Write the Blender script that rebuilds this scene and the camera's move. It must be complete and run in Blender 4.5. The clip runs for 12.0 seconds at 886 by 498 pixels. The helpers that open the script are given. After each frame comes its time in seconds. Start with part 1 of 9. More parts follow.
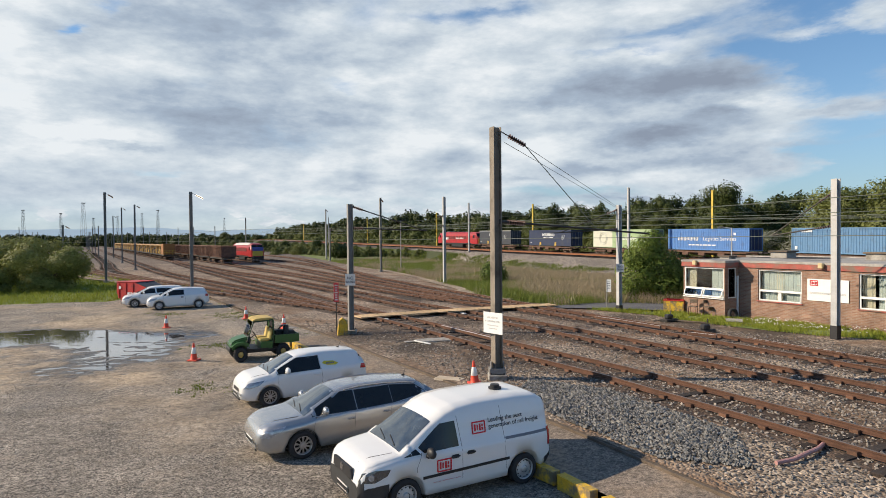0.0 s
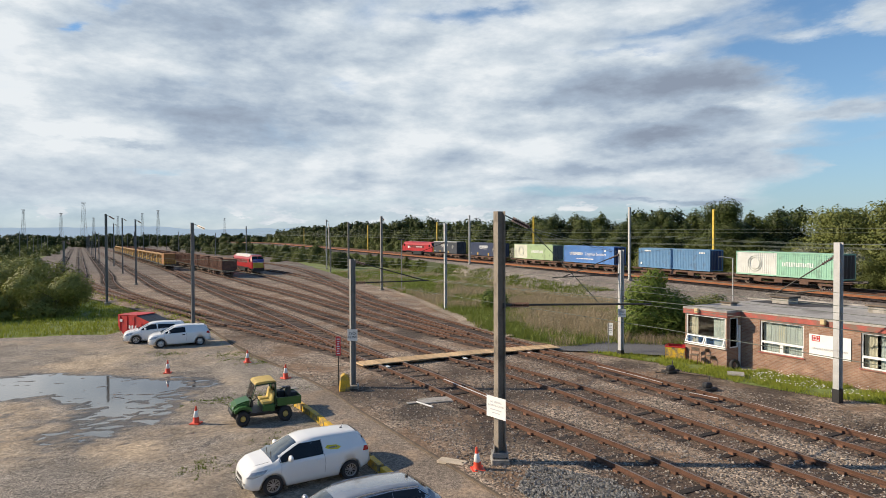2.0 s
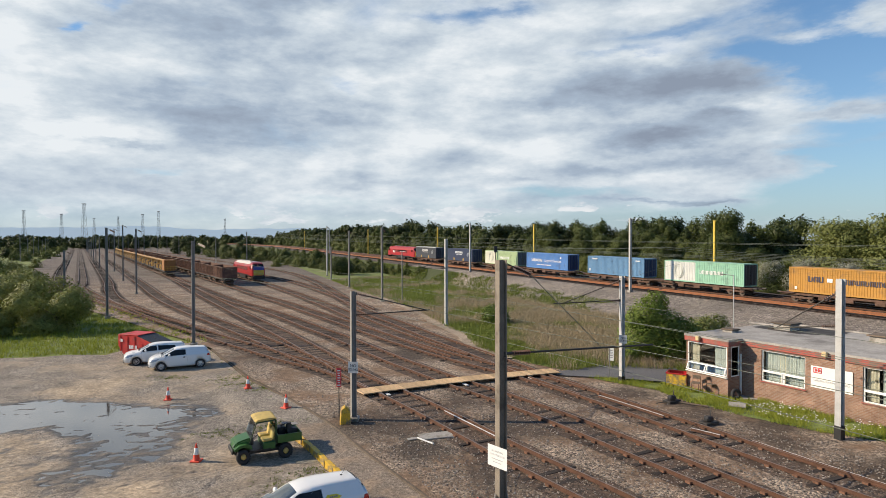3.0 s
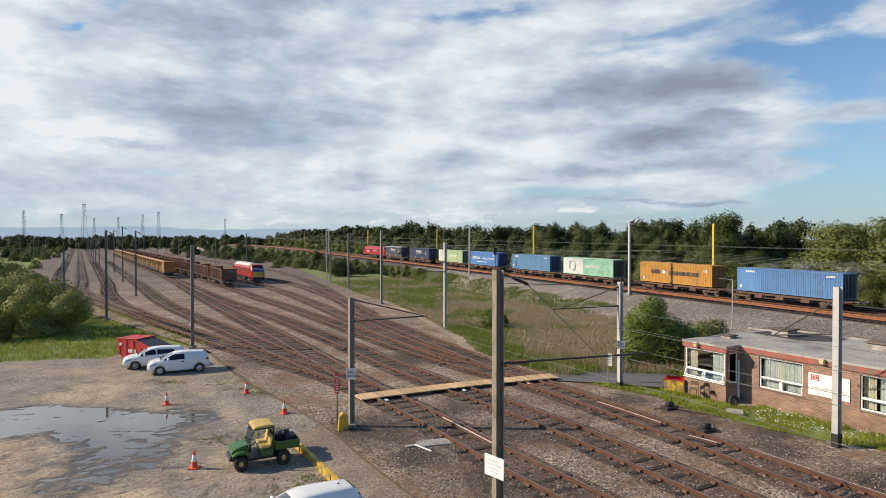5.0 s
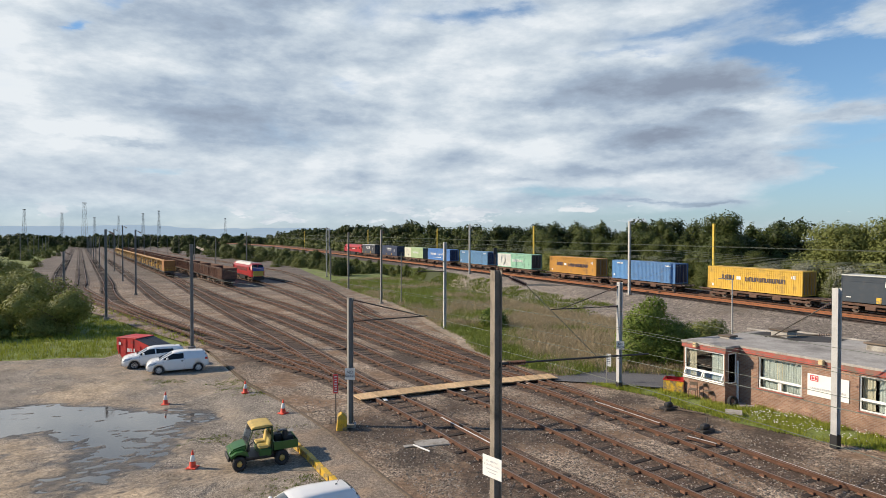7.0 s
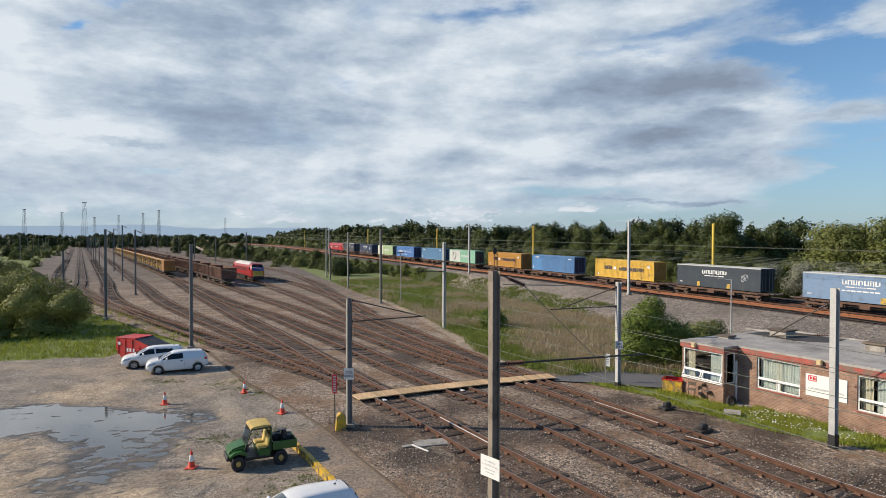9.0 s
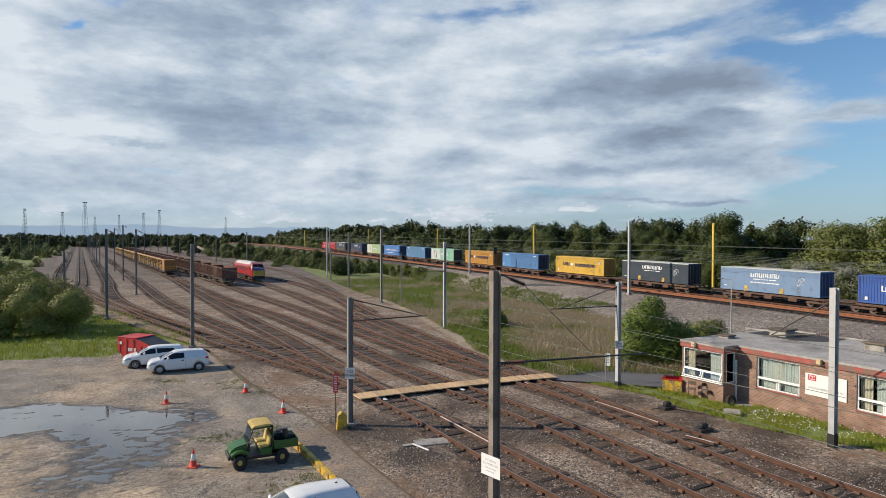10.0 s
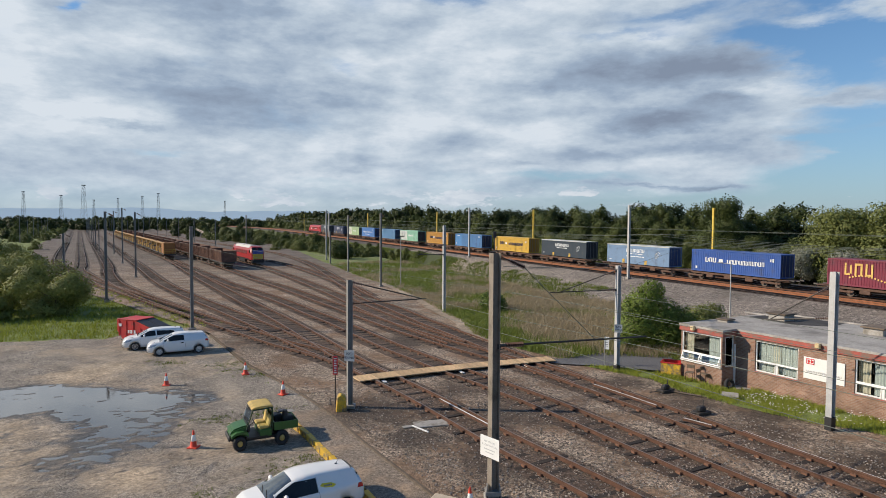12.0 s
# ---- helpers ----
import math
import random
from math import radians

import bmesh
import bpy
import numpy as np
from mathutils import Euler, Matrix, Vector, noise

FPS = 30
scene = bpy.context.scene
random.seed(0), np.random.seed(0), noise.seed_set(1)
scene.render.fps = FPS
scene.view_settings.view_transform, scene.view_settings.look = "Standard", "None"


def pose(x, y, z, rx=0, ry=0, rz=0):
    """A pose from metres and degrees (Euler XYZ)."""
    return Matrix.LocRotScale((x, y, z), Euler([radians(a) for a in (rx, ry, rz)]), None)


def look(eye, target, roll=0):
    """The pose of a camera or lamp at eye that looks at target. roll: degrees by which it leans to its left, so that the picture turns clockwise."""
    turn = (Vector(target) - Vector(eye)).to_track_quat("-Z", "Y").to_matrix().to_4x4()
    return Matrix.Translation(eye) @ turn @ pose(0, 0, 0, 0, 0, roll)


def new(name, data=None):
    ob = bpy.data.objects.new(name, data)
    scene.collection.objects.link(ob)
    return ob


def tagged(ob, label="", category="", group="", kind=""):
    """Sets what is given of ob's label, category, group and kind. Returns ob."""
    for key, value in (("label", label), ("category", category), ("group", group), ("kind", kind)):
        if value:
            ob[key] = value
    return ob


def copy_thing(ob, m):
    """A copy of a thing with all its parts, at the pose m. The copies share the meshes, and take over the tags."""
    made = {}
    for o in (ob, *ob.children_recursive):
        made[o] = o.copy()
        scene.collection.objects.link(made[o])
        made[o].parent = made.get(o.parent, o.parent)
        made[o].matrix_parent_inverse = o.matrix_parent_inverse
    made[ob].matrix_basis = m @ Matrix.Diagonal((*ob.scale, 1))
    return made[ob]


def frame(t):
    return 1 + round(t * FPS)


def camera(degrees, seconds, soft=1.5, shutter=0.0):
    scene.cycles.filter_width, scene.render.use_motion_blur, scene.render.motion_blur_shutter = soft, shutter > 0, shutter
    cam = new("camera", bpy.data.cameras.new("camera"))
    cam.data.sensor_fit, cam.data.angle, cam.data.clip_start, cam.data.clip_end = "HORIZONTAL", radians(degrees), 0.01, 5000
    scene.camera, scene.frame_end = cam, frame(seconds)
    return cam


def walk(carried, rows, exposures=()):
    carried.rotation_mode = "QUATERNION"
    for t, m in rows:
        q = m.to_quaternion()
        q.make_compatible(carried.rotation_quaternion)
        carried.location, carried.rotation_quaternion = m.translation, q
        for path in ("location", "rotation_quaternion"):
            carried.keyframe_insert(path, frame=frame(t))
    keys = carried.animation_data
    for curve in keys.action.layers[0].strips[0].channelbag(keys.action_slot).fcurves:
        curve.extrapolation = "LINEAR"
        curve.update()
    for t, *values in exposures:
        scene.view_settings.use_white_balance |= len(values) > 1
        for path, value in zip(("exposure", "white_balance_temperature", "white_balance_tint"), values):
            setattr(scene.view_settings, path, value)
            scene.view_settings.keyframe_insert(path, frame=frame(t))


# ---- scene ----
cam = camera(71.5, 12.0, soft=0.4)
PATH = [
    (0, (-0.14, -2.336, 4.552), (-0.138, -0.336, 4.52), -0.5),
    (0.5, (-0.184, -2.368, 4.827), (-0.182, -0.369, 4.796), -0.3),
    (1, (-0.221, -2.301, 5.644), (-0.218, -0.301, 5.611), -0.3),
    (1.5, (-0.24, -2.281, 6.448), (-0.237, -0.282, 6.415), -0.2),
    (2, (-0.244, -2.293, 7.269), (-0.242, -0.293, 7.236), -0.2),
    (2.5, (-0.268, -2.248, 8.059), (-0.266, -0.248, 8.026), -0.2),
    (3, (-0.275, -2.211, 8.823), (-0.274, -0.211, 8.791), -0.1),
    (5, (-0.186, -2.261, 9.121), (-0.185, -0.261, 9.091), 0.0),
    (5.5, (-0.181, -2.23, 9.13), (-0.181, -0.23, 9.099), 0.1),
    (6, (-0.158, -2.209, 9.153), (-0.158, -0.21, 9.122), 0.1),
    (6.5, (-0.163, -2.205, 9.165), (-0.163, -0.206, 9.134), 0.1),
    (7, (-0.122, -2.235, 9.156), (-0.122, -0.235, 9.124), 0.1),
    (9, (-0.06, -2.275, 9.182), (-0.06, -0.276, 9.149), 0.1),
    (9.5, (-0.065, -2.32, 9.192), (-0.065, -0.32, 9.158), 0.2),
    (10, (-0.078, -2.371, 9.189), (-0.079, -0.371, 9.155), 0.1),
    (10.5, (-0.081, -2.352, 9.197), (-0.081, -0.353, 9.164), 0.2),
    (11, (-0.09, -2.357, 9.23), (-0.091, -0.357, 9.196), 0.2),
    (11.5, (-0.085, -2.343, 9.21), (-0.085, -0.344, 9.177), 0.2),
    (12, (-0.095, -2.284, 9.114), (-0.094, -0.286, 9.029), 0.3),
]
walk(cam, [(t, look(eye, target, roll)) for t, eye, target, roll in PATH],
     exposures=[(0, 0.25, 6500, 10), (6.5, 0.25, 6450, 10), (9, 0.13, 6250, 10), (12, 0.04, 6150, 10)])


# ---- world and sun ----
SUN_ELEVATION, SUN_AZIMUTH = radians(29), radians(-87)   # azimuth from +y towards +x
SUN_WAY = Vector((math.cos(SUN_ELEVATION) * math.sin(SUN_AZIMUTH), math.cos(SUN_ELEVATION) * math.cos(SUN_AZIMUTH), math.sin(SUN_ELEVATION)))
scene.view_settings.exposure = 0.0


def sky_world():
    world = bpy.data.worlds.new("sky")
    world.use_nodes = True
    scene.world = world
    nt = world.node_tree
    nt.nodes.clear()
    N, L = nt.nodes.new, nt.links.new

    def math_node(op, a, b=None, c=None):
        n = N("ShaderNodeMath")
        n.operation = op
        for k, v in enumerate((a, b, c)):
            if v is None:
                continue
            if isinstance(v, (int, float)):
                n.inputs[k].default_value = v
            else:
                L(v, n.inputs[k])
        return n.outputs[0]

    out, bg = N("ShaderNodeOutputWorld"), N("ShaderNodeBackground")
    sky = N("ShaderNodeTexSky")
    sky.sky_type = "NISHITA"
    sky.sun_disc = False
    sky.sun_elevation, sky.sun_rotation = SUN_ELEVATION, SUN_AZIMUTH
    sky.air_density, sky.dust_density, sky.ozone_density = 1.0, 0.15, 3.0
    tc = N("ShaderNodeTexCoord")
    sep = N("ShaderNodeSeparateXYZ")
    L(tc.outputs["Generated"], sep.inputs[0])
    x, y, z = sep.outputs
    # height over the horizon
    up = math_node("MAXIMUM", z, 0.0)
    # the cloud layer flattened towards the horizon
    flat = N("ShaderNodeVectorMath")
    flat.operation = "MULTIPLY"
    flat.inputs[1].default_value = (1, 1, 2.7)
    L(tc.outputs["Generated"], flat.inputs[0])

    def fbm(scale, detail, rough, offset, distortion=0.0):
        mp = N("ShaderNodeMapping")
        mp.inputs["Location"].default_value = offset
        L(flat.outputs[0], mp.inputs[0])
        n = N("ShaderNodeTexNoise")
        n.inputs["Scale"].default_value, n.inputs["Detail"].default_value = scale, detail
        n.inputs["Roughness"].default_value, n.inputs["Distortion"].default_value = rough, distortion
        L(mp.outputs[0], n.inputs["Vector"])
        return n.outputs[0]

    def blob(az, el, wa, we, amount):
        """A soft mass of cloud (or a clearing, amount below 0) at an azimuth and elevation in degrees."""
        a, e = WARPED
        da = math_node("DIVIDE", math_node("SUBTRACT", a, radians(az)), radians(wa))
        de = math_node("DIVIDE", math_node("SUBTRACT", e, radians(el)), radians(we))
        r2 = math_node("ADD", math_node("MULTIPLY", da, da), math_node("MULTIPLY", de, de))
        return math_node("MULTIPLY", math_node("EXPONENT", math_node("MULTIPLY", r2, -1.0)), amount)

    # ragged outlines: azimuth and elevation shifted by fine noise
    wn = N("ShaderNodeTexNoise")
    wn.inputs["Scale"].default_value, wn.inputs["Detail"].default_value, wn.inputs["Roughness"].default_value = 7.0, 9, 0.62
    wm = N("ShaderNodeMapping")
    wm.inputs["Scale"].default_value = (1, 1, 3.2)
    L(tc.outputs["Generated"], wm.inputs[0])
    L(wm.outputs[0], wn.inputs["Vector"])
    ws = N("ShaderNodeSeparateColor")
    L(wn.outputs["Color"], ws.inputs[0])
    WARPED = (math_node("MULTIPLY_ADD", ws.outputs[0], 0.17, math_node("SUBTRACT", math_node("ARCTAN2", x, y), 0.085)),
              math_node("MULTIPLY_ADD", ws.outputs[1], 0.066, math_node("SUBTRACT", math_node("ARCSINE", z), 0.033)))
    def fade(value, lo, hi, to):
        """0 where value is below lo, rising smoothly to `to` above hi."""
        n = N("ShaderNodeMapRange")
        n.interpolation_type = "SMOOTHSTEP"
        n.inputs["From Min"].default_value, n.inputs["From Max"].default_value = lo, hi
        n.inputs["To Min"].default_value, n.inputs["To Max"].default_value = 0.0, to
        L(value, n.inputs["Value"])
        return n.outputs[0]

    # how thick the cloud is: broad masses, ragged edges, clearings
    cover = math_node("MULTIPLY_ADD", fbm(2.6, 10, 0.6, (3.1, 1.7, 0.0), 0.3), 2.1, -0.6)
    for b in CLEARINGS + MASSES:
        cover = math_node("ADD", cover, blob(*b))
    # cloud bank ahead; cover is cut overhead and behind, unseen, to weaken fill light
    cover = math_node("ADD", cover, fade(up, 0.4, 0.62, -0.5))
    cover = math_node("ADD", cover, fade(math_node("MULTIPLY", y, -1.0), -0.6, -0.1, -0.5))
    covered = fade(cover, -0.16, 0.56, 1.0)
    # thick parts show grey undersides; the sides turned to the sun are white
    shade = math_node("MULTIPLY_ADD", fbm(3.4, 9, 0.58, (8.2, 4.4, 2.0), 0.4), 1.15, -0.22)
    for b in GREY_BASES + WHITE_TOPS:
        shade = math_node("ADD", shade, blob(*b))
    relief = math_node("SUBTRACT", fbm(6.5, 9, 0.6, (-0.035, 0.0, 0.06)), fbm(6.5, 9, 0.6, (0.0, 0.0, 0.0)))
    shade = math_node("MULTIPLY_ADD", relief, 1.5, shade)
    shade = math_node("MULTIPLY", math_node("ADD", shade, fade(cover, 0.1, 0.9, 0.1)), 0.84)
    tone = N("ShaderNodeValToRGB")
    tone.color_ramp.elements[0].position, tone.color_ramp.elements[0].color = 0.04, (0.88, 0.925, 0.955, 1)
    tone.color_ramp.elements[1].position, tone.color_ramp.elements[1].color = 1.0, (0.29, 0.345, 0.44, 1)
    for at, col in ((0.3, (0.655, 0.735, 0.805, 1)), (0.62, (0.42, 0.51, 0.625, 1))):
        tone.color_ramp.elements.new(at).color = col
    L(shade, tone.inputs[0])

    def scaled(value, k):
        n = N("ShaderNodeVectorMath")
        n.operation = "MULTIPLY"
        n.inputs[1].default_value = k
        L(value, n.inputs[0])
        return n.outputs[0]

    def blend(f, p, q):
        n = N("ShaderNodeMix")
        n.data_type = "RGBA"
        L(f, n.inputs[0]), L(p, n.inputs[6])
        if isinstance(q, tuple):
            n.inputs[7].default_value = q
        else:
            L(q, n.inputs[7])
        return n.outputs[2]

    clear = scaled(sky.outputs[0], (0.98, 1.27, 1.42))
    # pale haze over the horizon
    haze = math_node("MULTIPLY", math_node("EXPONENT", math_node("MULTIPLY", up, -7.0)), 0.85)
    clear = blend(haze, clear, (3.9, 4.75, 5.6, 1))
    # small heaped clouds low over the horizon
    heap = math_node("MULTIPLY_ADD", fbm(15.0, 7, 0.6, (1.3, 5.2, 0.4)), 3.4, -1.85)
    heap = math_node("ADD", heap, fade(math_node("ABSOLUTE", math_node("SUBTRACT", up, 0.038)), 0.01, 0.036, -0.9))
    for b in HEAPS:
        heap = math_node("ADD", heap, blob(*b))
    heap_relief = math_node("SUBTRACT", fbm(18.0, 6, 0.6, (-0.012, 0.0, 0.03)), fbm(18.0, 6, 0.6, (0.0, 0.0, 0.0)))
    white = N("ShaderNodeValToRGB")
    white.color_ramp.elements[0].position, white.color_ramp.elements[0].color = 0.4, (0.95, 0.95, 0.95, 1)
    white.color_ramp.elements[1].position, white.color_ramp.elements[1].color = 0.75, (0.62, 0.68, 0.75, 1)
    L(math_node("MULTIPLY_ADD", heap_relief, 2.2, 0.5), white.inputs[0])
    clear = blend(fade(heap, 0.0, 0.22, 0.9), clear, scaled(white.outputs[0], (CLOUD_LIGHT, CLOUD_LIGHT, CLOUD_LIGHT)))
    # the layer thins out over the horizon
    covered = math_node("MULTIPLY", covered, math_node("ADD", fade(up, 0.012, 0.07, 0.55), 0.45))
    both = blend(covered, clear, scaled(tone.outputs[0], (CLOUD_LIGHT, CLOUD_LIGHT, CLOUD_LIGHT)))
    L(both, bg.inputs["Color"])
    bg.inputs["Strength"].default_value = SKY_STRENGTH
    L(bg.outputs[0], out.inputs[0])


SKY_STRENGTH = 0.082
CLOUD_LIGHT = 9.6
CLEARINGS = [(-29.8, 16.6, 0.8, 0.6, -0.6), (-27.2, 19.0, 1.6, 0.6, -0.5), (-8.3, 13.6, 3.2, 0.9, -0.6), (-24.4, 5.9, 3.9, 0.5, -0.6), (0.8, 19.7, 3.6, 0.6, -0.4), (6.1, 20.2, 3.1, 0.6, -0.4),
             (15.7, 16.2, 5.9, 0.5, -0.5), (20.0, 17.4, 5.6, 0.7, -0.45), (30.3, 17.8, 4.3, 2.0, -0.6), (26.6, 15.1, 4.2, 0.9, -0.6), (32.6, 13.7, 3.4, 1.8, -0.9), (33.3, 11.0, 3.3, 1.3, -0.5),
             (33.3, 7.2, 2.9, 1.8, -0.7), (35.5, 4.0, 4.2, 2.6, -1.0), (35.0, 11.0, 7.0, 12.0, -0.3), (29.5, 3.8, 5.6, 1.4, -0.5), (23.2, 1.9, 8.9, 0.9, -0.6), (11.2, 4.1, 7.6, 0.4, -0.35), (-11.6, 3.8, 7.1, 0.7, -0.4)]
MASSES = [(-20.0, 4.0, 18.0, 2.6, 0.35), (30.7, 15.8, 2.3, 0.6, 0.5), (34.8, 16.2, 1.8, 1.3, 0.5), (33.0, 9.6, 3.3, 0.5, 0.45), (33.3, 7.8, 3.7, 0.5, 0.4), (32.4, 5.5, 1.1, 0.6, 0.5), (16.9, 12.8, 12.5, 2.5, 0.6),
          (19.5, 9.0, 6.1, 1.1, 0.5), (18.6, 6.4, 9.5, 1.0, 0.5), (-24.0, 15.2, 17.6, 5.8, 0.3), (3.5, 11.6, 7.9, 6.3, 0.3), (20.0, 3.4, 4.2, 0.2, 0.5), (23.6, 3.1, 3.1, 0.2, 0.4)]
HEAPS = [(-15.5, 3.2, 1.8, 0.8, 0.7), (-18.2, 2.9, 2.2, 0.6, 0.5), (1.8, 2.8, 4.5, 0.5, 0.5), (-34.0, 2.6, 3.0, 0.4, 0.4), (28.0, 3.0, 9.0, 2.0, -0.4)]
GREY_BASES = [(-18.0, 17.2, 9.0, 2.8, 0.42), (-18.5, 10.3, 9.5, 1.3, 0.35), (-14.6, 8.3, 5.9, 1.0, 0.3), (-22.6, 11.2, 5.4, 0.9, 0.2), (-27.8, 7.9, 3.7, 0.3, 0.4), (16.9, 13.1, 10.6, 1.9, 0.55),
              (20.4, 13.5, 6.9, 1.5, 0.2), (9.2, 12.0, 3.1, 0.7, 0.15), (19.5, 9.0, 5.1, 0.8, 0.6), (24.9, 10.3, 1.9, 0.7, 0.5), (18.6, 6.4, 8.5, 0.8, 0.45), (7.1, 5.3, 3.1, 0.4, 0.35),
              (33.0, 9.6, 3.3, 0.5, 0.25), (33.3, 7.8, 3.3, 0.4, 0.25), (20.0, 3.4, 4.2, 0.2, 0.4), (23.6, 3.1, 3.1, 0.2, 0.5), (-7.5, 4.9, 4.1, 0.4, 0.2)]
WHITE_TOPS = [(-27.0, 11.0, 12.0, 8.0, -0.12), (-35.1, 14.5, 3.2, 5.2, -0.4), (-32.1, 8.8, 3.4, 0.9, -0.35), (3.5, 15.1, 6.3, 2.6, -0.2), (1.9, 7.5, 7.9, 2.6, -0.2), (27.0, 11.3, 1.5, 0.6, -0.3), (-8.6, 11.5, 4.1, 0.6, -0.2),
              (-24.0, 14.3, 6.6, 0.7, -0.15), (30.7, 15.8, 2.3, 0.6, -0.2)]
sky_world()
sun_data = bpy.data.lights.new("sun", "SUN")
sun_data.energy, sun_data.angle, sun_data.color = 5.0, radians(0.6), (1.0, 0.83, 0.61)
sun = new("sun", sun_data)
sun.matrix_world = look((0, 0, 60), Vector((0, 0, 60)) - SUN_WAY)


# ---- materials ----
MATS = {}


def mat(name, color, rough=0.7, metal=0.0, vary=0.15, scale=4.0, fine=60.0, bump=0.0, bump_scale=80.0, dirt=None, dirt_amount=0.0,
        dirt_scale=1.5, alpha=None, coat=0.0, per_object=0.0, per_island=0.0, stretch=(1, 1, 1), spec=0.5):
    """A principled material: base colour varied at two scales, stains of a second colour, and fine relief."""
    if name in MATS:
        return MATS[name]
    m = bpy.data.materials.new(name)
    m.use_nodes = True
    nt = m.node_tree
    N, L = nt.nodes.new, nt.links.new
    b = nt.nodes["Principled BSDF"]
    b.inputs["Roughness"].default_value, b.inputs["Metallic"].default_value = rough, metal
    b.inputs["Coat Weight"].default_value = coat
    b.inputs["Specular IOR Level"].default_value = spec
    tc, mp = N("ShaderNodeTexCoord"), N("ShaderNodeMapping")
    mp.inputs["Scale"].default_value = stretch
    L(tc.outputs["Object"], mp.inputs[0])

    def tex(s, detail=4, rough_=0.6):
        n = N("ShaderNodeTexNoise")
        n.inputs["Scale"].default_value, n.inputs["Detail"].default_value, n.inputs["Roughness"].default_value = s, detail, rough_
        L(mp.outputs[0], n.inputs["Vector"])
        return n.outputs[0]

    def remap(v, lo, hi, a=0.3, c=0.7):
        r = N("ShaderNodeMapRange")
        r.inputs["From Min"].default_value, r.inputs["From Max"].default_value = a, c
        r.inputs["To Min"].default_value, r.inputs["To Max"].default_value = lo, hi
        L(v, r.inputs["Value"])
        return r.outputs[0]

    def mul(a, c):
        n = N("ShaderNodeMath")
        n.operation = "MULTIPLY"
        L(a, n.inputs[0]), L(c, n.inputs[1])
        return n.outputs[0]

    k = mul(remap(tex(scale), 1 - vary, 1 + vary), remap(tex(fine, 3), 1 - vary * 0.8, 1 + vary * 0.8))
    if per_object:
        oi = N("ShaderNodeObjectInfo")
        k = mul(k, remap(oi.outputs["Random"], 1 - per_object, 1 + per_object, 0, 1))
    if per_island:
        ge = N("ShaderNodeNewGeometry")
        k = mul(k, remap(ge.outputs["Random Per Island"], 1 - per_island, 1 + per_island, 0, 1))
    vm = N("ShaderNodeVectorMath")
    vm.operation = "SCALE"
    vm.inputs[0].default_value = color
    L(k, vm.inputs["Scale"])
    colour = vm.outputs[0]
    if dirt:
        mx = N("ShaderNodeMix")
        mx.data_type = "RGBA"
        L(remap(tex(dirt_scale, 6, 0.65), 0, 1, 0.62 - 0.35 * dirt_amount, 0.78 - 0.35 * dirt_amount), mx.inputs[0])
        L(colour, mx.inputs[6])
        mx.inputs[7].default_value = (*dirt, 1)
        colour = mx.outputs[2]
    L(colour, b.inputs["Base Color"])
    if bump:
        bp = N("ShaderNodeBump")
        bp.inputs["Strength"].default_value, bp.inputs["Distance"].default_value = min(1.0, bump), 0.02
        L(tex(bump_scale, 5), bp.inputs["Height"])
        L(bp.outputs[0], b.inputs["Normal"])
    if alpha is not None:
        b.inputs["Alpha"].default_value = alpha
    MATS[name] = m
    return m


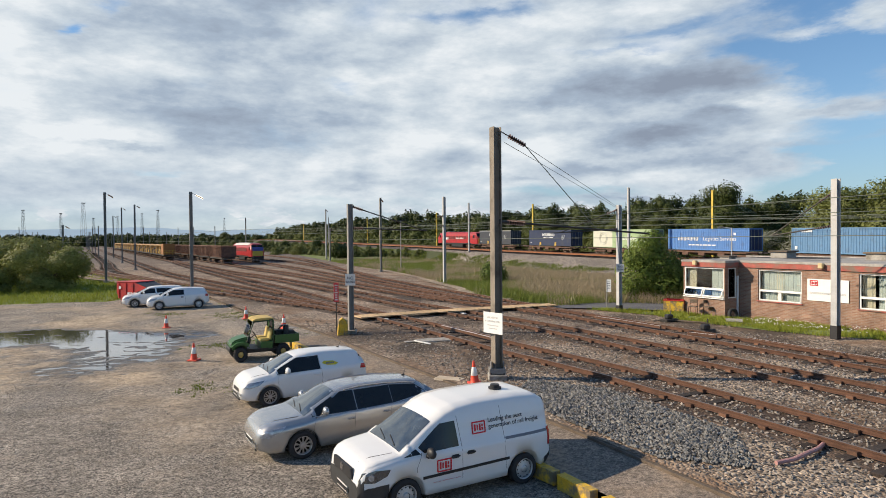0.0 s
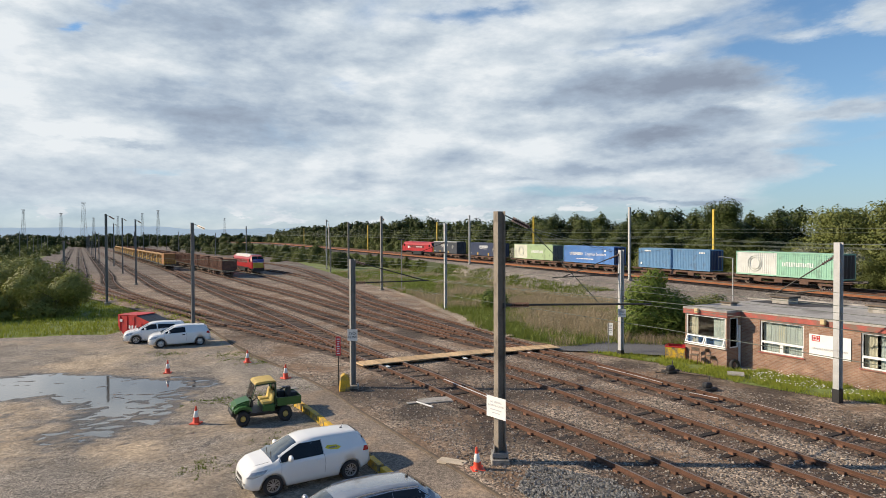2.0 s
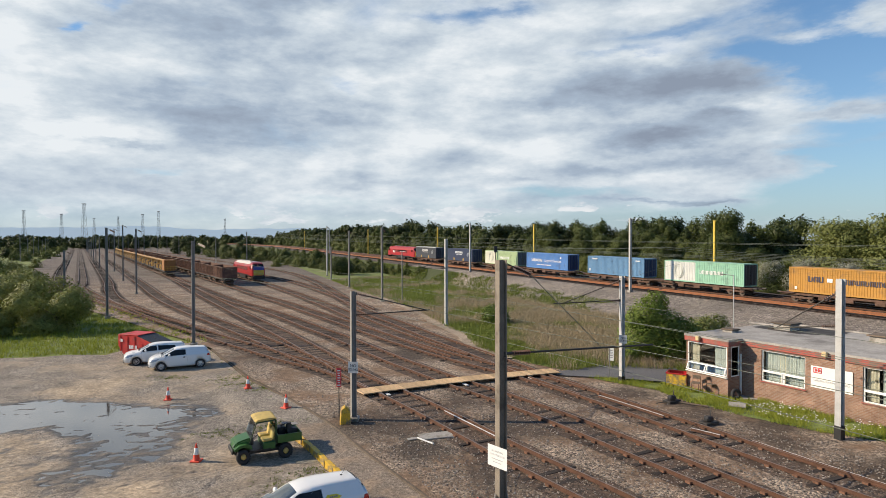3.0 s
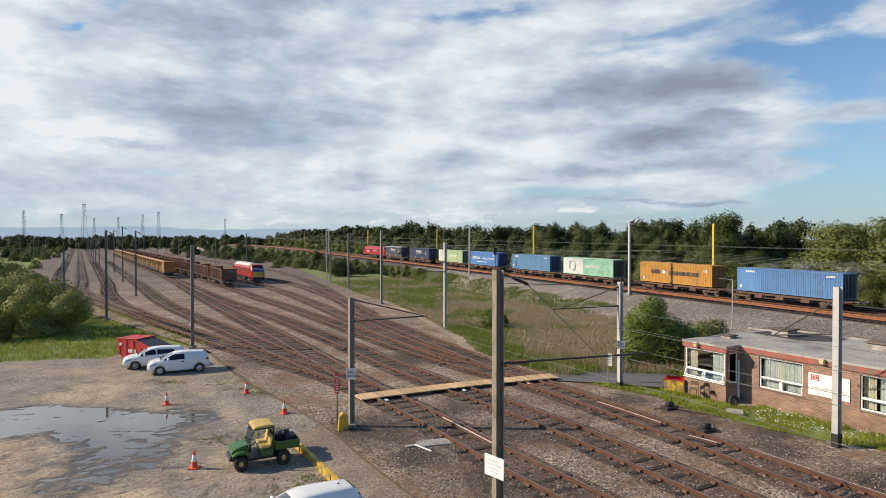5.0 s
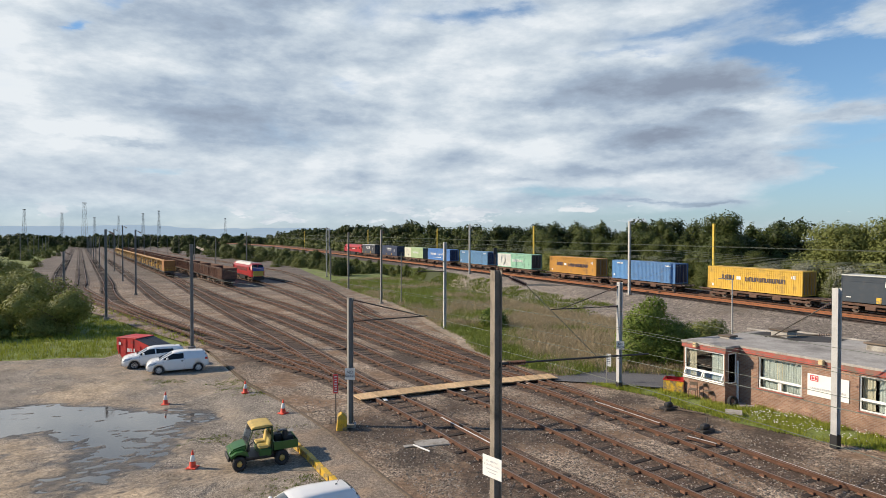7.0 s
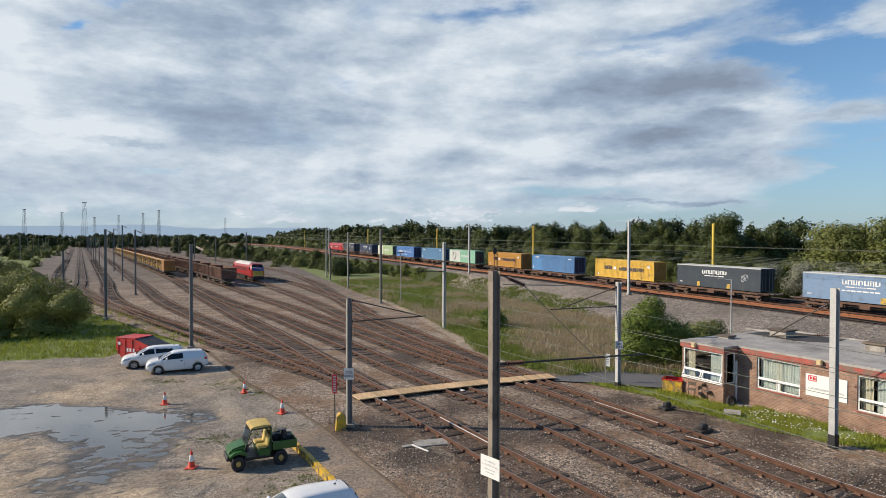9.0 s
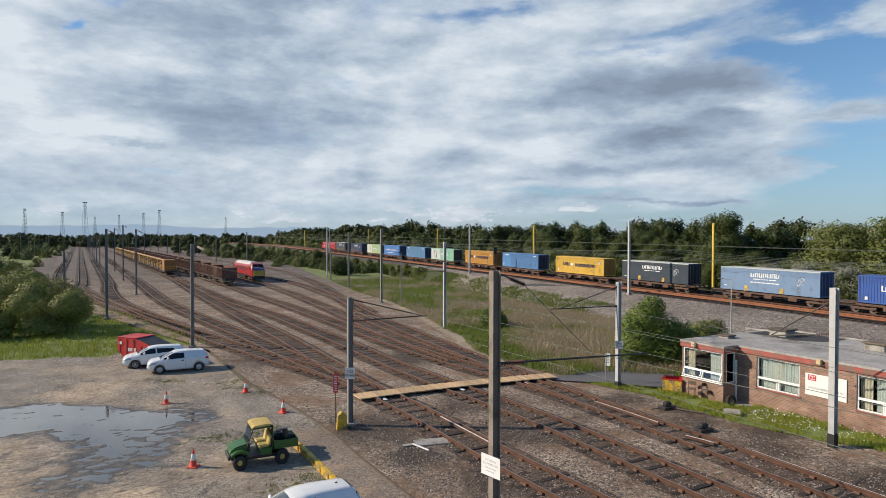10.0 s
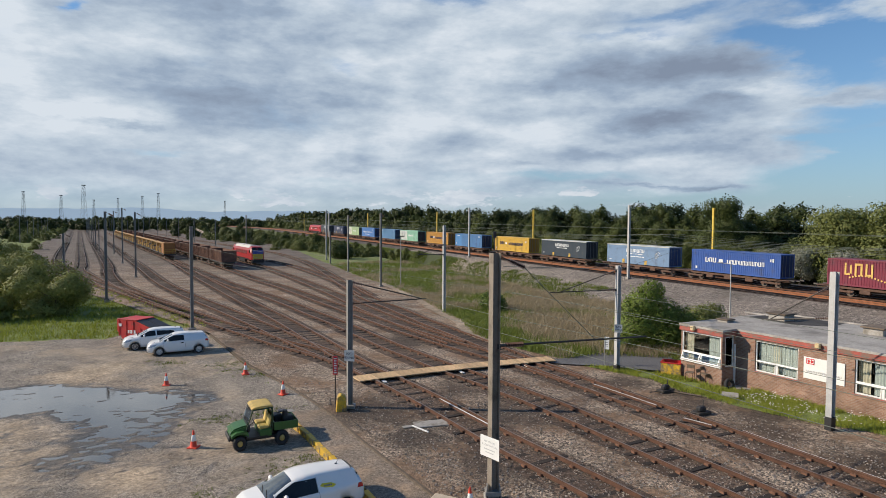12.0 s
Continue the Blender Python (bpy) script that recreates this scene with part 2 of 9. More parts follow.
def stones(name, dark, light, size, warm=None, warm_amount=0.0, warm_scale=0.35, rough=0.9, bump=0.8, patch_scale=0.12, wet=None, soil=None, spots=(), far_stone=None):
    """Loose stone: cells of differing tone with relief between them, and broad patches."""
    m = bpy.data.materials.new(name)
    m.use_nodes = True
    nt = m.node_tree
    N, L = nt.nodes.new, nt.links.new
    b = nt.nodes["Principled BSDF"]
    b.inputs["Roughness"].default_value = rough
    tc = N("ShaderNodeTexCoord")
    vo = N("ShaderNodeTexVoronoi")
    vo.inputs["Scale"].default_value = 1.0 / size
    L(tc.outputs["Object"], vo.inputs["Vector"])
    sp = N("ShaderNodeSeparateColor")
    L(vo.outputs["Color"], sp.inputs[0])
    mx = N("ShaderNodeMix")
    mx.data_type = "RGBA"
    L(sp.outputs[0], mx.inputs[0])
    mx.inputs[6].default_value, mx.inputs[7].default_value = (*dark, 1), (*light, 1)
    colour = mx.outputs[2]
    no = N("ShaderNodeTexNoise")
    no.inputs["Scale"].default_value, no.inputs["Detail"].default_value = patch_scale, 8
    no.inputs["Roughness"].default_value = 0.7
    L(tc.outputs["Object"], no.inputs["Vector"])
    r = N("ShaderNodeMapRange")
    r.inputs["From Min"].default_value, r.inputs["From Max"].default_value = 0.3, 0.7
    r.inputs["To Min"].default_value, r.inputs["To Max"].default_value = 0.62, 1.38
    L(no.outputs[0], r.inputs["Value"])
    vm = N("ShaderNodeVectorMath")
    vm.operation = "SCALE"
    # clumps of darker and lighter stones
    cl, rc, mc = N("ShaderNodeTexNoise"), N("ShaderNodeMapRange"), N("ShaderNodeMath")
    cl.inputs["Scale"].default_value, cl.inputs["Detail"].default_value, cl.inputs["Roughness"].default_value = 0.22 / size, 4, 0.75
    L(tc.outputs["Object"], cl.inputs["Vector"])
    rc.inputs["From Min"].default_value, rc.inputs["From Max"].default_value = 0.32, 0.68
    rc.inputs["To Min"].default_value, rc.inputs["To Max"].default_value = 0.5, 1.5
    L(cl.outputs[0], rc.inputs["Value"])
    mc.operation = "MULTIPLY"
    L(r.outputs[0], mc.inputs[0]), L(rc.outputs[0], mc.inputs[1])
    L(colour, vm.inputs[0]), L(mc.outputs[0], vm.inputs["Scale"])
    colour = vm.outputs[0]
    if warm:
        n2 = N("ShaderNodeTexNoise")
        n2.inputs["Scale"].default_value, n2.inputs["Detail"].default_value, n2.inputs["Roughness"].default_value = warm_scale, 7, 0.65
        L(tc.outputs["Object"], n2.inputs["Vector"])
        r2 = N("ShaderNodeMapRange")
        r2.inputs["From Min"].default_value, r2.inputs["From Max"].default_value = 0.6 - 0.3 * warm_amount, 0.75 - 0.3 * warm_amount
        L(n2.outputs[0], r2.inputs["Value"])
        m2 = N("ShaderNodeMix")
        m2.data_type = "RGBA"
        L(r2.outputs[0], m2.inputs[0])
        L(colour, m2.inputs[6])
        v3 = N("ShaderNodeVectorMath")
        v3.operation = "SCALE"
        v3.inputs[0].default_value = warm
        L(mc.outputs[0], v3.inputs["Scale"])
        L(v3.outputs[0], m2.inputs[7])
        colour = m2.outputs[2]
    if spots or far_stone:
        # trodden soil at some spots (x, y, radius), and darker stone beyond a line across the yard
        low, hits = N("ShaderNodeTexNoise"), []
        low.inputs["Scale"].default_value, low.inputs["Detail"].default_value, low.inputs["Roughness"].default_value = 0.5, 8, 0.7
        L(tc.outputs["Object"], low.inputs["Vector"])
        for sx, sy, sr in spots:
            dist, ad, rs = N("ShaderNodeVectorMath"), N("ShaderNodeMath"), N("ShaderNodeMapRange")
            dist.operation, ad.operation = "DISTANCE", "MULTIPLY_ADD"
            dist.inputs[1].default_value = (sx, sy, 0)
            L(tc.outputs["Object"], dist.inputs[0])
            L(low.outputs[0], ad.inputs[0])
            ad.inputs[1].default_value = sr * 2.2
            L(dist.outputs["Value"], ad.inputs[2])
            rs.inputs["From Min"].default_value, rs.inputs["From Max"].default_value = sr * 1.5, sr * 2.3
            rs.inputs["To Min"].default_value, rs.inputs["To Max"].default_value = 0.85, 0.0
            L(ad.outputs[0], rs.inputs["Value"])
            hits.append((rs.outputs[0], soil))
        if far_stone:
            sy, ad, rs = N("ShaderNodeSeparateXYZ"), N("ShaderNodeMath"), N("ShaderNodeMapRange")
            L(tc.outputs["Object"], sy.inputs[0])
            ad.operation = "MULTIPLY_ADD"
            ad.inputs[1].default_value = 26.0
            L(low.outputs[0], ad.inputs[0]), L(sy.outputs[1], ad.inputs[2])
            rs.inputs["From Min"].default_value, rs.inputs["From Max"].default_value = far_stone[0], far_stone[1]
            rs.inputs["To Max"].default_value = 0.8
            L(ad.outputs[0], rs.inputs["Value"])
            hits.append((rs.outputs[0], far_stone[2]))
        for fac, tint in hits:
            mz, vz = N("ShaderNodeMix"), N("ShaderNodeVectorMath")
            mz.data_type = "RGBA"
            vz.operation = "SCALE"
            vz.inputs[0].default_value = tint
            L(mc.outputs[0], vz.inputs["Scale"])
            L(fac, mz.inputs[0]), L(colour, mz.inputs[6]), L(vz.outputs[0], mz.inputs[7])
            colour = mz.outputs[2]
    if wet:
        # soaked stone just over the water level: darker and glossy
        sz, rw, ro = N("ShaderNodeSeparateXYZ"), N("ShaderNodeMapRange"), N("ShaderNodeMapRange")
        L(tc.outputs["Object"], sz.inputs[0])
        rw.inputs["From Min"].default_value, rw.inputs["From Max"].default_value = wet
        rw.inputs["To Min"].default_value, rw.inputs["To Max"].default_value = 0.42, 1.0
        ro.inputs["From Min"].default_value, ro.inputs["From Max"].default_value = wet
        ro.inputs["To Min"].default_value, ro.inputs["To Max"].default_value = 0.3, rough
        L(sz.outputs[2], rw.inputs["Value"]), L(sz.outputs[2], ro.inputs["Value"])
        vw = N("ShaderNodeVectorMath")
        vw.operation = "SCALE"
        L(colour, vw.inputs[0]), L(rw.outputs[0], vw.inputs["Scale"])
        colour = vw.outputs[0]
        L(ro.outputs[0], b.inputs["Roughness"])
    L(colour, b.inputs["Base Color"])
    bp = N("ShaderNodeBump")
    bp.inputs["Strength"].default_value, bp.inputs["Distance"].default_value = bump, size * 0.6
    bp.invert = True
    L(vo.outputs["Distance"], bp.inputs["Height"])
    L(bp.outputs[0], b.inputs["Normal"])
    MATS[name] = m
    return m


M_FIELD = mat("field", (0.06, 0.075, 0.028), 0.95, vary=0.35, scale=0.03, fine=0.6)
SOIL_SPOTS = [(-3.1, 27.2, 3.0), (2.8, 26.6, 2.6), (-1.2, 23.6, 1.8), (0.8, 31.2, 2.0), (6.2, 25.8, 1.6), (2.2, 20.8, 2.4), (12.4, 28.4, 2.0), (14.2, 24.9, 2.3), (16.6, 20.6, 2.4), (10.4, 32.8, 1.6), (13.2, 30.6, 1.6), (15.7, 27.0, 1.8), (-13.0, 45.0, 4.0), (-3.0, 44.5, 3.0)]
M_BALLAST = stones("ballast", (0.05, 0.037, 0.029), (0.52, 0.41, 0.305), 0.07, (0.215, 0.138, 0.085), 0.5, bump=1.0, soil=(0.06, 0.041, 0.028), spots=SOIL_SPOTS, far_stone=(92, 165, (0.12, 0.102, 0.09)))
M_BALLAST_PALE = stones("pale_ballast", (0.06, 0.051, 0.044), (0.36, 0.31, 0.265), 0.1, (0.22, 0.185, 0.15), 0.3)
M_TRACKBED = stones("rusty_trackbed", (0.032, 0.022, 0.016), (0.2, 0.14, 0.1), 0.065, (0.075, 0.048, 0.033), 0.5, far_stone=(95, 150, (0.075, 0.06, 0.05)))
M_GRAVEL = stones("gravel", (0.045, 0.037, 0.03), (0.4, 0.35, 0.292), 0.03, (0.33, 0.262, 0.19), 0.42, 0.16, bump=0.7, patch_scale=0.6, wet=(-0.492, -0.47),
                  soil=(0.43, 0.335, 0.23), spots=[(-17.5, 20.5, 3.0), (-11.6, 20.2, 1.6), (-20.5, 24.2, 2.8), (-22, 35.5, 3.0)])
M_ASPHALT = stones("worn_asphalt", (0.11, 0.088, 0.07), (0.28, 0.228, 0.18), 0.03, (0.29, 0.215, 0.15), 0.3, 0.5, bump=0.4)
M_TARMAC = stones("tarmac", (0.09, 0.09, 0.095), (0.15, 0.15, 0.155), 0.02, bump=0.3)
M_DIRT = stones("sandy_dirt", (0.27, 0.21, 0.15), (0.42, 0.34, 0.26), 0.03, (0.2, 0.16, 0.11), 0.3, bump=0.4)
M_GRASS_GROUND = mat("grass_ground", (0.15, 0.19, 0.045), 0.95, vary=0.4, scale=0.5, fine=9, dirt=(0.26, 0.22, 0.13), dirt_amount=0.18, dirt_scale=0.25)
M_RAIL_RUST = mat("rusty_rail", (0.1, 0.048, 0.029), 0.85, vary=0.3, scale=3, fine=40)
M_RAIL_TOP = mat("worn_rail_head", (0.26, 0.19, 0.15), 0.48, metal=0.6, vary=0.3, scale=2, fine=20)
M_CHAIR = mat("rusty_rail_chair", (0.15, 0.075, 0.045), 0.85, vary=0.3, scale=9, fine=50, per_island=0.3)
M_SLEEPER = mat("tarred_sleeper", (0.034, 0.025, 0.02), 0.9, vary=0.4, scale=5, fine=50, bump=0.5, per_object=0.35, stretch=(1, 6, 1))
M_SLEEPER_FAR = mat("sleeper_row", (0.034, 0.025, 0.02), 0.9, vary=0.4, scale=5, fine=50, per_island=0.3)
M_GALV = mat("galvanised_steel", (0.235, 0.228, 0.215), 0.7, metal=0.0, vary=0.14, scale=3, fine=30, dirt=(0.2, 0.17, 0.14), dirt_amount=0.15)
M_DARKSTEEL = mat("dark_steel", (0.06, 0.055, 0.05), 0.6, metal=0.4, vary=0.2)
M_CABLE = mat("cable", (0.16, 0.18, 0.15), 0.6, metal=0.3)
M_CONCRETE = mat("concrete", (0.36, 0.34, 0.31), 0.9, vary=0.2, scale=2, fine=25, bump=0.4, dirt=(0.2, 0.18, 0.15), dirt_amount=0.4)
M_WHITE = mat("white_paint", (0.8, 0.8, 0.78), 0.45, vary=0.04, scale=3)
M_BLACK = mat("black_plastic", (0.02, 0.02, 0.022), 0.55, vary=0.2)
M_RUBBER = mat("rubber", (0.025, 0.025, 0.027), 0.8, vary=0.25, fine=50)
M_YELLOW = mat("yellow_paint", (0.68, 0.42, 0.03), 0.6, vary=0.2, scale=4, fine=40, dirt=(0.2, 0.16, 0.1), dirt_amount=0.45, dirt_scale=3)
M_PLANK = mat("pale_planks", (0.52, 0.36, 0.2), 0.8, vary=0.2, scale=2, fine=30, per_object=0.22, bump=0.3, stretch=(8, 1, 1))
M_TIMBER = mat("weathered_timber", (0.15, 0.115, 0.085), 0.9, vary=0.3, scale=3, fine=40, bump=0.5, per_object=0.25)
M_RED_FASCIA = mat("faded_red_fascia", (0.38, 0.09, 0.07), 0.7, vary=0.2, scale=2, fine=20, dirt=(0.2, 0.13, 0.1), dirt_amount=0.4, dirt_scale=1.2)
M_ROOF = mat("felt_roof", (0.36, 0.34, 0.315), 0.9, vary=0.22, scale=0.8, fine=12, dirt=(0.2, 0.185, 0.17), dirt_amount=0.4, dirt_scale=0.45)


# ---- mesh helpers ----
def finish(name, bm, material, parent=None, label="", smooth=False):
    me = bpy.data.meshes.new(name)
    if smooth:
        for f in bm.faces:
            f.smooth = True
    bm.to_mesh(me)
    bm.free()
    for mm in (material if isinstance(material, (list, tuple)) else [material]):
        me.materials.append(mm)
    ob = new(name, me)
    if parent:
        ob.parent = parent
    if label:
        tagged(ob, label)
    return ob


def part(name, bm, material, parent, label="", smooth=False):
    return finish(name, bm, material, parent, label, smooth)


def thing(name, m, label, category, group="", kind=""):
    ob = new(name)
    ob.empty_display_size = 0.2
    ob.matrix_basis = m
    return tagged(ob, label, category, group, kind)


def box(bm, cx, cy, cz, sx, sy, sz, m=None, bevel=0.0, mi=0):
    """A box by its centre and size, in the space m."""
    r = bmesh.ops.create_cube(bm, size=1.0)
    vs = r["verts"]
    bmesh.ops.scale(bm, vec=(sx, sy, sz), verts=vs)
    bmesh.ops.translate(bm, vec=(cx, cy, cz), verts=vs)
    if bevel:
        es = list({e for v in vs for e in v.link_edges})
        r2 = bmesh.ops.bevel(bm, geom=es, offset=bevel, segments=1, affect="EDGES")
        vs = list({v for f in r2["faces"] for v in f.verts} | {v for v in vs if v.is_valid})
    if m is not None:
        bmesh.ops.transform(bm, matrix=m, verts=vs)
    if mi:
        for f in {f for v in vs for f in v.link_faces}:
            f.material_index = mi
    return vs


def rod(bm, a, b, r, r2=None, seg=8, mi=0):
    """A round bar from a to b."""
    a, b = Vector(a), Vector(b)
    d = b - a
    m = Matrix.Translation((a + b) / 2) @ d.to_track_quat("Z", "Y").to_matrix().to_4x4()
    res = bmesh.ops.create_cone(bm, cap_ends=True, segments=seg, radius1=r, radius2=r if r2 is None else r2, depth=d.length, matrix=m)
    if mi:
        for f in {f for v in res["verts"] for f in v.link_faces}:
            f.material_index = mi
    return res["verts"]


def prism(bm, outline, y0, y1, m=None, mi=0):
    """The outline of (x, z) pairs extruded from y0 to y1."""
    a = [bm.verts.new((x, y0, z)) for x, z in outline]
    b = [bm.verts.new((x, y1, z)) for x, z in outline]
    n = len(outline)
    fs = [bm.faces.new(a), bm.faces.new(b[::-1])]
    fs += [bm.faces.new((a[(i + 1) % n], a[i], b[i], b[(i + 1) % n])) for i in range(n)]
    bmesh.ops.recalc_face_normals(bm, faces=fs)
    if m is not None:
        bmesh.ops.transform(bm, matrix=m, verts=a + b)
    for f in fs:
        f.material_index = mi
    return a + b


def tidy(pts, step):
    """A smooth curve through plan points, cut at even steps."""
    P = [Vector(p).to_2d() for p in pts]
    P = [P[0] * 2 - P[1]] + P + [P[-1] * 2 - P[-2]]
    fine = []
    for i in range(1, len(P) - 2):
        n = max(4, int((P[i + 1] - P[i]).length / 0.5))
        for k in range(n):
            t = k / n
            fine.append(0.5 * ((2 * P[i]) + (P[i + 1] - P[i - 1]) * t + (2 * P[i - 1] - 5 * P[i] + 4 * P[i + 1] - P[i + 2]) * t * t
                               + (3 * P[i] - P[i - 1] - 3 * P[i + 1] + P[i + 2]) * t ** 3))
    fine.append(P[-2])
    out, acc = [fine[0]], 0.0
    for a, b in zip(fine, fine[1:]):
        acc += (b - a).length
        if acc >= step:
            out.append(b)
            acc = 0.0
    return out


def sweep(bm, line, section, z=0.0, side=0.0, close=True, mi=None):
    """A section of (across, up) swept along plan points (2D or 3D). mi(k): the material index of side k."""
    rings = []
    for i, p in enumerate(line):
        a, b = line[max(0, i - 1)], line[min(len(line) - 1, i + 1)]
        d = (Vector(b).to_2d() - Vector(a).to_2d()).normalized()
        n = Vector((d.y, -d.x))
        pz = p[2] if len(p) > 2 else 0.0
        rings.append([bm.verts.new((p[0] + n.x * (u + side), p[1] + n.y * (u + side), pz + z + w)) for u, w in section])
    m = len(section)
    for a, b in zip(rings, rings[1:]):
        for k in range(m if close else m - 1):
            f = bm.faces.new((a[k], a[(k + 1) % m], b[(k + 1) % m], b[k]))
            if mi:
                f.material_index = mi(k)
    if close:
        bm.faces.new(rings[0][::-1])
        bm.faces.new(rings[-1])


def sheet(name, outline, z, material, label, category="ground", kind="structure", cell=None, height=None):
    """A flat piece of ground by its outline; with cell, cut into squares and lifted by height(x, y)."""
    bm = bmesh.new()
    vs = [bm.verts.new((x, y, z)) for x, y in outline]
    f = bm.faces.new(vs)
    if f.normal.z < 0:
        bmesh.ops.reverse_faces(bm, faces=[f])
    bm.normal_update()
    if cell:
        xs, ys = [p[0] for p in outline], [p[1] for p in outline]
        for axis, lo, hi in ((0, min(xs), max(xs)), (1, min(ys), max(ys))):
            n = Vector((1, 0, 0)) if axis == 0 else Vector((0, 1, 0))
            c = lo + cell
            while c < hi:
                bmesh.ops.bisect_plane(bm, geom=bm.verts[:] + bm.edges[:] + bm.faces[:], plane_co=n * c, plane_no=n)
                c += cell
        if height:
            for v in bm.verts:
                v.co.z = z + height(v.co.x, v.co.y)
    else:
        bmesh.ops.triangulate(bm, faces=bm.faces[:])
    return tagged(finish(name, bm, material), label, category, kind=kind)


def inside(x, y, poly):
    c = False
    for (x1, y1), (x2, y2) in zip(poly, poly[1:] + poly[:1]):
        if (y1 > y) != (y2 > y) and x < (x2 - x1) * (y - y1) / (y2 - y1) + x1:
            c = not c
    return c


def edge_distance(x, y, poly):
    p, best = Vector((x, y)), 1e9
    for a, b in zip(poly, poly[1:] + poly[:1]):
        a, b = Vector(a), Vector(b)
        t = max(0, min(1, (p - a).dot(b - a) / max(1e-9, (b - a).length_squared)))
        best = min(best, (a + (b - a) * t - p).length)
    return best


def box_run(name, boxes, material, parent, label=""):
    """Many plain boxes (space, centre, size) joined into one mesh of kind stuff."""
    V, F = [], []
    for m, c, s in boxes:
        k = len(V)
        for dz in (-0.5, 0.5):
            for dx, dy in ((-0.5, -0.5), (0.5, -0.5), (0.5, 0.5), (-0.5, 0.5)):
                V.append(m @ Vector((c[0] + dx * s[0], c[1] + dy * s[1], c[2] + dz * s[2])))
        F += [(k + 4, k + 5, k + 6, k + 7), (k, k + 1, k + 5, k + 4), (k + 1, k + 2, k + 6, k + 5), (k + 2, k + 3, k + 7, k + 6), (k + 3, k, k + 4, k + 7)]
    me = bpy.data.meshes.new(name)
    me.from_pydata(V, [], F)
    me.materials.append(material)
    ob = new(name, me)
    ob.parent = parent
    return tagged(ob, label, kind="stuff")


# ---- the lie of the land ----
YARD_WAY = Vector((-0.509, 0.861))
MAIN_WAY = Vector((-0.4327, 0.9015))
MAIN_START = Vector((39.75, 74.85))
MAIN_SIDE = Vector((0.9015, 0.4327))


def main_z(s):
    """Height of the running line's rails."""
    return 1.5 + 0.0115 * max(-130.0, min(320.0, s))


def main_at(s, side=0.0):
    p = MAIN_START + MAIN_WAY * s + MAIN_SIDE * side
    return Vector((p.x, p.y, main_z(s)))


def back(p, *ds):
    """Points further up the yard from p."""
    p = Vector(p)
    return [tuple(p + YARD_WAY * d) for d in sorted(ds, reverse=True)]


TRACKS = {
    "yard_track": back((-100.3, 158.4), 420, 200, 80) + [(-100.3, 158.4), (-74.8, 117.7), (-56, 93.6), (-44.4, 80.1), (-35.6, 70), (-28.9, 62.3), (-23.4, 56.1), (-18.9, 50.8), (-15.2, 46.7), (-12, 43.1), (-9.1, 40.3), (-7, 38), (-4.72, 34.84), (-2.79, 32), (-1.1, 29.2), (0.5, 26.4), (2.6, 22.6), (4.2, 20), (5.64, 17.57), (6.6, 15.6), (8.7, 11.4), (11.5, 5.5), (17, -7)],
    "centre_track": back((-50.5, 119.8), 480, 240, 100) + [(-50.5, 119.8), (-32.2, 88.7), (-24.5, 77.1), (-18.4, 67.7), (-13.4, 59.1), (-9.4, 52.4), (-6.1, 46.3), (-3.5, 41.6), (-1.4, 38.2), (0.4, 35.3), (2.4, 32.4), (3.4, 30.8), (4.6, 28.9), (5.7, 27), (6.6, 25.3), (7.5, 23.6), (9.6, 19.6), (13, 13), (21, -3)],
    "far_track": back((-43.8, 119.9), 480, 240, 100) + [(-43.8, 119.9), (-28.5, 93.1), (-22.5, 83.3), (-16.1, 71.9), (-11.2, 63.2), (-7.4, 56.3), (-4.2, 50.6), (-1.6, 46.3), (0.6, 43), (2.6, 40.2), (4.4, 37.8), (5.9, 35.5), (7.1, 33.6), (8.2, 31.6), (9.15, 29.7), (10, 28), (11.4, 25.2), (13, 21.8), (16.5, 15), (24, 0)],
    "outer_track": back((-57.8, 191.5), 350, 150) + [(-57.8, 191.5), (-41, 160.2), (-27, 126), (-14.5, 87.3), (-9.2, 71.5), (-5.1, 62), (-1.3, 52.8), (1.8, 46), (4.4, 40), (5.9, 36.6), (7.1, 34.2), (8.3, 31.8)],
    "engine_track": back((-43, 133.4), 450, 200, 90) + [(-43, 133.4), (-28.3, 105.6), (-19.4, 87.3), (-12.9, 73.1), (-7.9, 61.5), (-4, 53.2), (-1.2, 47.6), (1.2, 43.2)],
    "ladder_track": back((-35.1, 131.7), 300, 150, 60) + [(-35.1, 131.7), (-27.6, 117.5), (-18.6, 97.5), (-12.5, 82.5), (-9.2, 73)],
    "left_track": back((-76.1, 127.2), 480, 240, 95) + [(-76.1, 127.2), (-67, 111), (-56, 95.5), (-47, 83.6), (-38, 73.2)],
    "curved_track": back((-70.9, 127.3), 480, 240, 95) + [(-70.9, 127.3), (-59, 106), (-48.2, 88), (-37.6, 73.6), (-29.3, 63.4), (-21, 53.6)],
    "middle_track": back((-59.9, 119.5), 480, 220, 90) + [(-59.9, 119.5), (-42.2, 89.4), (-31.7, 73.4), (-22.6, 60.6), (-15.5, 50.4), (-10, 42.2), (-6.5, 37.6)],
    "wagon_track": back((-64.6, 142.8), 430, 200, 80) + [(-64.6, 142.8), (-42.6, 103), (-28.8, 78.4), (-20.3, 63.5), (-14.9, 54.2), (-9.9, 44.9), (-5.4, 36.4), (-2.9, 32.3)],
}
RAIL_TOP = 0.2


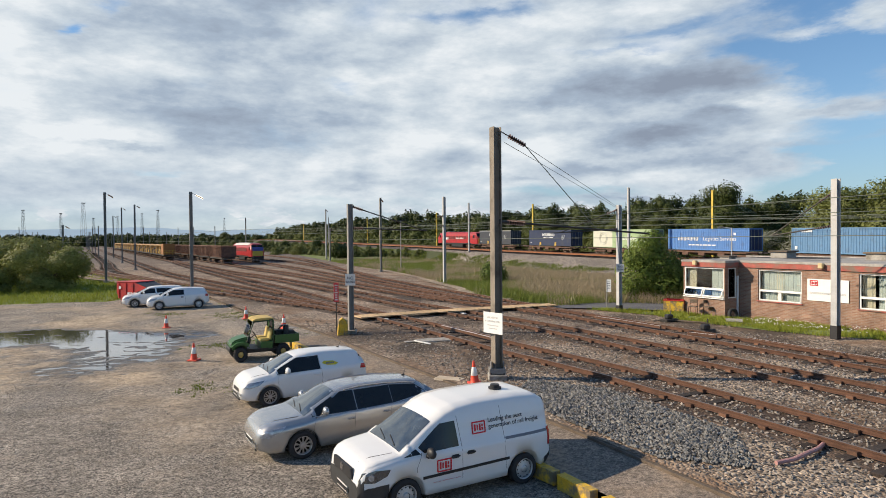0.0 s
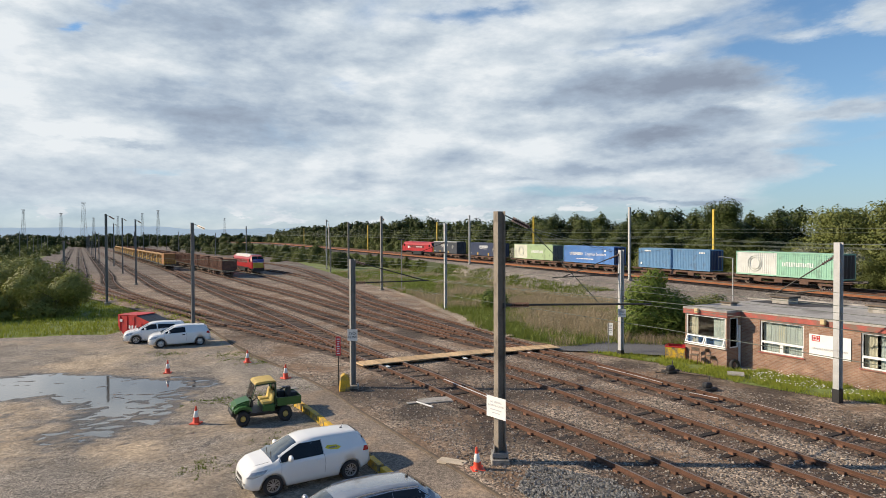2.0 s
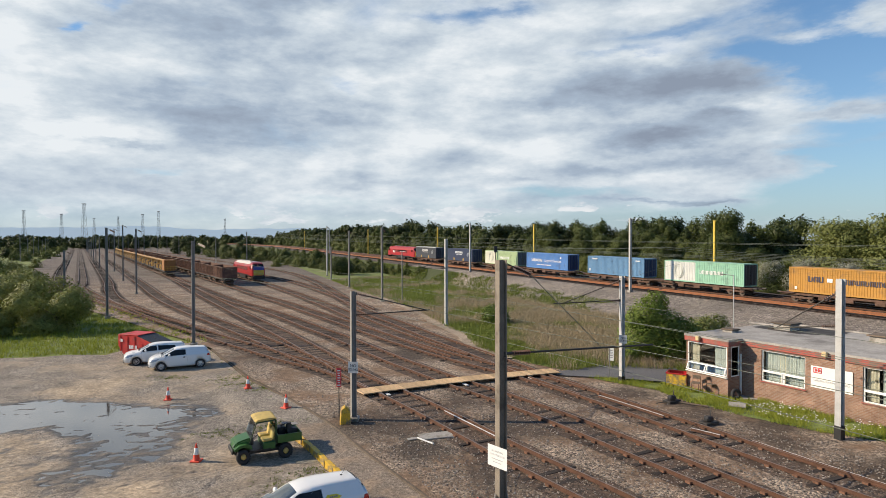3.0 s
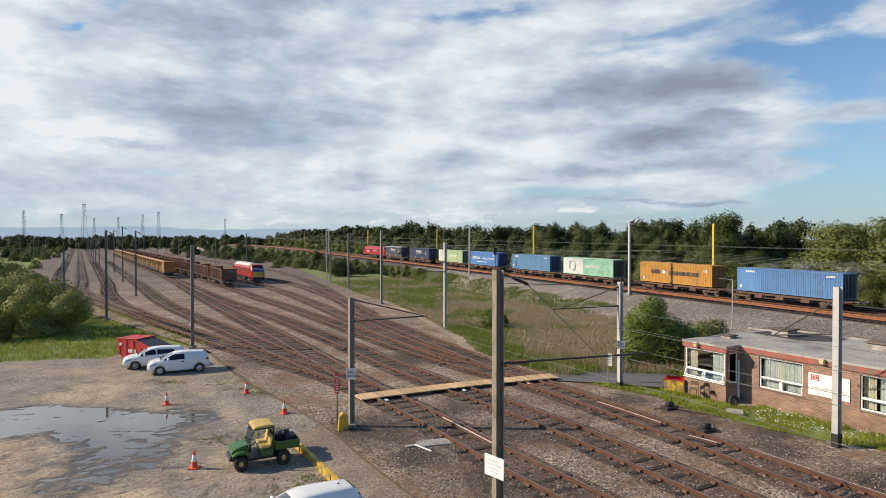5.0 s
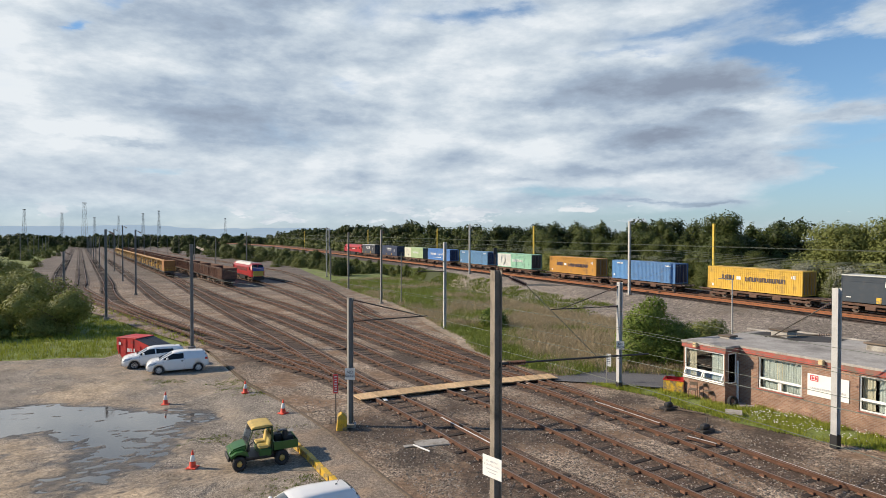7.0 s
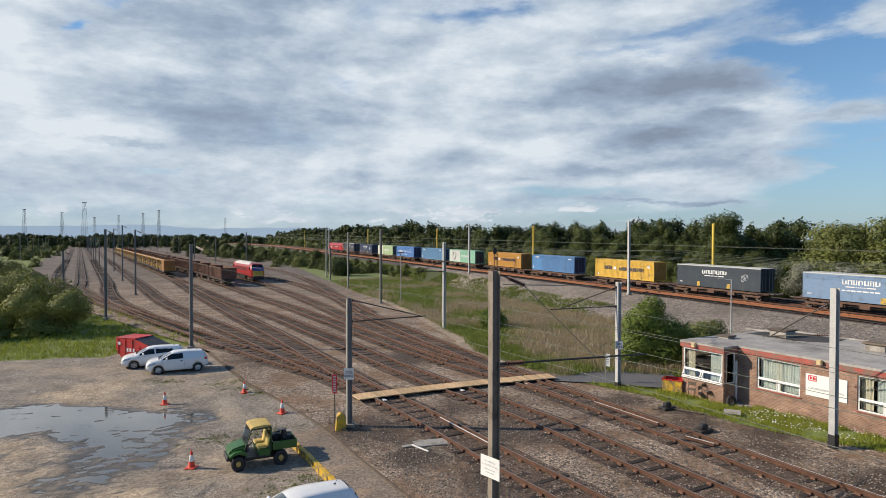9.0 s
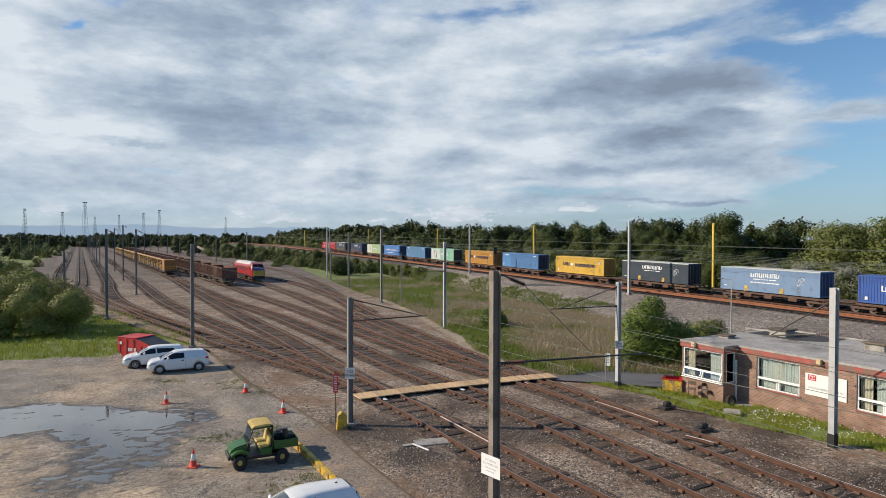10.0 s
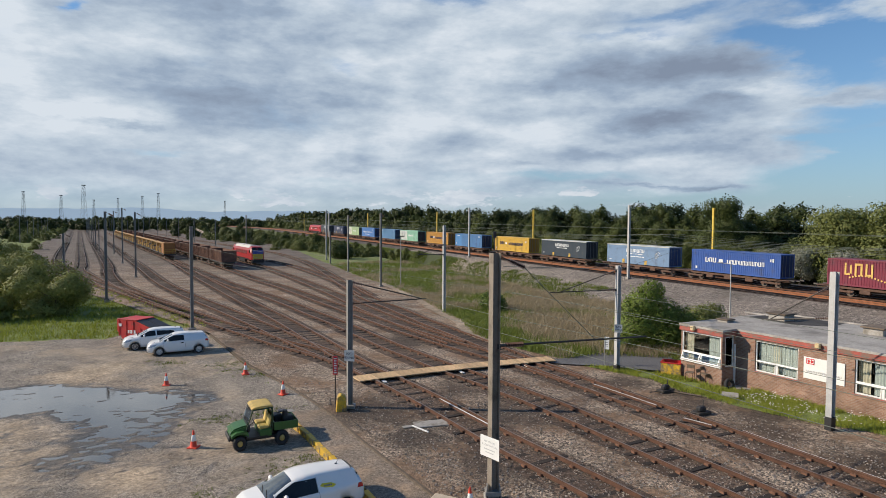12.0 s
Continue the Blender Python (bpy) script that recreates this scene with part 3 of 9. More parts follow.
def track_thing(name, pts, near_limit):
    """Two rails on sleepers. Sleepers nearer than near_limit are pieces of their own, the rest one joined part."""
    tr = thing(name, Matrix(), "rusty railway track with dark wooden sleepers in ballast", "railway track", group="yard tracks")
    line = tidy(pts, 1.0)
    sec = [(-0.035, 0.0), (0.035, 0.0), (0.035, 0.035), (-0.035, 0.035)]
    for sgn in (-1, 1):
        bm = bmesh.new()
        prof = [(-0.065, 0.0), (-0.065, 0.018), (-0.012, 0.035), (-0.012, 0.1), (-0.035, 0.112), (-0.035, 0.148), (0.035, 0.148), (0.035, 0.112), (0.012, 0.1), (0.012, 0.035), (0.065, 0.018), (0.065, 0.0)]
        sweep(bm, line, prof, z=RAIL_TOP - 0.148, side=sgn * 0.7525, mi=lambda k: 1 if k == 5 else 0)
        part("rail", bm, [M_RAIL_RUST, M_RAIL_TOP], tr)
    ties = tidy(pts, 0.76)
    rest, chairs = [], []
    for i in range(1, len(ties) - 1):
        p, d = ties[i], (ties[i + 1] - ties[i - 1]).normalized()
        a = math.atan2(d.y, d.x) - math.pi / 2
        rnd = random.Random(i * 31 + len(name))
        m = pose(p.x, p.y, -0.04 + rnd.uniform(-0.03, 0.018), rnd.uniform(-1, 1), rnd.uniform(-1, 1), math.degrees(a) + rnd.uniform(-2, 2))
        if p.y < near_limit and p.y > 4:
            ob = new("sleeper", SLEEPER_MESHES[rnd.randrange(3)])
            ob.parent = tr
            ob.matrix_basis = m
        elif p.y < 260 and p.length < 330:
            rest.append((m, (0, 0, 0.01), (2.5, 0.25, 0.12)))
        if 4 < p.y < 130:
            for sgn in (-0.7525, 0.7525):
                for o in (-0.1, 0.1):
                    chairs.append((m, (sgn + o, 0, 0.105), (0.11, 0.2, 0.1)))
    if rest:
        box_run("sleeper_bed", rest, M_SLEEPER_FAR, tr)
    box_run("chair_run", chairs, M_CHAIR, tr)
    return tr


SLEEPER_MESHES = []
for k in range(3):
    bm = bmesh.new()
    box(bm, 0, 0, 0, 2.55, 0.25, 0.14, bevel=0.012)
    for v in bm.verts:
        v.co += Vector((random.uniform(-0.04, 0.04) if abs(v.co.x) > 1 else 0, random.uniform(-0.01, 0.01), random.uniform(-0.006, 0.006)))
    me = bpy.data.meshes.new("sleeper")
    bm.to_mesh(me)
    bm.free()
    me.materials.append(M_SLEEPER)
    SLEEPER_MESHES.append(me)

# field to the horizon
bm = bmesh.new()
bmesh.ops.create_circle(bm, cap_ends=True, cap_tris=True, segments=96, radius=4500)
bmesh.ops.translate(bm, vec=(0, 0, -0.95), verts=bm.verts[:])
tagged(finish("ground", bm, M_FIELD), "flat green and brown land reaching the horizon", "ground", kind="structure")

TIMBER_EDGE = [(-19, 47.6), (-15, 41.0), (-12.4, 36.8), (-9.25, 32.6), (-6.6, 28.8), (-4.95, 26.1), (-3.5, 23.4), (-0.3, 18.0), (2.82, 12.6), (4.65, 9.0), (7.6, 3.4), (14, -9), (19, -19)]
YELLOW_KERB = [(-7.7, 27.3), (-6.95, 25.95), (-5.96, 24.4), (-4.99, 22.65), (-4.18, 21.25), (-1.2, 15.9), (1.3, 11.4), (2.72, 8.95), (5.3, 3.9), (9, -3.5)]
YARD = [(19, -19)] + TIMBER_EDGE[::-1][1:] + [(-23, 52), (-26, 55), (-39, 69), (-58, 88), (-85, 122), (-150, 225), (-420, 690), (-180, 690), (-95, 330), (-52, 212), (-23, 128.5), (-13.5, 101.4), (-7.5, 87.5), (-2.2, 71), (0.4, 60.5), (2.2, 54.4), (3, 47.5), (4.8, 43.9), (6.9, 40.9), (8.6, 38.9), (9.4, 36.7), (11.4, 35.2), (13.6, 31.6), (15.2, 28.8), (17.4, 26.2), (19.4, 24.8), (25, 13.2), (34, -14), (60, -40)]
sheet("ballast_ground", YARD, 0.0, M_BALLAST, "yard ballast of grey and rust-brown stones", "ballast")

PUDDLE = [(-32, 32), (-27, 31.6), (-24, 33), (-22.8, 34.2), (-20.8, 33.8), (-18.7, 32.4), (-15.2, 31.6), (-12.0, 32.4), (-11.7, 30.2), (-13.05, 28.7), (-12, 25.4), (-11.1, 23.5), (-12.4, 22.8), (-12.8, 21.9), (-14.3, 21.5), (-15.1, 23.3), (-15.85, 25.3), (-16, 26.1), (-18.5, 27.3), (-20.3, 28.6), (-21.7, 27.5), (-26, 27.2), (-32, 27.6)]
CAR_PARK = [(-70, -25), (15, -25), (9, -3.5), (5.3, 3.9)] + [(x + 0.25, y) for x, y in YELLOW_KERB[7:0:-1]] + [(-5.6, 26.9), (-6.8, 28.8), (-9.4, 32.6), (-12.6, 36.7), (-15.2, 41.0), (-19.2, 47.6), (-21.5, 51), (-24.8, 50.5), (-26, 48.4), (-26.4, 45.3), (-29.3, 45.4), (-31.2, 44.5), (-33.5, 44.1), (-39, 43.6), (-70, 43)]


def smooth01(v):
    v = max(0.0, min(1.0, v))
    return v * v * (3 - 2 * v)


def lot_z(x, y):
    """The car park lies half a metre below the tracks and rises towards its far end."""
    return -0.5 + 0.36 * smooth01((y - 32) / 9)


def footway_z(x, y):
    """Rises from the yellow kerb to the timber edging."""
    p, best = Vector((x, y)), 1e9
    for a, b in zip(TIMBER_EDGE, TIMBER_EDGE[1:]):
        a, b = Vector(a), Vector(b)
        t = max(0, min(1, (p - a).dot(b - a) / (b - a).length_squared))
        best = min(best, (a + (b - a) * t - p).length)
    return max(lot_z(x, y) + 0.03, -0.07 - 0.12 * min(1.0, best / 1.7) - 0.06 * smooth01((y - 30) / 8))


def park_height(x, y):
    n = noise.noise((x * 0.35, y * 0.35, 0)) * 0.03 + noise.noise((x * 1.3, y * 1.3, 5)) * 0.012
    if -33 < x < -9 and 19 < y < 36:
        d = edge_distance(x, y, PUDDLE) * (1 if inside(x, y, PUDDLE) else -1)
        n = n * 0.5 - 0.03 * max(-1.0, min(0.8, d / (0.9 + (1.8 * smooth01((x + 17) / 3) if d < 0 else 0.0)))) + 0.03 * smooth01((x + 15.5) / 2.5)
        n += noise.noise((x * 0.9, y * 2.4, 9)) * 0.036 + noise.noise((x * 3.1, y * 4.6, 3)) * 0.024 + noise.noise((x * 0.8, y * 0.8, 6)) * 0.014 + noise.noise((x * 5.2, y * 6.5, 12)) * 0.024
    else:
        n = n * 0.6 + 0.036
    z = lot_z(x, y)
    if y > 26.2 and x > -18:
        # a dirt ramp up to the timber edging past the end of the kerb
        d = edge_distance(x, y, TIMBER_EDGE[1:7])
        z += (footway_z(x, y) + 0.012 - n - z) * smooth01((3.3 - d) / 1.6) * smooth01((y - 26.2) / 1.5)
    return n + z


sheet("car_park", CAR_PARK, 0.0, M_GRAVEL, "worn gravel car park with sandy patches", "car park", cell=0.25, height=park_height)
M_WATER = mat("puddle_water", (0.075, 0.066, 0.056), 0.03, vary=0.2, scale=0.6, spec=1.0, coat=0.4, bump=0.06, bump_scale=5.0)
sheet("puddle", [(-33, 35), (-9.5, 35), (-9.5, 20), (-33, 20)], -0.502, M_WATER, "shallow rainwater puddle on the gravel", "puddle")
PATH_OUT = [(x - 0.06, y - 0.03) for x, y in TIMBER_EDGE[2:]] + [(9.2, -3.5), (5.4, 3.9)] + [(x + 0.1, y) for x, y in YELLOW_KERB[7::-1]] + [(-8.6, 30.4)]
sheet("footway", PATH_OUT, 0.0, M_ASPHALT, "narrow worn asphalt footway", "footway", cell=1.0, height=footway_z)
for i, (nm, pts) in enumerate(TRACKS.items()):
    track_thing(nm, pts, 48 if nm in ("yard_track", "centre_track", "far_track") else 44)

# dark bed under each track
for nm, pts in TRACKS.items():
    bm = bmesh.new()
    sweep(bm, tidy(pts, 3.0), [(-1.42, 0), (1.42, 0)], z=0.006 + 0.004 * (list(TRACKS).index(nm) % 7), close=False)
    for f in bm.faces:
        if f.normal.z < 0:
            f.normal_flip()
    tagged(finish("track_bed", bm, M_TRACKBED), "rust-stained dark trackbed of small stones", "trackbed", kind="structure")

# trodden sandy strip where the yard meets the grass
bm = bmesh.new()
sweep(bm, tidy([(-9.4, 90), (-8.0, 86.5), (-3.2, 72), (-0.5, 61), (1.5, 54.4), (2.4, 48.5), (3.9, 44.6), (5.6, 42.2)], 1.5), [(-0.5, 0), (0.15, 0.0), (0.75, 0)], z=0.084, close=False)
for k, v in enumerate(bm.verts):
    v.co.x += 0.35 * noise.noise((v.co.y * 0.5, k % 3 * 7.0, 1))
for f in bm.faces:
    if f.normal.z < 0:
        f.normal_flip()
tagged(finish("sandy_path", bm, M_DIRT), "trodden sandy strip along the grass edge", "path", kind="structure")

# timber edging and yellow kerb
bm = bmesh.new()
sweep(bm, [(p.x, p.y, footway_z(p.x, p.y)) for p in tidy(TIMBER_EDGE, 1.0)], [(-0.09, -0.1), (-0.09, 0.06), (0.09, 0.06), (0.09, -0.1)])
tagged(finish("timber_edging", bm, M_TIMBER), "weathered timber edging beside the footway", "edging", kind="structure")

M_RAIL_ORANGE = mat("orange_rust_rail", (0.28, 0.11, 0.048), 0.8, vary=0.2)
M_RUSTBED = stones("brown_ballast", (0.035, 0.029, 0.026), (0.12, 0.1, 0.088), 0.07, (0.085, 0.05, 0.036), 0.35)
# embankment of the running lines
bm = bmesh.new()
rows = []
for k in range(0, 60):
    s = -170 + k * 14
    foot = -10.5 - 9.5 * smooth01((70 - s) / 75)
    ring = []
    for u, w in [(foot, None), (-7.6, -0.75), (-5.6, -0.42), (9.5, -0.42), (12, -0.9), (40, None)]:
        p = main_at(s, u)
        ring.append(bm.verts.new((p.x, p.y, -0.97 if w is None else p.z + w)))
    rows.append(ring)
for a, b in zip(rows, rows[1:]):
    for k in range(5):
        bm.faces.new((a[k], a[k + 1], b[k + 1], b[k])).material_index = 1 if k in (2, 3) else 2 if k in (0, 4) and rows.index(a) > 16 else 1 if rows.index(a) > 18 else 0
bmesh.ops.recalc_face_normals(bm, faces=bm.faces[:])
tagged(finish("embankment", bm, [M_BALLAST_PALE, M_RUSTBED, M_FIELD]), "broad embankment of pale grey ballast stones", "embankment", kind="structure")


def running_line(side):
    tr = thing("running_track", Matrix(), "rust-sided running track on the embankment", "railway track", group="running lines")
    line = [main_at(s, side) for s in range(-170, 650, 10)]
    prof = [(-0.065, -0.16), (-0.012, -0.12), (-0.035, -0.04), (-0.035, 0), (0.035, 0), (0.035, -0.04), (0.012, -0.12), (0.065, -0.16)]
    for sgn in (-1, 1):
        bm = bmesh.new()
        sweep(bm, line, prof, side=sgn * 0.7525, mi=lambda k: 1 if k == 3 else 0)
        part("rail", bm, [M_RAIL_ORANGE if side < 0 else M_RAIL_RUST, M_RAIL_TOP], tr)
    bm = bmesh.new()
    s = -40.0
    while s < 260:
        p = main_at(s, side)
        box(bm, 0, 0, 0, 2.5, 0.26, 0.16, pose(p.x, p.y, p.z - 0.37, 0, 0, math.degrees(math.atan2(MAIN_WAY.y, MAIN_WAY.x)) - 90))
        s += 0.7
    tagged(part("sleeper_bed", bm, M_SLEEPER_FAR, tr), kind="stuff")
    bm = bmesh.new()
    sweep(bm, [main_at(s, side) for s in range(-170, 650, 20)], [(-1.5, -0.34), (1.5, -0.34)], close=False)
    for f in bm.faces:
        if f.normal.z < 0:
            f.normal_flip()
    tagged(finish("track_bed", bm, M_RUSTBED), "rust-stained brown ballast between the rails", "trackbed", kind="structure")


running_line(0.0)
running_line(-3.4)
running_line(3.4)


# ---- writing ----
def lettering(text, size, m, material, parent, name="lettering", spread=1.0):
    """Words in the built-in font, centred at m and facing its +z side."""
    cu = bpy.data.curves.new("words", "FONT")
    cu.body, cu.size, cu.extrude, cu.align_x, cu.align_y = text, size, 0.002, "CENTER", "CENTER"
    cu.space_character = spread
    tmp = bpy.data.objects.new("words", cu)
    scene.collection.objects.link(tmp)
    me = bpy.data.meshes.new_from_object(tmp.evaluated_get(bpy.context.evaluated_depsgraph_get()))
    bpy.data.objects.remove(tmp)
    me.materials.clear()
    me.materials.append(material)
    ob = new(name, me)
    ob.parent = parent
    ob.matrix_basis = m
    return ob


def bars(widths, h, gap, m, material, parent, name="mark", depth=0.006, slant=0.0):
    """A row of plain bars, centred at m, facing its +z side."""
    bm = bmesh.new()
    total = sum(widths) + gap * (len(widths) - 1)
    x = -total / 2
    for w in widths:
        vs = box(bm, x + w / 2, 0, 0, w, h, depth)
        x += w + gap
    if slant:
        for v in bm.verts:
            v.co.x += v.co.y * slant
    bmesh.ops.transform(bm, matrix=m, verts=bm.verts[:])
    return part(name, bm, material, parent)


def facing(x, y, z, nx, ny, tilt=0):
    """A pose whose +z looks along (nx, ny) in plan and whose +y points up."""
    a = math.degrees(math.atan2(ny, nx))
    return pose(x, y, z) @ pose(0, 0, 0, 0, 0, a + 90) @ pose(0, 0, 0, 90 - tilt, 0, 0)


M_RED = mat("red_paint", (0.55, 0.03, 0.03), 0.4, vary=0.1, scale=3)
M_REDMARK = mat("red_mark", (0.62, 0.03, 0.04), 0.5, vary=0.05)
M_DARKMARK = mat("dark_mark", (0.03, 0.035, 0.05), 0.5, vary=0.05)
M_GREYMARK = mat("grey_mark", (0.2, 0.2, 0.22), 0.5, vary=0.05)
M_INSULATOR = mat("brown_porcelain", (0.09, 0.05, 0.04), 0.3, vary=0.2)
M_YELLOW_MAST = mat("yellow_mast_paint", (0.62, 0.45, 0.06), 0.5, vary=0.15, scale=2)
M_GALV_BRIGHT = mat("pale_galvanised_steel", (0.46, 0.46, 0.455), 0.6, metal=0.05, vary=0.1, scale=2, fine=20, dirt=(0.35, 0.33, 0.3), dirt_amount=0.15)


# ---- masts ----
def insulator(parent, a, b, r=0.075):
    """A string of porcelain sheds between a and b."""
    bm = bmesh.new()
    a, b = Vector(a), Vector(b)
    rod(bm, a, b, r * 0.4)
    n = max(4, int((b - a).length / 0.09))
    for k in range(n):
        p, q = a.lerp(b, (k + 0.3) / n), a.lerp(b, (k + 0.75) / n)
        rod(bm, p, q, r, r * 0.55, seg=10)
    return part("insulator", bm, M_INSULATOR, parent)


def cantilever(t, z, reach, drop=0.0, rise=1.1, way=(1, 0), at=0.95):
    """A bracket tube with its raking stay and insulators, at height z on a mast."""
    w = Vector((way[0], way[1], 0)).normalized()
    up = Vector((0, 0, 1))
    a, b = w * 0.16 + up * z, w * reach + up * (z + drop)
    bm = bmesh.new()
    s = a.lerp(b, 0.62 / reach)
    rod(bm, s, b, 0.032)
    part("registration_tube", bm, M_DARKSTEEL, t)
    insulator(t, a, s)
    bm = bmesh.new()
    c, d = w * 0.16 + up * (z + rise), a.lerp(b, at)
    e = c.lerp(d, 0.62 / (d - c).length)
    rod(bm, e, d, 0.028)
    part("stay_tube", bm, M_DARKSTEEL, t)
    insulator(t, c, e)
    for zz in (z, z + rise):
        bm = bmesh.new()
        box(bm, w.x * 0.15, w.y * 0.15, zz, 0.12, 0.12, 0.14)
        part("bracket", bm, M_DARKSTEEL, t)


def mast(x, y, h, turn=0, w=0.26, z=0.0, material=None, label="tall grey steel overhead-line mast of H section", foot=True, spin=26):
    t = thing("overhead_mast", pose(x, y, z, 0, 0, turn), label, "mast", group="overhead masts")
    material = material or M_GALV
    bm = bmesh.new()
    d = w * 0.92
    sp = pose(0, 0, 0, 0, 0, spin - turn)
    box(bm, -d / 2, 0, h / 2, 0.022, w, h, sp)
    box(bm, d / 2, 0, h / 2, 0.022, w, h, sp)
    box(bm, 0, 0, h / 2, d - 0.022, 0.018, h, sp)
    part("column", bm, material, t)
    if foot:
        bm = bmesh.new()
        box(bm, 0, 0, 0.02, w + 0.3, w + 0.3, 0.3, bevel=0.03)
        part("foundation", bm, M_CONCRETE, t)
        bm = bmesh.new()
        for sx in (-1, 1):
            for sy in (-1, 1):
                rod(bm, (sx * (w / 2 + 0.07), sy * (w / 2 + 0.07), 0.16), (sx * (w / 2 + 0.07), sy * (w / 2 + 0.07), 0.24), 0.022, seg=6)
        part("bolt_ring", bm, M_DARKSTEEL, t)
    return t


def mast_cap_stay(t, h, way, length=1.1, drop=0.75):
    """Insulated stay leaving the head of a mast."""
    w = Vector((way[0], way[1], 0)).normalized()
    a = w * 0.16 + Vector((0, 0, h - 0.1))
    b = w * length + Vector((0, 0, h - 0.1 - drop * 0.55))
    bm = bmesh.new()
    rod(bm, a, a.lerp(b, 0.35), 0.02)
    part("stay_rod", bm, M_DARKSTEEL, t)
    insulator(t, a.lerp(b, 0.35), b, 0.085)


# mast beside the parked van
M_MAST_DARK = mat("weathered_mast_steel", (0.24, 0.205, 0.165), 0.75, vary=0.2, scale=2, fine=30, dirt=(0.07, 0.055, 0.042), dirt_amount=0.35, dirt_scale=1.0)
MAST_A = mast(1.6, 17.6, 8.15, 0, w=0.28, z=0.0, material=M_MAST_DARK, label="tall weathered dark grey steel H-section mast with white notice")
mast_cap_stay(MAST_A, 8.15, (1, 0.55), 1.2)
bm = bmesh.new()
box(bm, 0, 0, 0.28, 0.52, 0.44, 0.16, bevel=0.01)
for sx in (-0.2, 0.2):
    box(bm, sx, -0.1, 0.46, 0.03, 0.2, 0.24)
part("base_clamp", bm, M_GALV, MAST_A)
nz = 1.85
bm = bmesh.new()
box(bm, 0, 0, 0, 0.86, 0.68, 0.012)
FA = facing(-0.14, -0.24, nz, -1.2, -1)
bmesh.ops.transform(bm, matrix=FA, verts=bm.verts[:])
notice = part("notice", bm, M_WHITE, MAST_A, "white notice board")
M_FADEDMARK = mat("faded_grey_mark", (0.5, 0.5, 0.51), 0.5, vary=0.1)
lettering("ALL VISITORS", 0.085, FA @ pose(0, 0.17, 0.009), M_FADEDMARK, notice)
lettering("& CONTRACTORS", 0.085, FA @ pose(0, 0.05, 0.009), M_FADEDMARK, notice)
for k, ww in enumerate((0.5, 0.36)):
    bars([ww], 0.03, 0, FA @ pose(0, -0.08 - k * 0.1, 0.009), M_FADEDMARK, notice, "text_bar")
bm = bmesh.new()
rod(bm, (0.16, 0.1, 5.1), (0.5, 0.33, 5.09), 0.05)
box(bm, 0.15, 0.05, 5.1, 0.1, 0.2, 0.16)
part("bracket", bm, M_DARKSTEEL, MAST_A)
insulator(MAST_A, (0.4, 0.26, 5.09), (1.05, 0.68, 5.05), 0.09)
bm = bmesh.new()
rod(bm, (1.05, 0.68, 5.05), (6.3, 4.1, 4.7), 0.035)
part("cross_span_tube", bm, M_DARKSTEEL, MAST_A)
bm = bmesh.new()
rod(bm, (1.05, 0.58, 7.62), (3.9, 2.55, 4.88), 0.014)
rod(bm, (1.05, 0.58, 7.62), (9.0, 17.6, 6.4), 0.01)
part("stay_wire", bm, M_CABLE, MAST_A)

MAST_B = mast(-21.15, 49.2, 8.7, 15)
mast_cap_stay(MAST_B, 8.7, (0.8, 0.9), 1.3)
MAST_C = mast(-4.64, 27.7, 6.3, 0, w=0.24, label="grey steel mast carrying a no idling notice")
cantilever(MAST_C, 5.13, 4.8, -0.1, 1.05, (3.66, 3.1))
FC = facing(0.02, -0.215, 2.62, -0.15, -1)
bm = bmesh.new()
box(bm, 0, 0, 0, 0.5, 0.56, 0.012, FC)
sign = part("notice", bm, mat("grey_sign", (0.5, 0.52, 0.53), 0.5, vary=0.1), MAST_C, "pale grey notice plate")
lettering("NO", 0.2, FC @ pose(0, 0.08, 0.009), M_DARKMARK, sign)
lettering("IDLING", 0.15, FC @ pose(0, -0.1, 0.009), M_DARKMARK, sign)
MAST_D = mast(0.06, 60.0, 8.85, 0, material=M_GALV_BRIGHT)
cantilever(MAST_D, 5.9, 3.4, 0.1, 1.0, (-0.7, -0.6))
MAST_R = mast(17.15, 24.7, 7.05, 0, w=0.27, material=M_GALV_BRIGHT, label="pale grey steel mast with black-painted foot", foot=False)
cantilever(MAST_R, 4.98, 3.1, -0.45, 1.44, (-0.55, 0.75), 0.88)
bm = bmesh.new()
box(bm, 0, 0, 0.3, 0.31, 0.31, 0.6, pose(0, 0, 0, 0, 0, 26))
part("painted_foot", bm, M_BLACK, MAST_R)
MAST_F = mast(10.7, 35.4, 6.55, 0, w=0.25, material=M_GALV_BRIGHT, label="pale grey steel mast with black-painted foot and notice", foot=False)
cantilever(MAST_F, 5.06, 4.2, -0.2, 1.18, (-1, 0.0), 0.85)
bm = bmesh.new()
box(bm, 0, 0, 0.2, 0.29, 0.29, 0.4, pose(0, 0, 0, 0, 0, 26))
part("painted_foot", bm, M_BLACK, MAST_F)
FF = facing(0.0, -0.22, 2.7, -0.25, -1)
bm = bmesh.new()
box(bm, 0, 0, 0, 0.46, 0.5, 0.012, FF)
sign = part("notice", bm, MATS["grey_sign"], MAST_F, "pale grey notice plate")
lettering("NO", 0.17, FF @ pose(0, 0.08, 0.009), M_DARKMARK, sign)
lettering("IDLING", 0.13, FF @ pose(0, -0.09, 0.009), M_DARKMARK, sign)
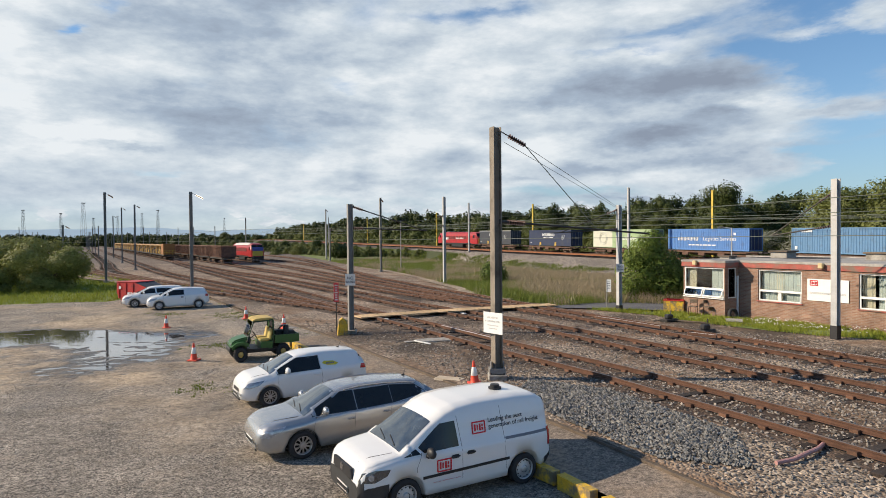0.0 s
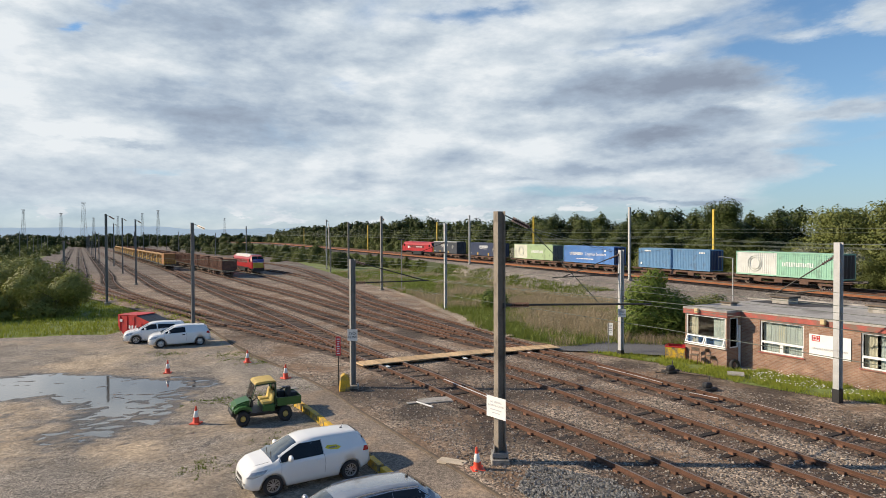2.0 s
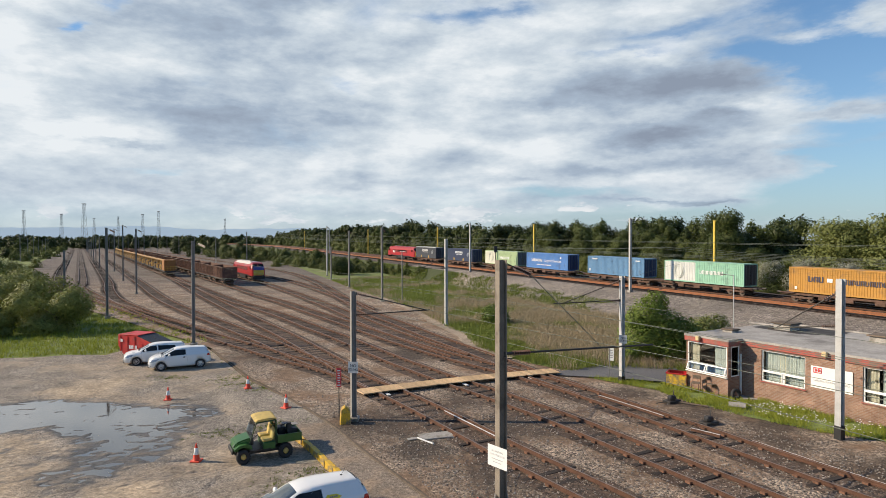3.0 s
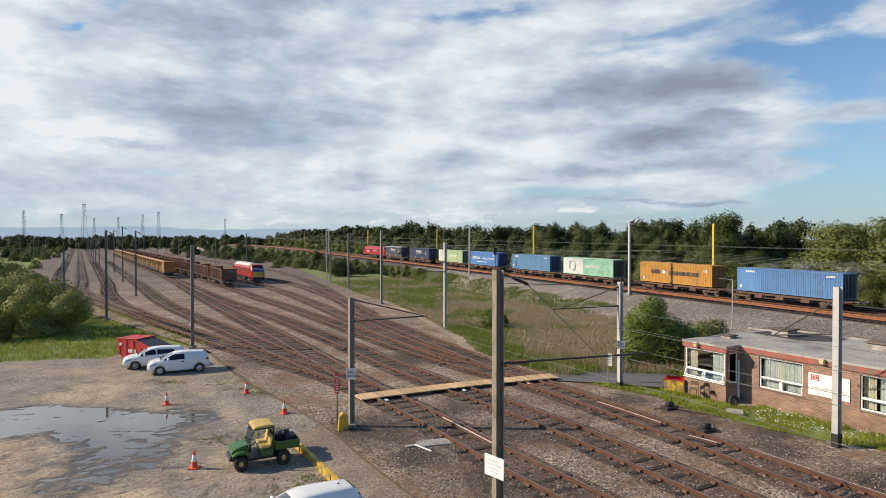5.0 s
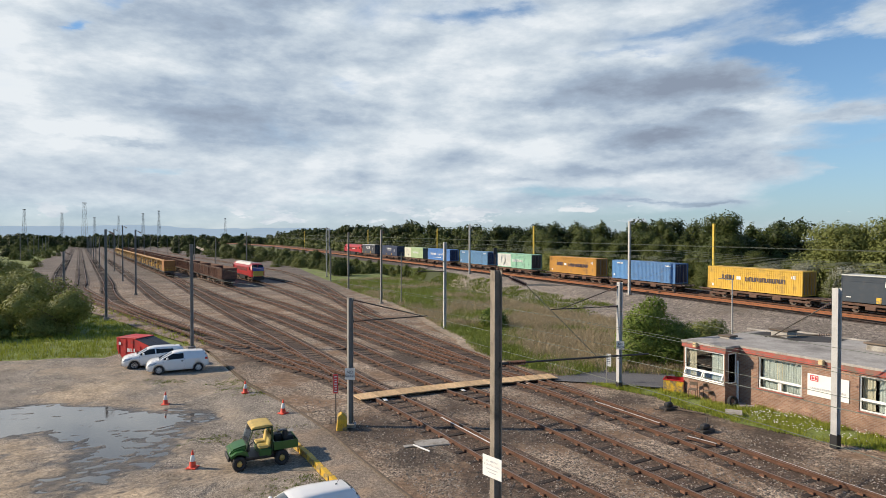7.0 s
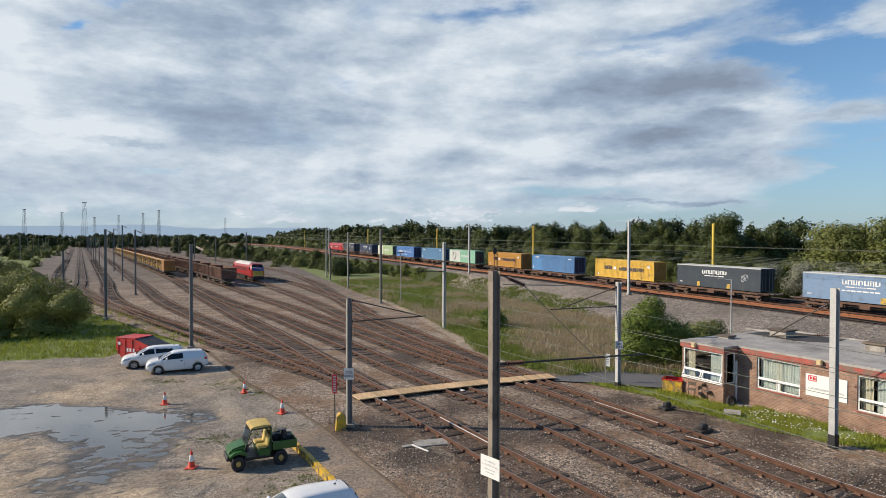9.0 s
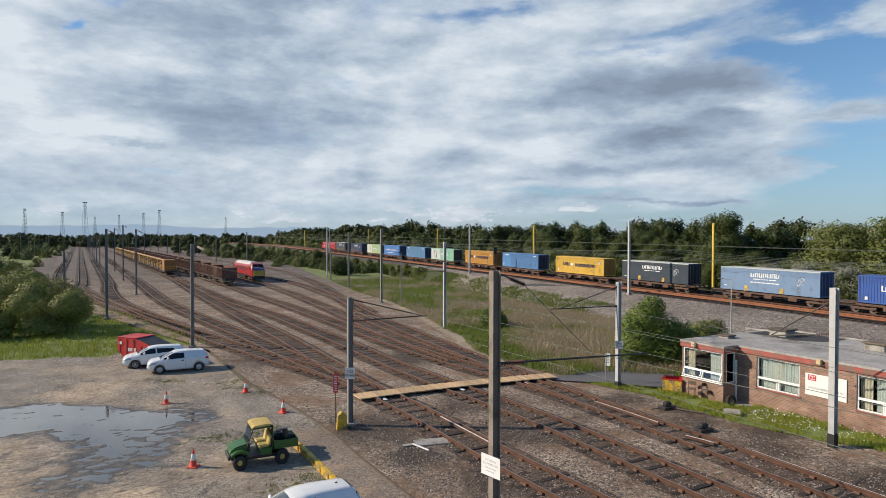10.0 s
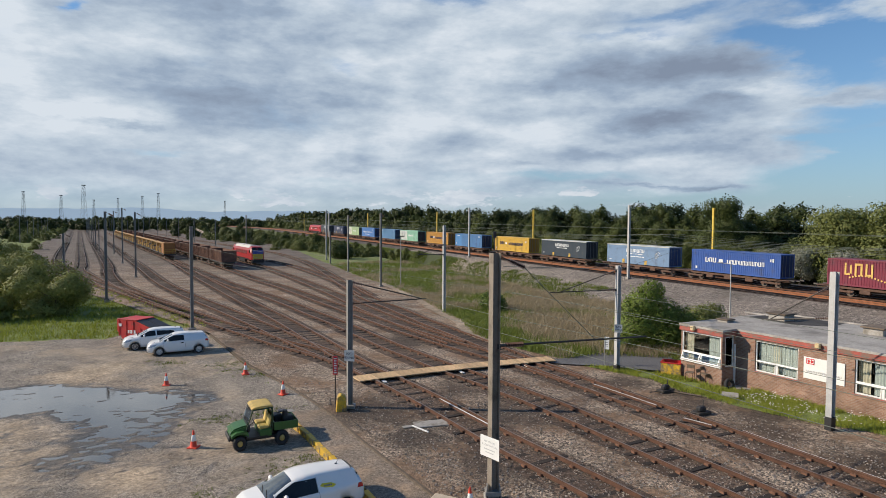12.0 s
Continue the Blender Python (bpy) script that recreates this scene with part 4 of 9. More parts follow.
for x, y, h, bright in [(-38.4, 67.6, 10.2, 0), (-57.5, 90.8, 7.2, 0), (-92.2, 170, 11.9, 0), (-69.5, 131, 12, 0), (-50, 97.6, 10.6, 0), (-17.5, 110.9, 10.4, 0), (-8.9, 85.2, 10.5, 0), (-28.2, 146.2, 12, 1), (-24.7, 132.2, 7.2, 0)]:
    t = mast(x, y, h, 30, material=M_GALV_BRIGHT if bright else None)
    mast_cap_stay(t, h, (0.8, 0.9), 1.3)
# masts further up the yard
for k, (off, n0) in enumerate([(0.0, 3), (16.0, 4), (-26.0, 5), (34.0, 2)]):
    for j in range(n0, 12):
        p = Vector((-84, 150)) + YARD_WAY * (j * 44 - 90) + Vector((YARD_WAY.y, -YARD_WAY.x)) * off
        if p.y < 150:
            continue
        t = mast(p.x, p.y, 9.5 + (j % 3) * 0.7, 30, foot=False, label="distant grey steel mast up the yard")


# masts and posts of the running lines
def line_mast(s, side, h, material, yellow=False):
    p = main_at(s, side)
    t = mast(p.x, p.y, h, 25, w=0.3, z=p.z - 0.5, material=material, label="yellow-painted steel mast beside the running lines" if yellow else "pale grey mast beside the running lines", foot=not yellow)
    if not yellow:
        bm = bmesh.new()
        rod(bm, (0, 0, h - 2.6), (2.9, 1.4, h - 2.2), 0.03)
        rod(bm, (0, 0, h - 1.2), (2.9, 1.4, h - 2.2), 0.025)
        part("cantilever", bm, M_DARKSTEEL, t)
    return t


LINE_MASTS = [(-33, -6.5, 10.6, 0), (16.3, -6.5, 10.6, 0), (65.3, -6.5, 10.6, 0), (179.5, -6.5, 10.2, 0), (-36, 7.5, 10.4, 1), (13.6, 7.5, 10.4, 1), (61.5, 7.5, 10.4, 1), (111.6, 7.5, 10.0, 1), (174.6, 7.5, 9.8, 1), (281.6, 7.5, 9.2, 1)]
for s, side, h, y in LINE_MASTS:
    line_mast(s, side, h, M_YELLOW_MAST if y else M_GALV_BRIGHT, bool(y))


# ---- the office ----
def brick_material():
    m = bpy.data.materials.new("brown_brickwork")
    m.use_nodes = True
    nt = m.node_tree
    N, L = nt.nodes.new, nt.links.new
    b = nt.nodes["Principled BSDF"]
    b.inputs["Roughness"].default_value = 0.9
    tc, mp, br = N("ShaderNodeTexCoord"), N("ShaderNodeMapping"), N("ShaderNodeTexBrick")
    sp, ad, co = N("ShaderNodeSeparateXYZ"), N("ShaderNodeMath"), N("ShaderNodeCombineXYZ")
    L(tc.outputs["Object"], sp.inputs[0])
    ad.operation = "ADD"
    L(sp.outputs[0], ad.inputs[0]), L(sp.outputs[1], ad.inputs[1])
    L(ad.outputs[0], co.inputs[0]), L(sp.outputs[2], co.inputs[1])
    br.inputs["Scale"].default_value = 1.0
    br.inputs["Brick Width"].default_value, br.inputs["Row Height"].default_value, br.inputs["Mortar Size"].default_value = 0.225, 0.075, 0.006
    br.inputs["Color1"].default_value, br.inputs["Color2"].default_value = (0.23, 0.125, 0.085, 1), (0.33, 0.2, 0.14, 1)
    br.inputs["Mortar"].default_value = (0.33, 0.29, 0.25, 1)
    L(co.outputs[0], br.inputs["Vector"])
    no = N("ShaderNodeTexNoise")
    no.inputs["Scale"].default_value, no.inputs["Detail"].default_value = 1.3, 6
    L(tc.outputs["Object"], no.inputs["Vector"])
    r = N("ShaderNodeMapRange")
    r.inputs["From Min"].default_value, r.inputs["From Max"].default_value = 0.3, 0.7
    r.inputs["To Min"].default_value, r.inputs["To Max"].default_value = 0.72, 1.25
    L(no.outputs[0], r.inputs["Value"])
    vm = N("ShaderNodeVectorMath")
    vm.operation = "SCALE"
    L(br.outputs["Color"], vm.inputs[0]), L(r.outputs[0], vm.inputs["Scale"])
    L(vm.outputs[0], b.inputs["Base Color"])
    bp = N("ShaderNodeBump")
    bp.inputs["Strength"].default_value, bp.inputs["Distance"].default_value, bp.invert = 0.5, 0.01, True
    L(br.outputs["Fac"], bp.inputs["Height"])
    L(bp.outputs[0], b.inputs["Normal"])
    return m


def glass(name, tint=(0.9, 0.95, 0.95)):
    """Thin clear glass that mirrors the sky."""
    m = bpy.data.materials.new(name)
    m.use_nodes = True
    nt = m.node_tree
    N, L = nt.nodes.new, nt.links.new
    nt.nodes.remove(nt.nodes["Principled BSDF"])
    tr, gl, mx, fr = N("ShaderNodeBsdfTransparent"), N("ShaderNodeBsdfGlossy"), N("ShaderNodeMixShader"), N("ShaderNodeFresnel")
    tr.inputs[0].default_value = (*tint, 1)
    gl.inputs["Roughness"].default_value = 0.02
    fr.inputs[0].default_value = 1.5
    L(fr.outputs[0], mx.inputs[0]), L(tr.outputs[0], mx.inputs[1]), L(gl.outputs[0], mx.inputs[2])
    L(mx.outputs[0], nt.nodes["Material Output"].inputs[0])
    return m


M_BRICKWORK = brick_material()
M_GLASS = glass("window_glass")
M_UPVC = mat("white_window_frame", (0.82, 0.82, 0.81), 0.35, vary=0.03)
M_CURTAIN = mat("cream_curtain", (0.5, 0.45, 0.36), 0.9, vary=0.1, scale=6)
M_BLIND = mat("grey_net_curtain", (0.42, 0.45, 0.44), 0.9, vary=0.1, scale=6)
# near-black: the dimness of the unlit room is put into the colour
M_ROOM = mat("room_painted_dim", (0.05, 0.05, 0.05), 0.9, vary=0.2)
OFFICE = thing("office_building", pose(17.2, 31.3, 0, 0, 0, -60.9), "single-storey brown brick office with flat felt roof and faded red fascia", "building")
BAY0, BAY1, BAYD, DEEP, END = -4.02, -1.25, -1.2, 7.8, 13.0
HEAD, TOP = 2.83, 3.2


def wall_with_openings(x0, x1, y, thick, openings, z0=-0.3, z1=2.86):
    """A wall along local x facing -y, with openings (xa, xb, za, zb) cut through."""
    bm = bmesh.new()
    xs = sorted({x0, x1, *[o[0] for o in openings], *[o[1] for o in openings]})
    for a, b in zip(xs, xs[1:]):
        hole = next((o for o in openings if o[0] <= a and b <= o[1]), None)
        for za, zb in ([(z0, z1)] if not hole else [(z0, hole[2]), (hole[3], z1)]):
            box(bm, (a + b) / 2, y + thick / 2, (za + zb) / 2, b - a, thick, zb - za)
    bmesh.ops.remove_doubles(bm, verts=bm.verts[:], dist=0.0005)
    return part("wall", bm, M_BRICKWORK, OFFICE)


def window(x0, x1, z0, z1, y, split=0.34, lights=2, curtain=None, open_lights=False):
    """A white frame with a large pane over low top-hung lights, set in a wall facing -y."""
    w, h = x1 - x0, z1 - z0
    zs = z0 + h * split
    bm = bmesh.new()
    t = 0.065
    for cx, cz, sx, sz in [(x0 + t / 2, (z0 + z1) / 2, t, h), (x1 - t / 2, (z0 + z1) / 2, t, h), ((x0 + x1) / 2, z1 - t / 2, w - 2 * t, t), ((x0 + x1) / 2, z0 + t / 2, w - 2 * t, t), ((x0 + x1) / 2, zs, w - 2 * t, t)]:
        box(bm, cx, y, cz, sx, 0.07, sz, bevel=0.006)
    for k in range(1, lights):
        box(bm, x0 + w * k / lights, y, (z0 + zs) / 2, t, 0.066, zs - z0 - t)
    fr = part("window_frame", bm, M_UPVC, OFFICE)
    bm = bmesh.new()
    box(bm, (x0 + x1) / 2, y - 0.06, z0 - 0.03, w + 0.12, 0.2, 0.045)
    part("window_sill", bm, M_RED_FASCIA if not open_lights else M_UPVC, OFFICE)
    bm = bmesh.new()
    box(bm, (x0 + x1) / 2, y + 0.005, (zs + z1) / 2, w - 2 * t, 0.006, z1 - zs - t)
    part("pane", bm, M_GLASS, fr).visible_shadow = False
    for k in range(lights):
        a, b = x0 + w * k / lights + t, x0 + w * (k + 1) / lights - t
        lw, lh = b - a, zs - z0 - t
        mm = pose((a + b) / 2, y - 0.03, zs - t / 2, -24 if open_lights else 0)
        bm = bmesh.new()
        box(bm, 0, 0, -lh / 2, lw, 0.006, lh, mm)
        part("pane", bm, M_GLASS, fr).visible_shadow = False
        bm = bmesh.new()
        for cx, cz, sx, sz in [(-lw / 2, -lh / 2, 0.045, lh), (lw / 2, -lh / 2, 0.045, lh), (0, -0.02, lw, 0.045), (0, -lh + 0.02, lw, 0.045)]:
            box(bm, cx, 0, cz, sx, 0.05, sz, mm)
        part("opening_light", bm, M_UPVC, fr)
    for ca, cb, cm in (curtain or []):
        bm = bmesh.new()
        n = max(8, int((cb - ca) / 0.04))
        pts = [(ca + (cb - ca) * k / n, y + 0.18 + 0.035 * math.sin(k * 1.9) + 0.015 * math.sin(k * 0.7)) for k in range(n + 1)]
        lo = [bm.verts.new((px, py, z0 + 0.05)) for px, py in pts]
        hi = [bm.verts.new((px, py, z1 - 0.02)) for px, py in pts]
        for k in range(n):
            bm.faces.new((lo[k], lo[k + 1], hi[k + 1], hi[k]))
        part("curtain", bm, cm, OFFICE, smooth=True)
    return fr


WIN = [(-0.08, 2.32, 1.05, 2.74), (5.05, 7.45, 1.05, 2.74), (9.2, 11.6, 1.05, 2.74)]
wall_with_openings(BAY1, END, 0, 0.28, WIN)
wall_with_openings(BAY0, BAY1, BAYD, 0.26, [(BAY0 + 0.08, BAY1 - 0.08, 1.1, 2.8)])
bm = bmesh.new()
box(bm, BAY1 - 0.13, BAYD + 0.26 + 0.05, 0.4, 0.26, 0.1, 1.4)
box(bm, BAY1 - 0.13, -0.1, 1.28, 0.26, 0.2, 3.16)
box(bm, BAY1 - 0.13, -0.57, 0.4, 0.26, 0.74, 1.4)
part("wall", bm, M_BRICKWORK, OFFICE)
bm = bmesh.new()
box(bm, BAY0 + 0.13, (BAYD + 0.26 + DEEP - 0.28) / 2, 1.28, 0.26, DEEP - 0.28 - BAYD - 0.26, 3.16)
box(bm, (BAY0 + END) / 2, DEEP - 0.14, 1.28, END - BAY0, 0.28, 3.16)
box(bm, END - 0.14, DEEP / 2, 1.28, 0.28, DEEP - 0.56, 3.16)
part("wall", bm, M_BRICKWORK, OFFICE)
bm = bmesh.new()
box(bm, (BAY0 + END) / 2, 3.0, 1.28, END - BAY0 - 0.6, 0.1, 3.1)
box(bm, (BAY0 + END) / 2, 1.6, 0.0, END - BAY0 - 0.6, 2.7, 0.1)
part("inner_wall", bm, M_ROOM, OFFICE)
window(*WIN[0], 0.1, curtain=[(0.0, 2.25, M_BLIND), (0.75, 1.25, M_CURTAIN)])
window(*WIN[1], 0.1, curtain=[(WIN[1][0] + 0.05, WIN[1][0] + 0.6, M_CURTAIN), (WIN[1][0] + 0.75, WIN[1][1] - 0.1, M_BLIND)])
window(*WIN[2], 0.1)
window(BAY0 + 0.08, BAY1 - 0.08, 1.1, 2.8, BAYD + 0.05, split=0.3, curtain=[(BAY0 + 0.15, BAY0 + 0.75, M_CURTAIN), (BAY1 - 1.0, BAY1 - 0.15, M_BLIND)], open_lights=True)
# side light of the bay
bm = bmesh.new()
for cy, cz, sy, sz in [(BAYD + 0.29, 1.95, 0.06, 1.7), (-0.24, 1.95, 0.06, 1.7), (-0.58, 2.77, 0.62, 0.06), (-0.58, 1.13, 0.62, 0.06)]:
    box(bm, BAY1 - 0.05, cy, cz, 0.07, sy, sz)
sidef = part("window_frame", bm, M_UPVC, OFFICE)
bm = bmesh.new()
box(bm, BAY1 - 0.05, -0.58, 1.95, 0.006, 0.62, 1.58)
part("pane", bm, M_GLASS, sidef)
bm = bmesh.new()
box(bm, BAY1 + 0.05, -0.16, 1.2, 0.08, 0.08, 2.3)
part("downpipe", bm, M_UPVC, OFFICE)
# fascia and roof
bm = bmesh.new()
for a, b in [((BAY0 - 0.06, BAYD - 0.06), (BAY1 + 0.06, BAYD - 0.06)), ((BAY1 + 0.06, BAYD - 0.06), (BAY1 + 0.06, -0.06)), ((BAY1 + 0.06, -0.06), (END, -0.06)), ((BAY0 - 0.06, BAYD - 0.06), (BAY0 - 0.06, DEEP))]:
    a, b = Vector(a), Vector(b)
    c, d = (a + b) / 2, b - a
    box(bm, 0, 0, (HEAD + TOP) / 2, d.length + 0.03, 0.05, TOP - HEAD, pose(c.x, c.y, 0, 0, 0, math.degrees(math.atan2(d.y, d.x))))
part("fascia", bm, M_RED_FASCIA, OFFICE, "faded red painted fascia")
bm = bmesh.new()
prism(bm, [(BAY0 - 0.1, TOP - 0.1), (BAY1 + 0.1, TOP - 0.1), (BAY1 + 0.1, TOP + 0.015), (BAY0 - 0.1, TOP + 0.015)], BAYD - 0.1, -0.1)
prism(bm, [(BAY0 - 0.1, TOP - 0.1), (END + 0.1, TOP - 0.1), (END + 0.1, TOP + 0.015), (BAY0 - 0.1, TOP + 0.015)], -0.1, DEEP + 0.1)
part("roof", bm, M_ROOF, OFFICE, "grey felt flat roof")
bm = bmesh.new()
prism(bm, [(BAY0 + 0.3, 4.5), (-0.6, 4.2), (0.9, 5.4), (0.7, 7.3), (BAY0 + 0.5, 7.5)], TOP + 0.019, TOP + 0.027, Matrix(((1, 0, 0, 0), (0, 0, 1, 0), (0, 1, 0, 0), (0, 0, 0, 1))))
bmesh.ops.recalc_face_normals(bm, faces=bm.faces[:])
part("felt_patch", bm, mat("bitumen_patch", (0.05, 0.045, 0.042), 0.8, vary=0.3, scale=1.2, fine=14), OFFICE, "dark bitumen patch on the roof")
bm = bmesh.new()
for x, y, sx, sy in [(BAY0 + 0.3, DEEP - 1.6, 2.6, 0.14), (1.5, DEEP - 0.1, 11, 0.14)]:
    box(bm, x, y, TOP + 0.05, sx, sy, 0.09)
part("roof_kerb", bm, M_ROOF, OFFICE)
for lx, ly, s in [(-1.95, 5.3, 1.1), (3.55, 5.1, 1.05), (7.6, 5.1, 1.05), (BAY0 + 0.9, 1.6, 0.7)]:
    bm = bmesh.new()
    hh = 0.34 * s if s > 0.8 else 0.12
    box(bm, lx, ly, TOP + hh / 2, 0.95 * s, 0.9 * s, hh, bevel=0.02)
    v = part("roof_vent", bm, M_CONCRETE, OFFICE, "low concrete roof upstand with lid")
    bm = bmesh.new()
    box(bm, lx, ly, TOP + hh + 0.05, 1.15 * s, 1.1 * s, 0.09, bevel=0.02)
    part("lid", bm, M_TIMBER, v)
for lx, ly in [(BAY0 + 0.95, BAYD - 0.2), (3.4, -0.2)]:
    bm = bmesh.new()
    box(bm, lx, ly, TOP - 0.14, 0.24, 0.2, 0.26, bevel=0.03)
    part("floodlight", bm, mat("cream_lamp", (0.6, 0.47, 0.26), 0.5), OFFICE)
# name board
bm = bmesh.new()
box(bm, 3.63, -0.03, 1.83, 2.0, 0.03, 1.1, bevel=0.004)
board = part("name_board", bm, M_WHITE, OFFICE, "white name board")
NB = pose(3.63, -0.052, 1.83, 90, 0, 0)
bm = bmesh.new()
for cx, cy, sx, sy in [(-0.66, 0.23, 0.4, 0.035), (-0.66, 0.5 - 0.03, 0.4, 0.035), (-0.845, 0.35, 0.035, 0.27), (-0.475, 0.35, 0.035, 0.27), (-0.75, 0.35, 0.05, 0.15), (-0.69, 0.35, 0.03, 0.1), (-0.6, 0.35, 0.05, 0.15), (-0.54, 0.35, 0.03, 0.1)]:
    box(bm, cx, cy, 0.006, sx, sy, 0.012, NB)
part("red_mark", bm, M_REDMARK, board)
lettering("CARLISLE KINGMOOR YARD", 0.135, NB @ pose(0, -0.16, 0.006), M_FADEDMARK, board)
bm = bmesh.new()
box(bm, (BAY1 + END) / 2, -0.35, -0.1, END - BAY1, 0.7, 0.2)
part("plinth", bm, M_CONCRETE, OFFICE)


# ---- level crossing of pale boards ----
CROSS = thing("board_crossing", pose(1.0, 35.35, 0, 0, 0, 24.5), "pale timber board crossing laid over the tracks", "crossing")
PLANK_MESHES = []
for k in range(3):
    bm = bmesh.new()
    box(bm, 0, 0, 0, 0.275, 1.25, 0.06, bevel=0.008)
    for v in bm.verts:
        v.co += Vector((0, random.uniform(-0.02, 0.02) if abs(v.co.y) > 0.5 else 0, 0))
    me = bpy.data.meshes.new("plank")
    bm.to_mesh(me)
    bm.free()
    me.materials.append(M_PLANK)
    PLANK_MESHES.append(me)
for k in range(46):
    ob = new("plank", PLANK_MESHES[k % 3])
    ob.parent = CROSS
    x = -6.55 + k * 0.29
    ob.matrix_basis = pose(x, -0.014 * (x * x - 20) * 0.55, 0.2 + random.uniform(-0.006, 0.006), random.uniform(-0.6, 0.6), random.uniform(-1, 1), -0.9 * x + random.uniform(-0.5, 0.5))
for k in (-5.2, -0.2, 4.3):
    bm = bmesh.new()
    box(bm, k, -0.8 - 0.0077 * (k * k - 20), 0.08, 0.2, 0.5, 0.04, bevel=0.005)
    part("ramp_end", bm, M_WHITE, CROSS)
sheet("crossing_path", [(6.3, 37.9), (8, 38.6), (10.7, 40.4), (13, 40.2), (15.5, 39.2), (14.4, 35.0), (13.2, 35.2), (10.7, 36.3), (8.4, 36.8), (6.9, 37.2)], 0.09, M_TARMAC, "dark tarmac path from the crossing to the office", "path")


# ---- skip, cones, bins, signs ----
def red_skip():
    t = thing("waste_skip", pose(-23.6, 46.0, -0.2, 0, 0, -19), "red enclosed waste skip with black lids", "skip")
    bm = bmesh.new()
    out = [(-1.85, 0.75), (-1.25, 0.0), (1.0, 0.0), (1.9, 0.7), (1.9, 0.95), (-0.15, 1.62), (-1.85, 1.62)]
    prism(bm, out, -0.9, 0.9)
    bmesh.ops.bevel(bm, geom=bm.edges[:], offset=0.025, segments=1, affect="EDGES")
    part("body", bm, mat("skip_red", (0.55, 0.035, 0.03), 0.5, vary=0.12, scale=2, dirt=(0.28, 0.06, 0.05), dirt_amount=0.25), t)
    bm = bmesh.new()
    d = Vector((2.05, 0, -0.67)).normalized()
    for sy in (-0.45, 0.45):
        box(bm, 0, sy, 0.03, 2.05, 0.86, 0.05, pose(0.9, 0, 1.29, 0, math.degrees(math.atan2(0.67, 2.05)), 0), bevel=0.01)
    part("lid", bm, mat("black_lid", (0.035, 0.035, 0.04), 0.5, vary=0.2), t, "black sloping lid")
    bm = bmesh.new()
    for x in (-1.6, -0.9, -0.2, 0.5, 1.2):
        box(bm, x, -0.92, 0.95 if x < 0.4 else 0.7, 0.07, 0.05, 1.2 if x < 0.4 else 0.7)
    part("rib", bm, MATS["skip_red"], t)
    bm = bmesh.new()
    box(bm, -0.85, 0, 1.64, 1.95, 1.86, 0.05, bevel=0.01)
    part("top_plate", bm, MATS["skip_red"], t)
    bars([0.16, 0.07, 0.1, 0.1, 0.13], 0.26, 0.05, pose(-0.35, -0.935, 0.72, 90, 0, 0), M_WHITE, t, "white_mark")
    bars([0.3], 0.22, 0, pose(-1.5, -0.94, 1.2, 90, 0, 0), M_WHITE, t, "label_plate")
    return t


red_skip()


def cone_lathe(bm, prof, seg=20, mi=None):
    rings = [[bm.verts.new((r * math.cos(2 * math.pi * k / seg), r * math.sin(2 * math.pi * k / seg), z)) for k in range(seg)] for r, z in prof]
    for j, (a, b) in enumerate(zip(rings, rings[1:])):
        for k in range(seg):
            f = bm.faces.new((a[k], a[(k + 1) % seg], b[(k + 1) % seg], b[k]))
            f.smooth = True
            if mi:
                f.material_index = mi(j)
    return rings


M_CONE = mat("cone_red", (0.75, 0.07, 0.03), 0.5, vary=0.1, dirt=(0.3, 0.08, 0.05), dirt_amount=0.2, dirt_scale=5)
M_SLEEVE = mat("reflective_white", (0.78, 0.78, 0.76), 0.35, vary=0.08)


def traffic_cone():
    t = thing("traffic_cone", Matrix(), "red and white traffic cone standing on the gravel", "traffic cone", group="traffic cones")
    bm = bmesh.new()
    box(bm, 0, 0, 0.03, 0.42, 0.42, 0.06, bevel=0.015)
    part("base", bm, M_CONE, t)
    bm = bmesh.new()
    cone_lathe(bm, [(0.155, 0.06), (0.14, 0.075), (0.112, 0.3)])
    part("cone", bm, M_CONE, t)
    bm = bmesh.new()
    cone_lathe(bm, [(0.062, 0.56), (0.032, 0.74), (0.022, 0.755), (0.018, 0.74)])
    part("cone_tip", bm, M_CONE, t)
    bm = bmesh.new()
    cone_lathe(bm, [(0.112, 0.298), (0.115, 0.302), (0.066, 0.558), (0.062, 0.562)])
    part("sleeve", bm, M_SLEEVE, t, "white reflective sleeve")
    return t


C0 = traffic_cone()
CONES = [(-16.2, 33.3), (-12.05, 34.8), (-8.6, 30.3), (-10.6, 23.4)]
C0.matrix_basis = pose(*CONES[0], park_height(*CONES[0]) - 0.005, 0, 0, 12)
for k, c in enumerate(CONES[1:]):
    copy_thing(C0, pose(*c, max(park_height(*c), footway_z(*c) if k == 1 else -9) - 0.005, 0, 0, 30 * k + 25))
copy_thing(C0, pose(0.85, 17.0, -0.03, 3, -4, 10))


def yellow_post_box():
    t = thing("equipment_box", pose(-4.95, 27.2, -0.02, 0, 0, 12), "yellow-painted concrete equipment box at the mast foot", "equipment box")
    bm = bmesh.new()
    prism(bm, [(-0.28, 0), (0.24, 0), (0.2, 0.7), (-0.05, 0.85), (-0.22, 0.72)], -0.22, 0.2)
    bmesh.ops.bevel(bm, geom=bm.edges[:], offset=0.03, segments=1, affect="EDGES")
    part("housing", bm, M_YELLOW, t)
    bm = bmesh.new()
    box(bm, 0.05, -0.235, 0.35, 0.3, 0.02, 0.4)
    part("cover", bm, M_YELLOW, t)


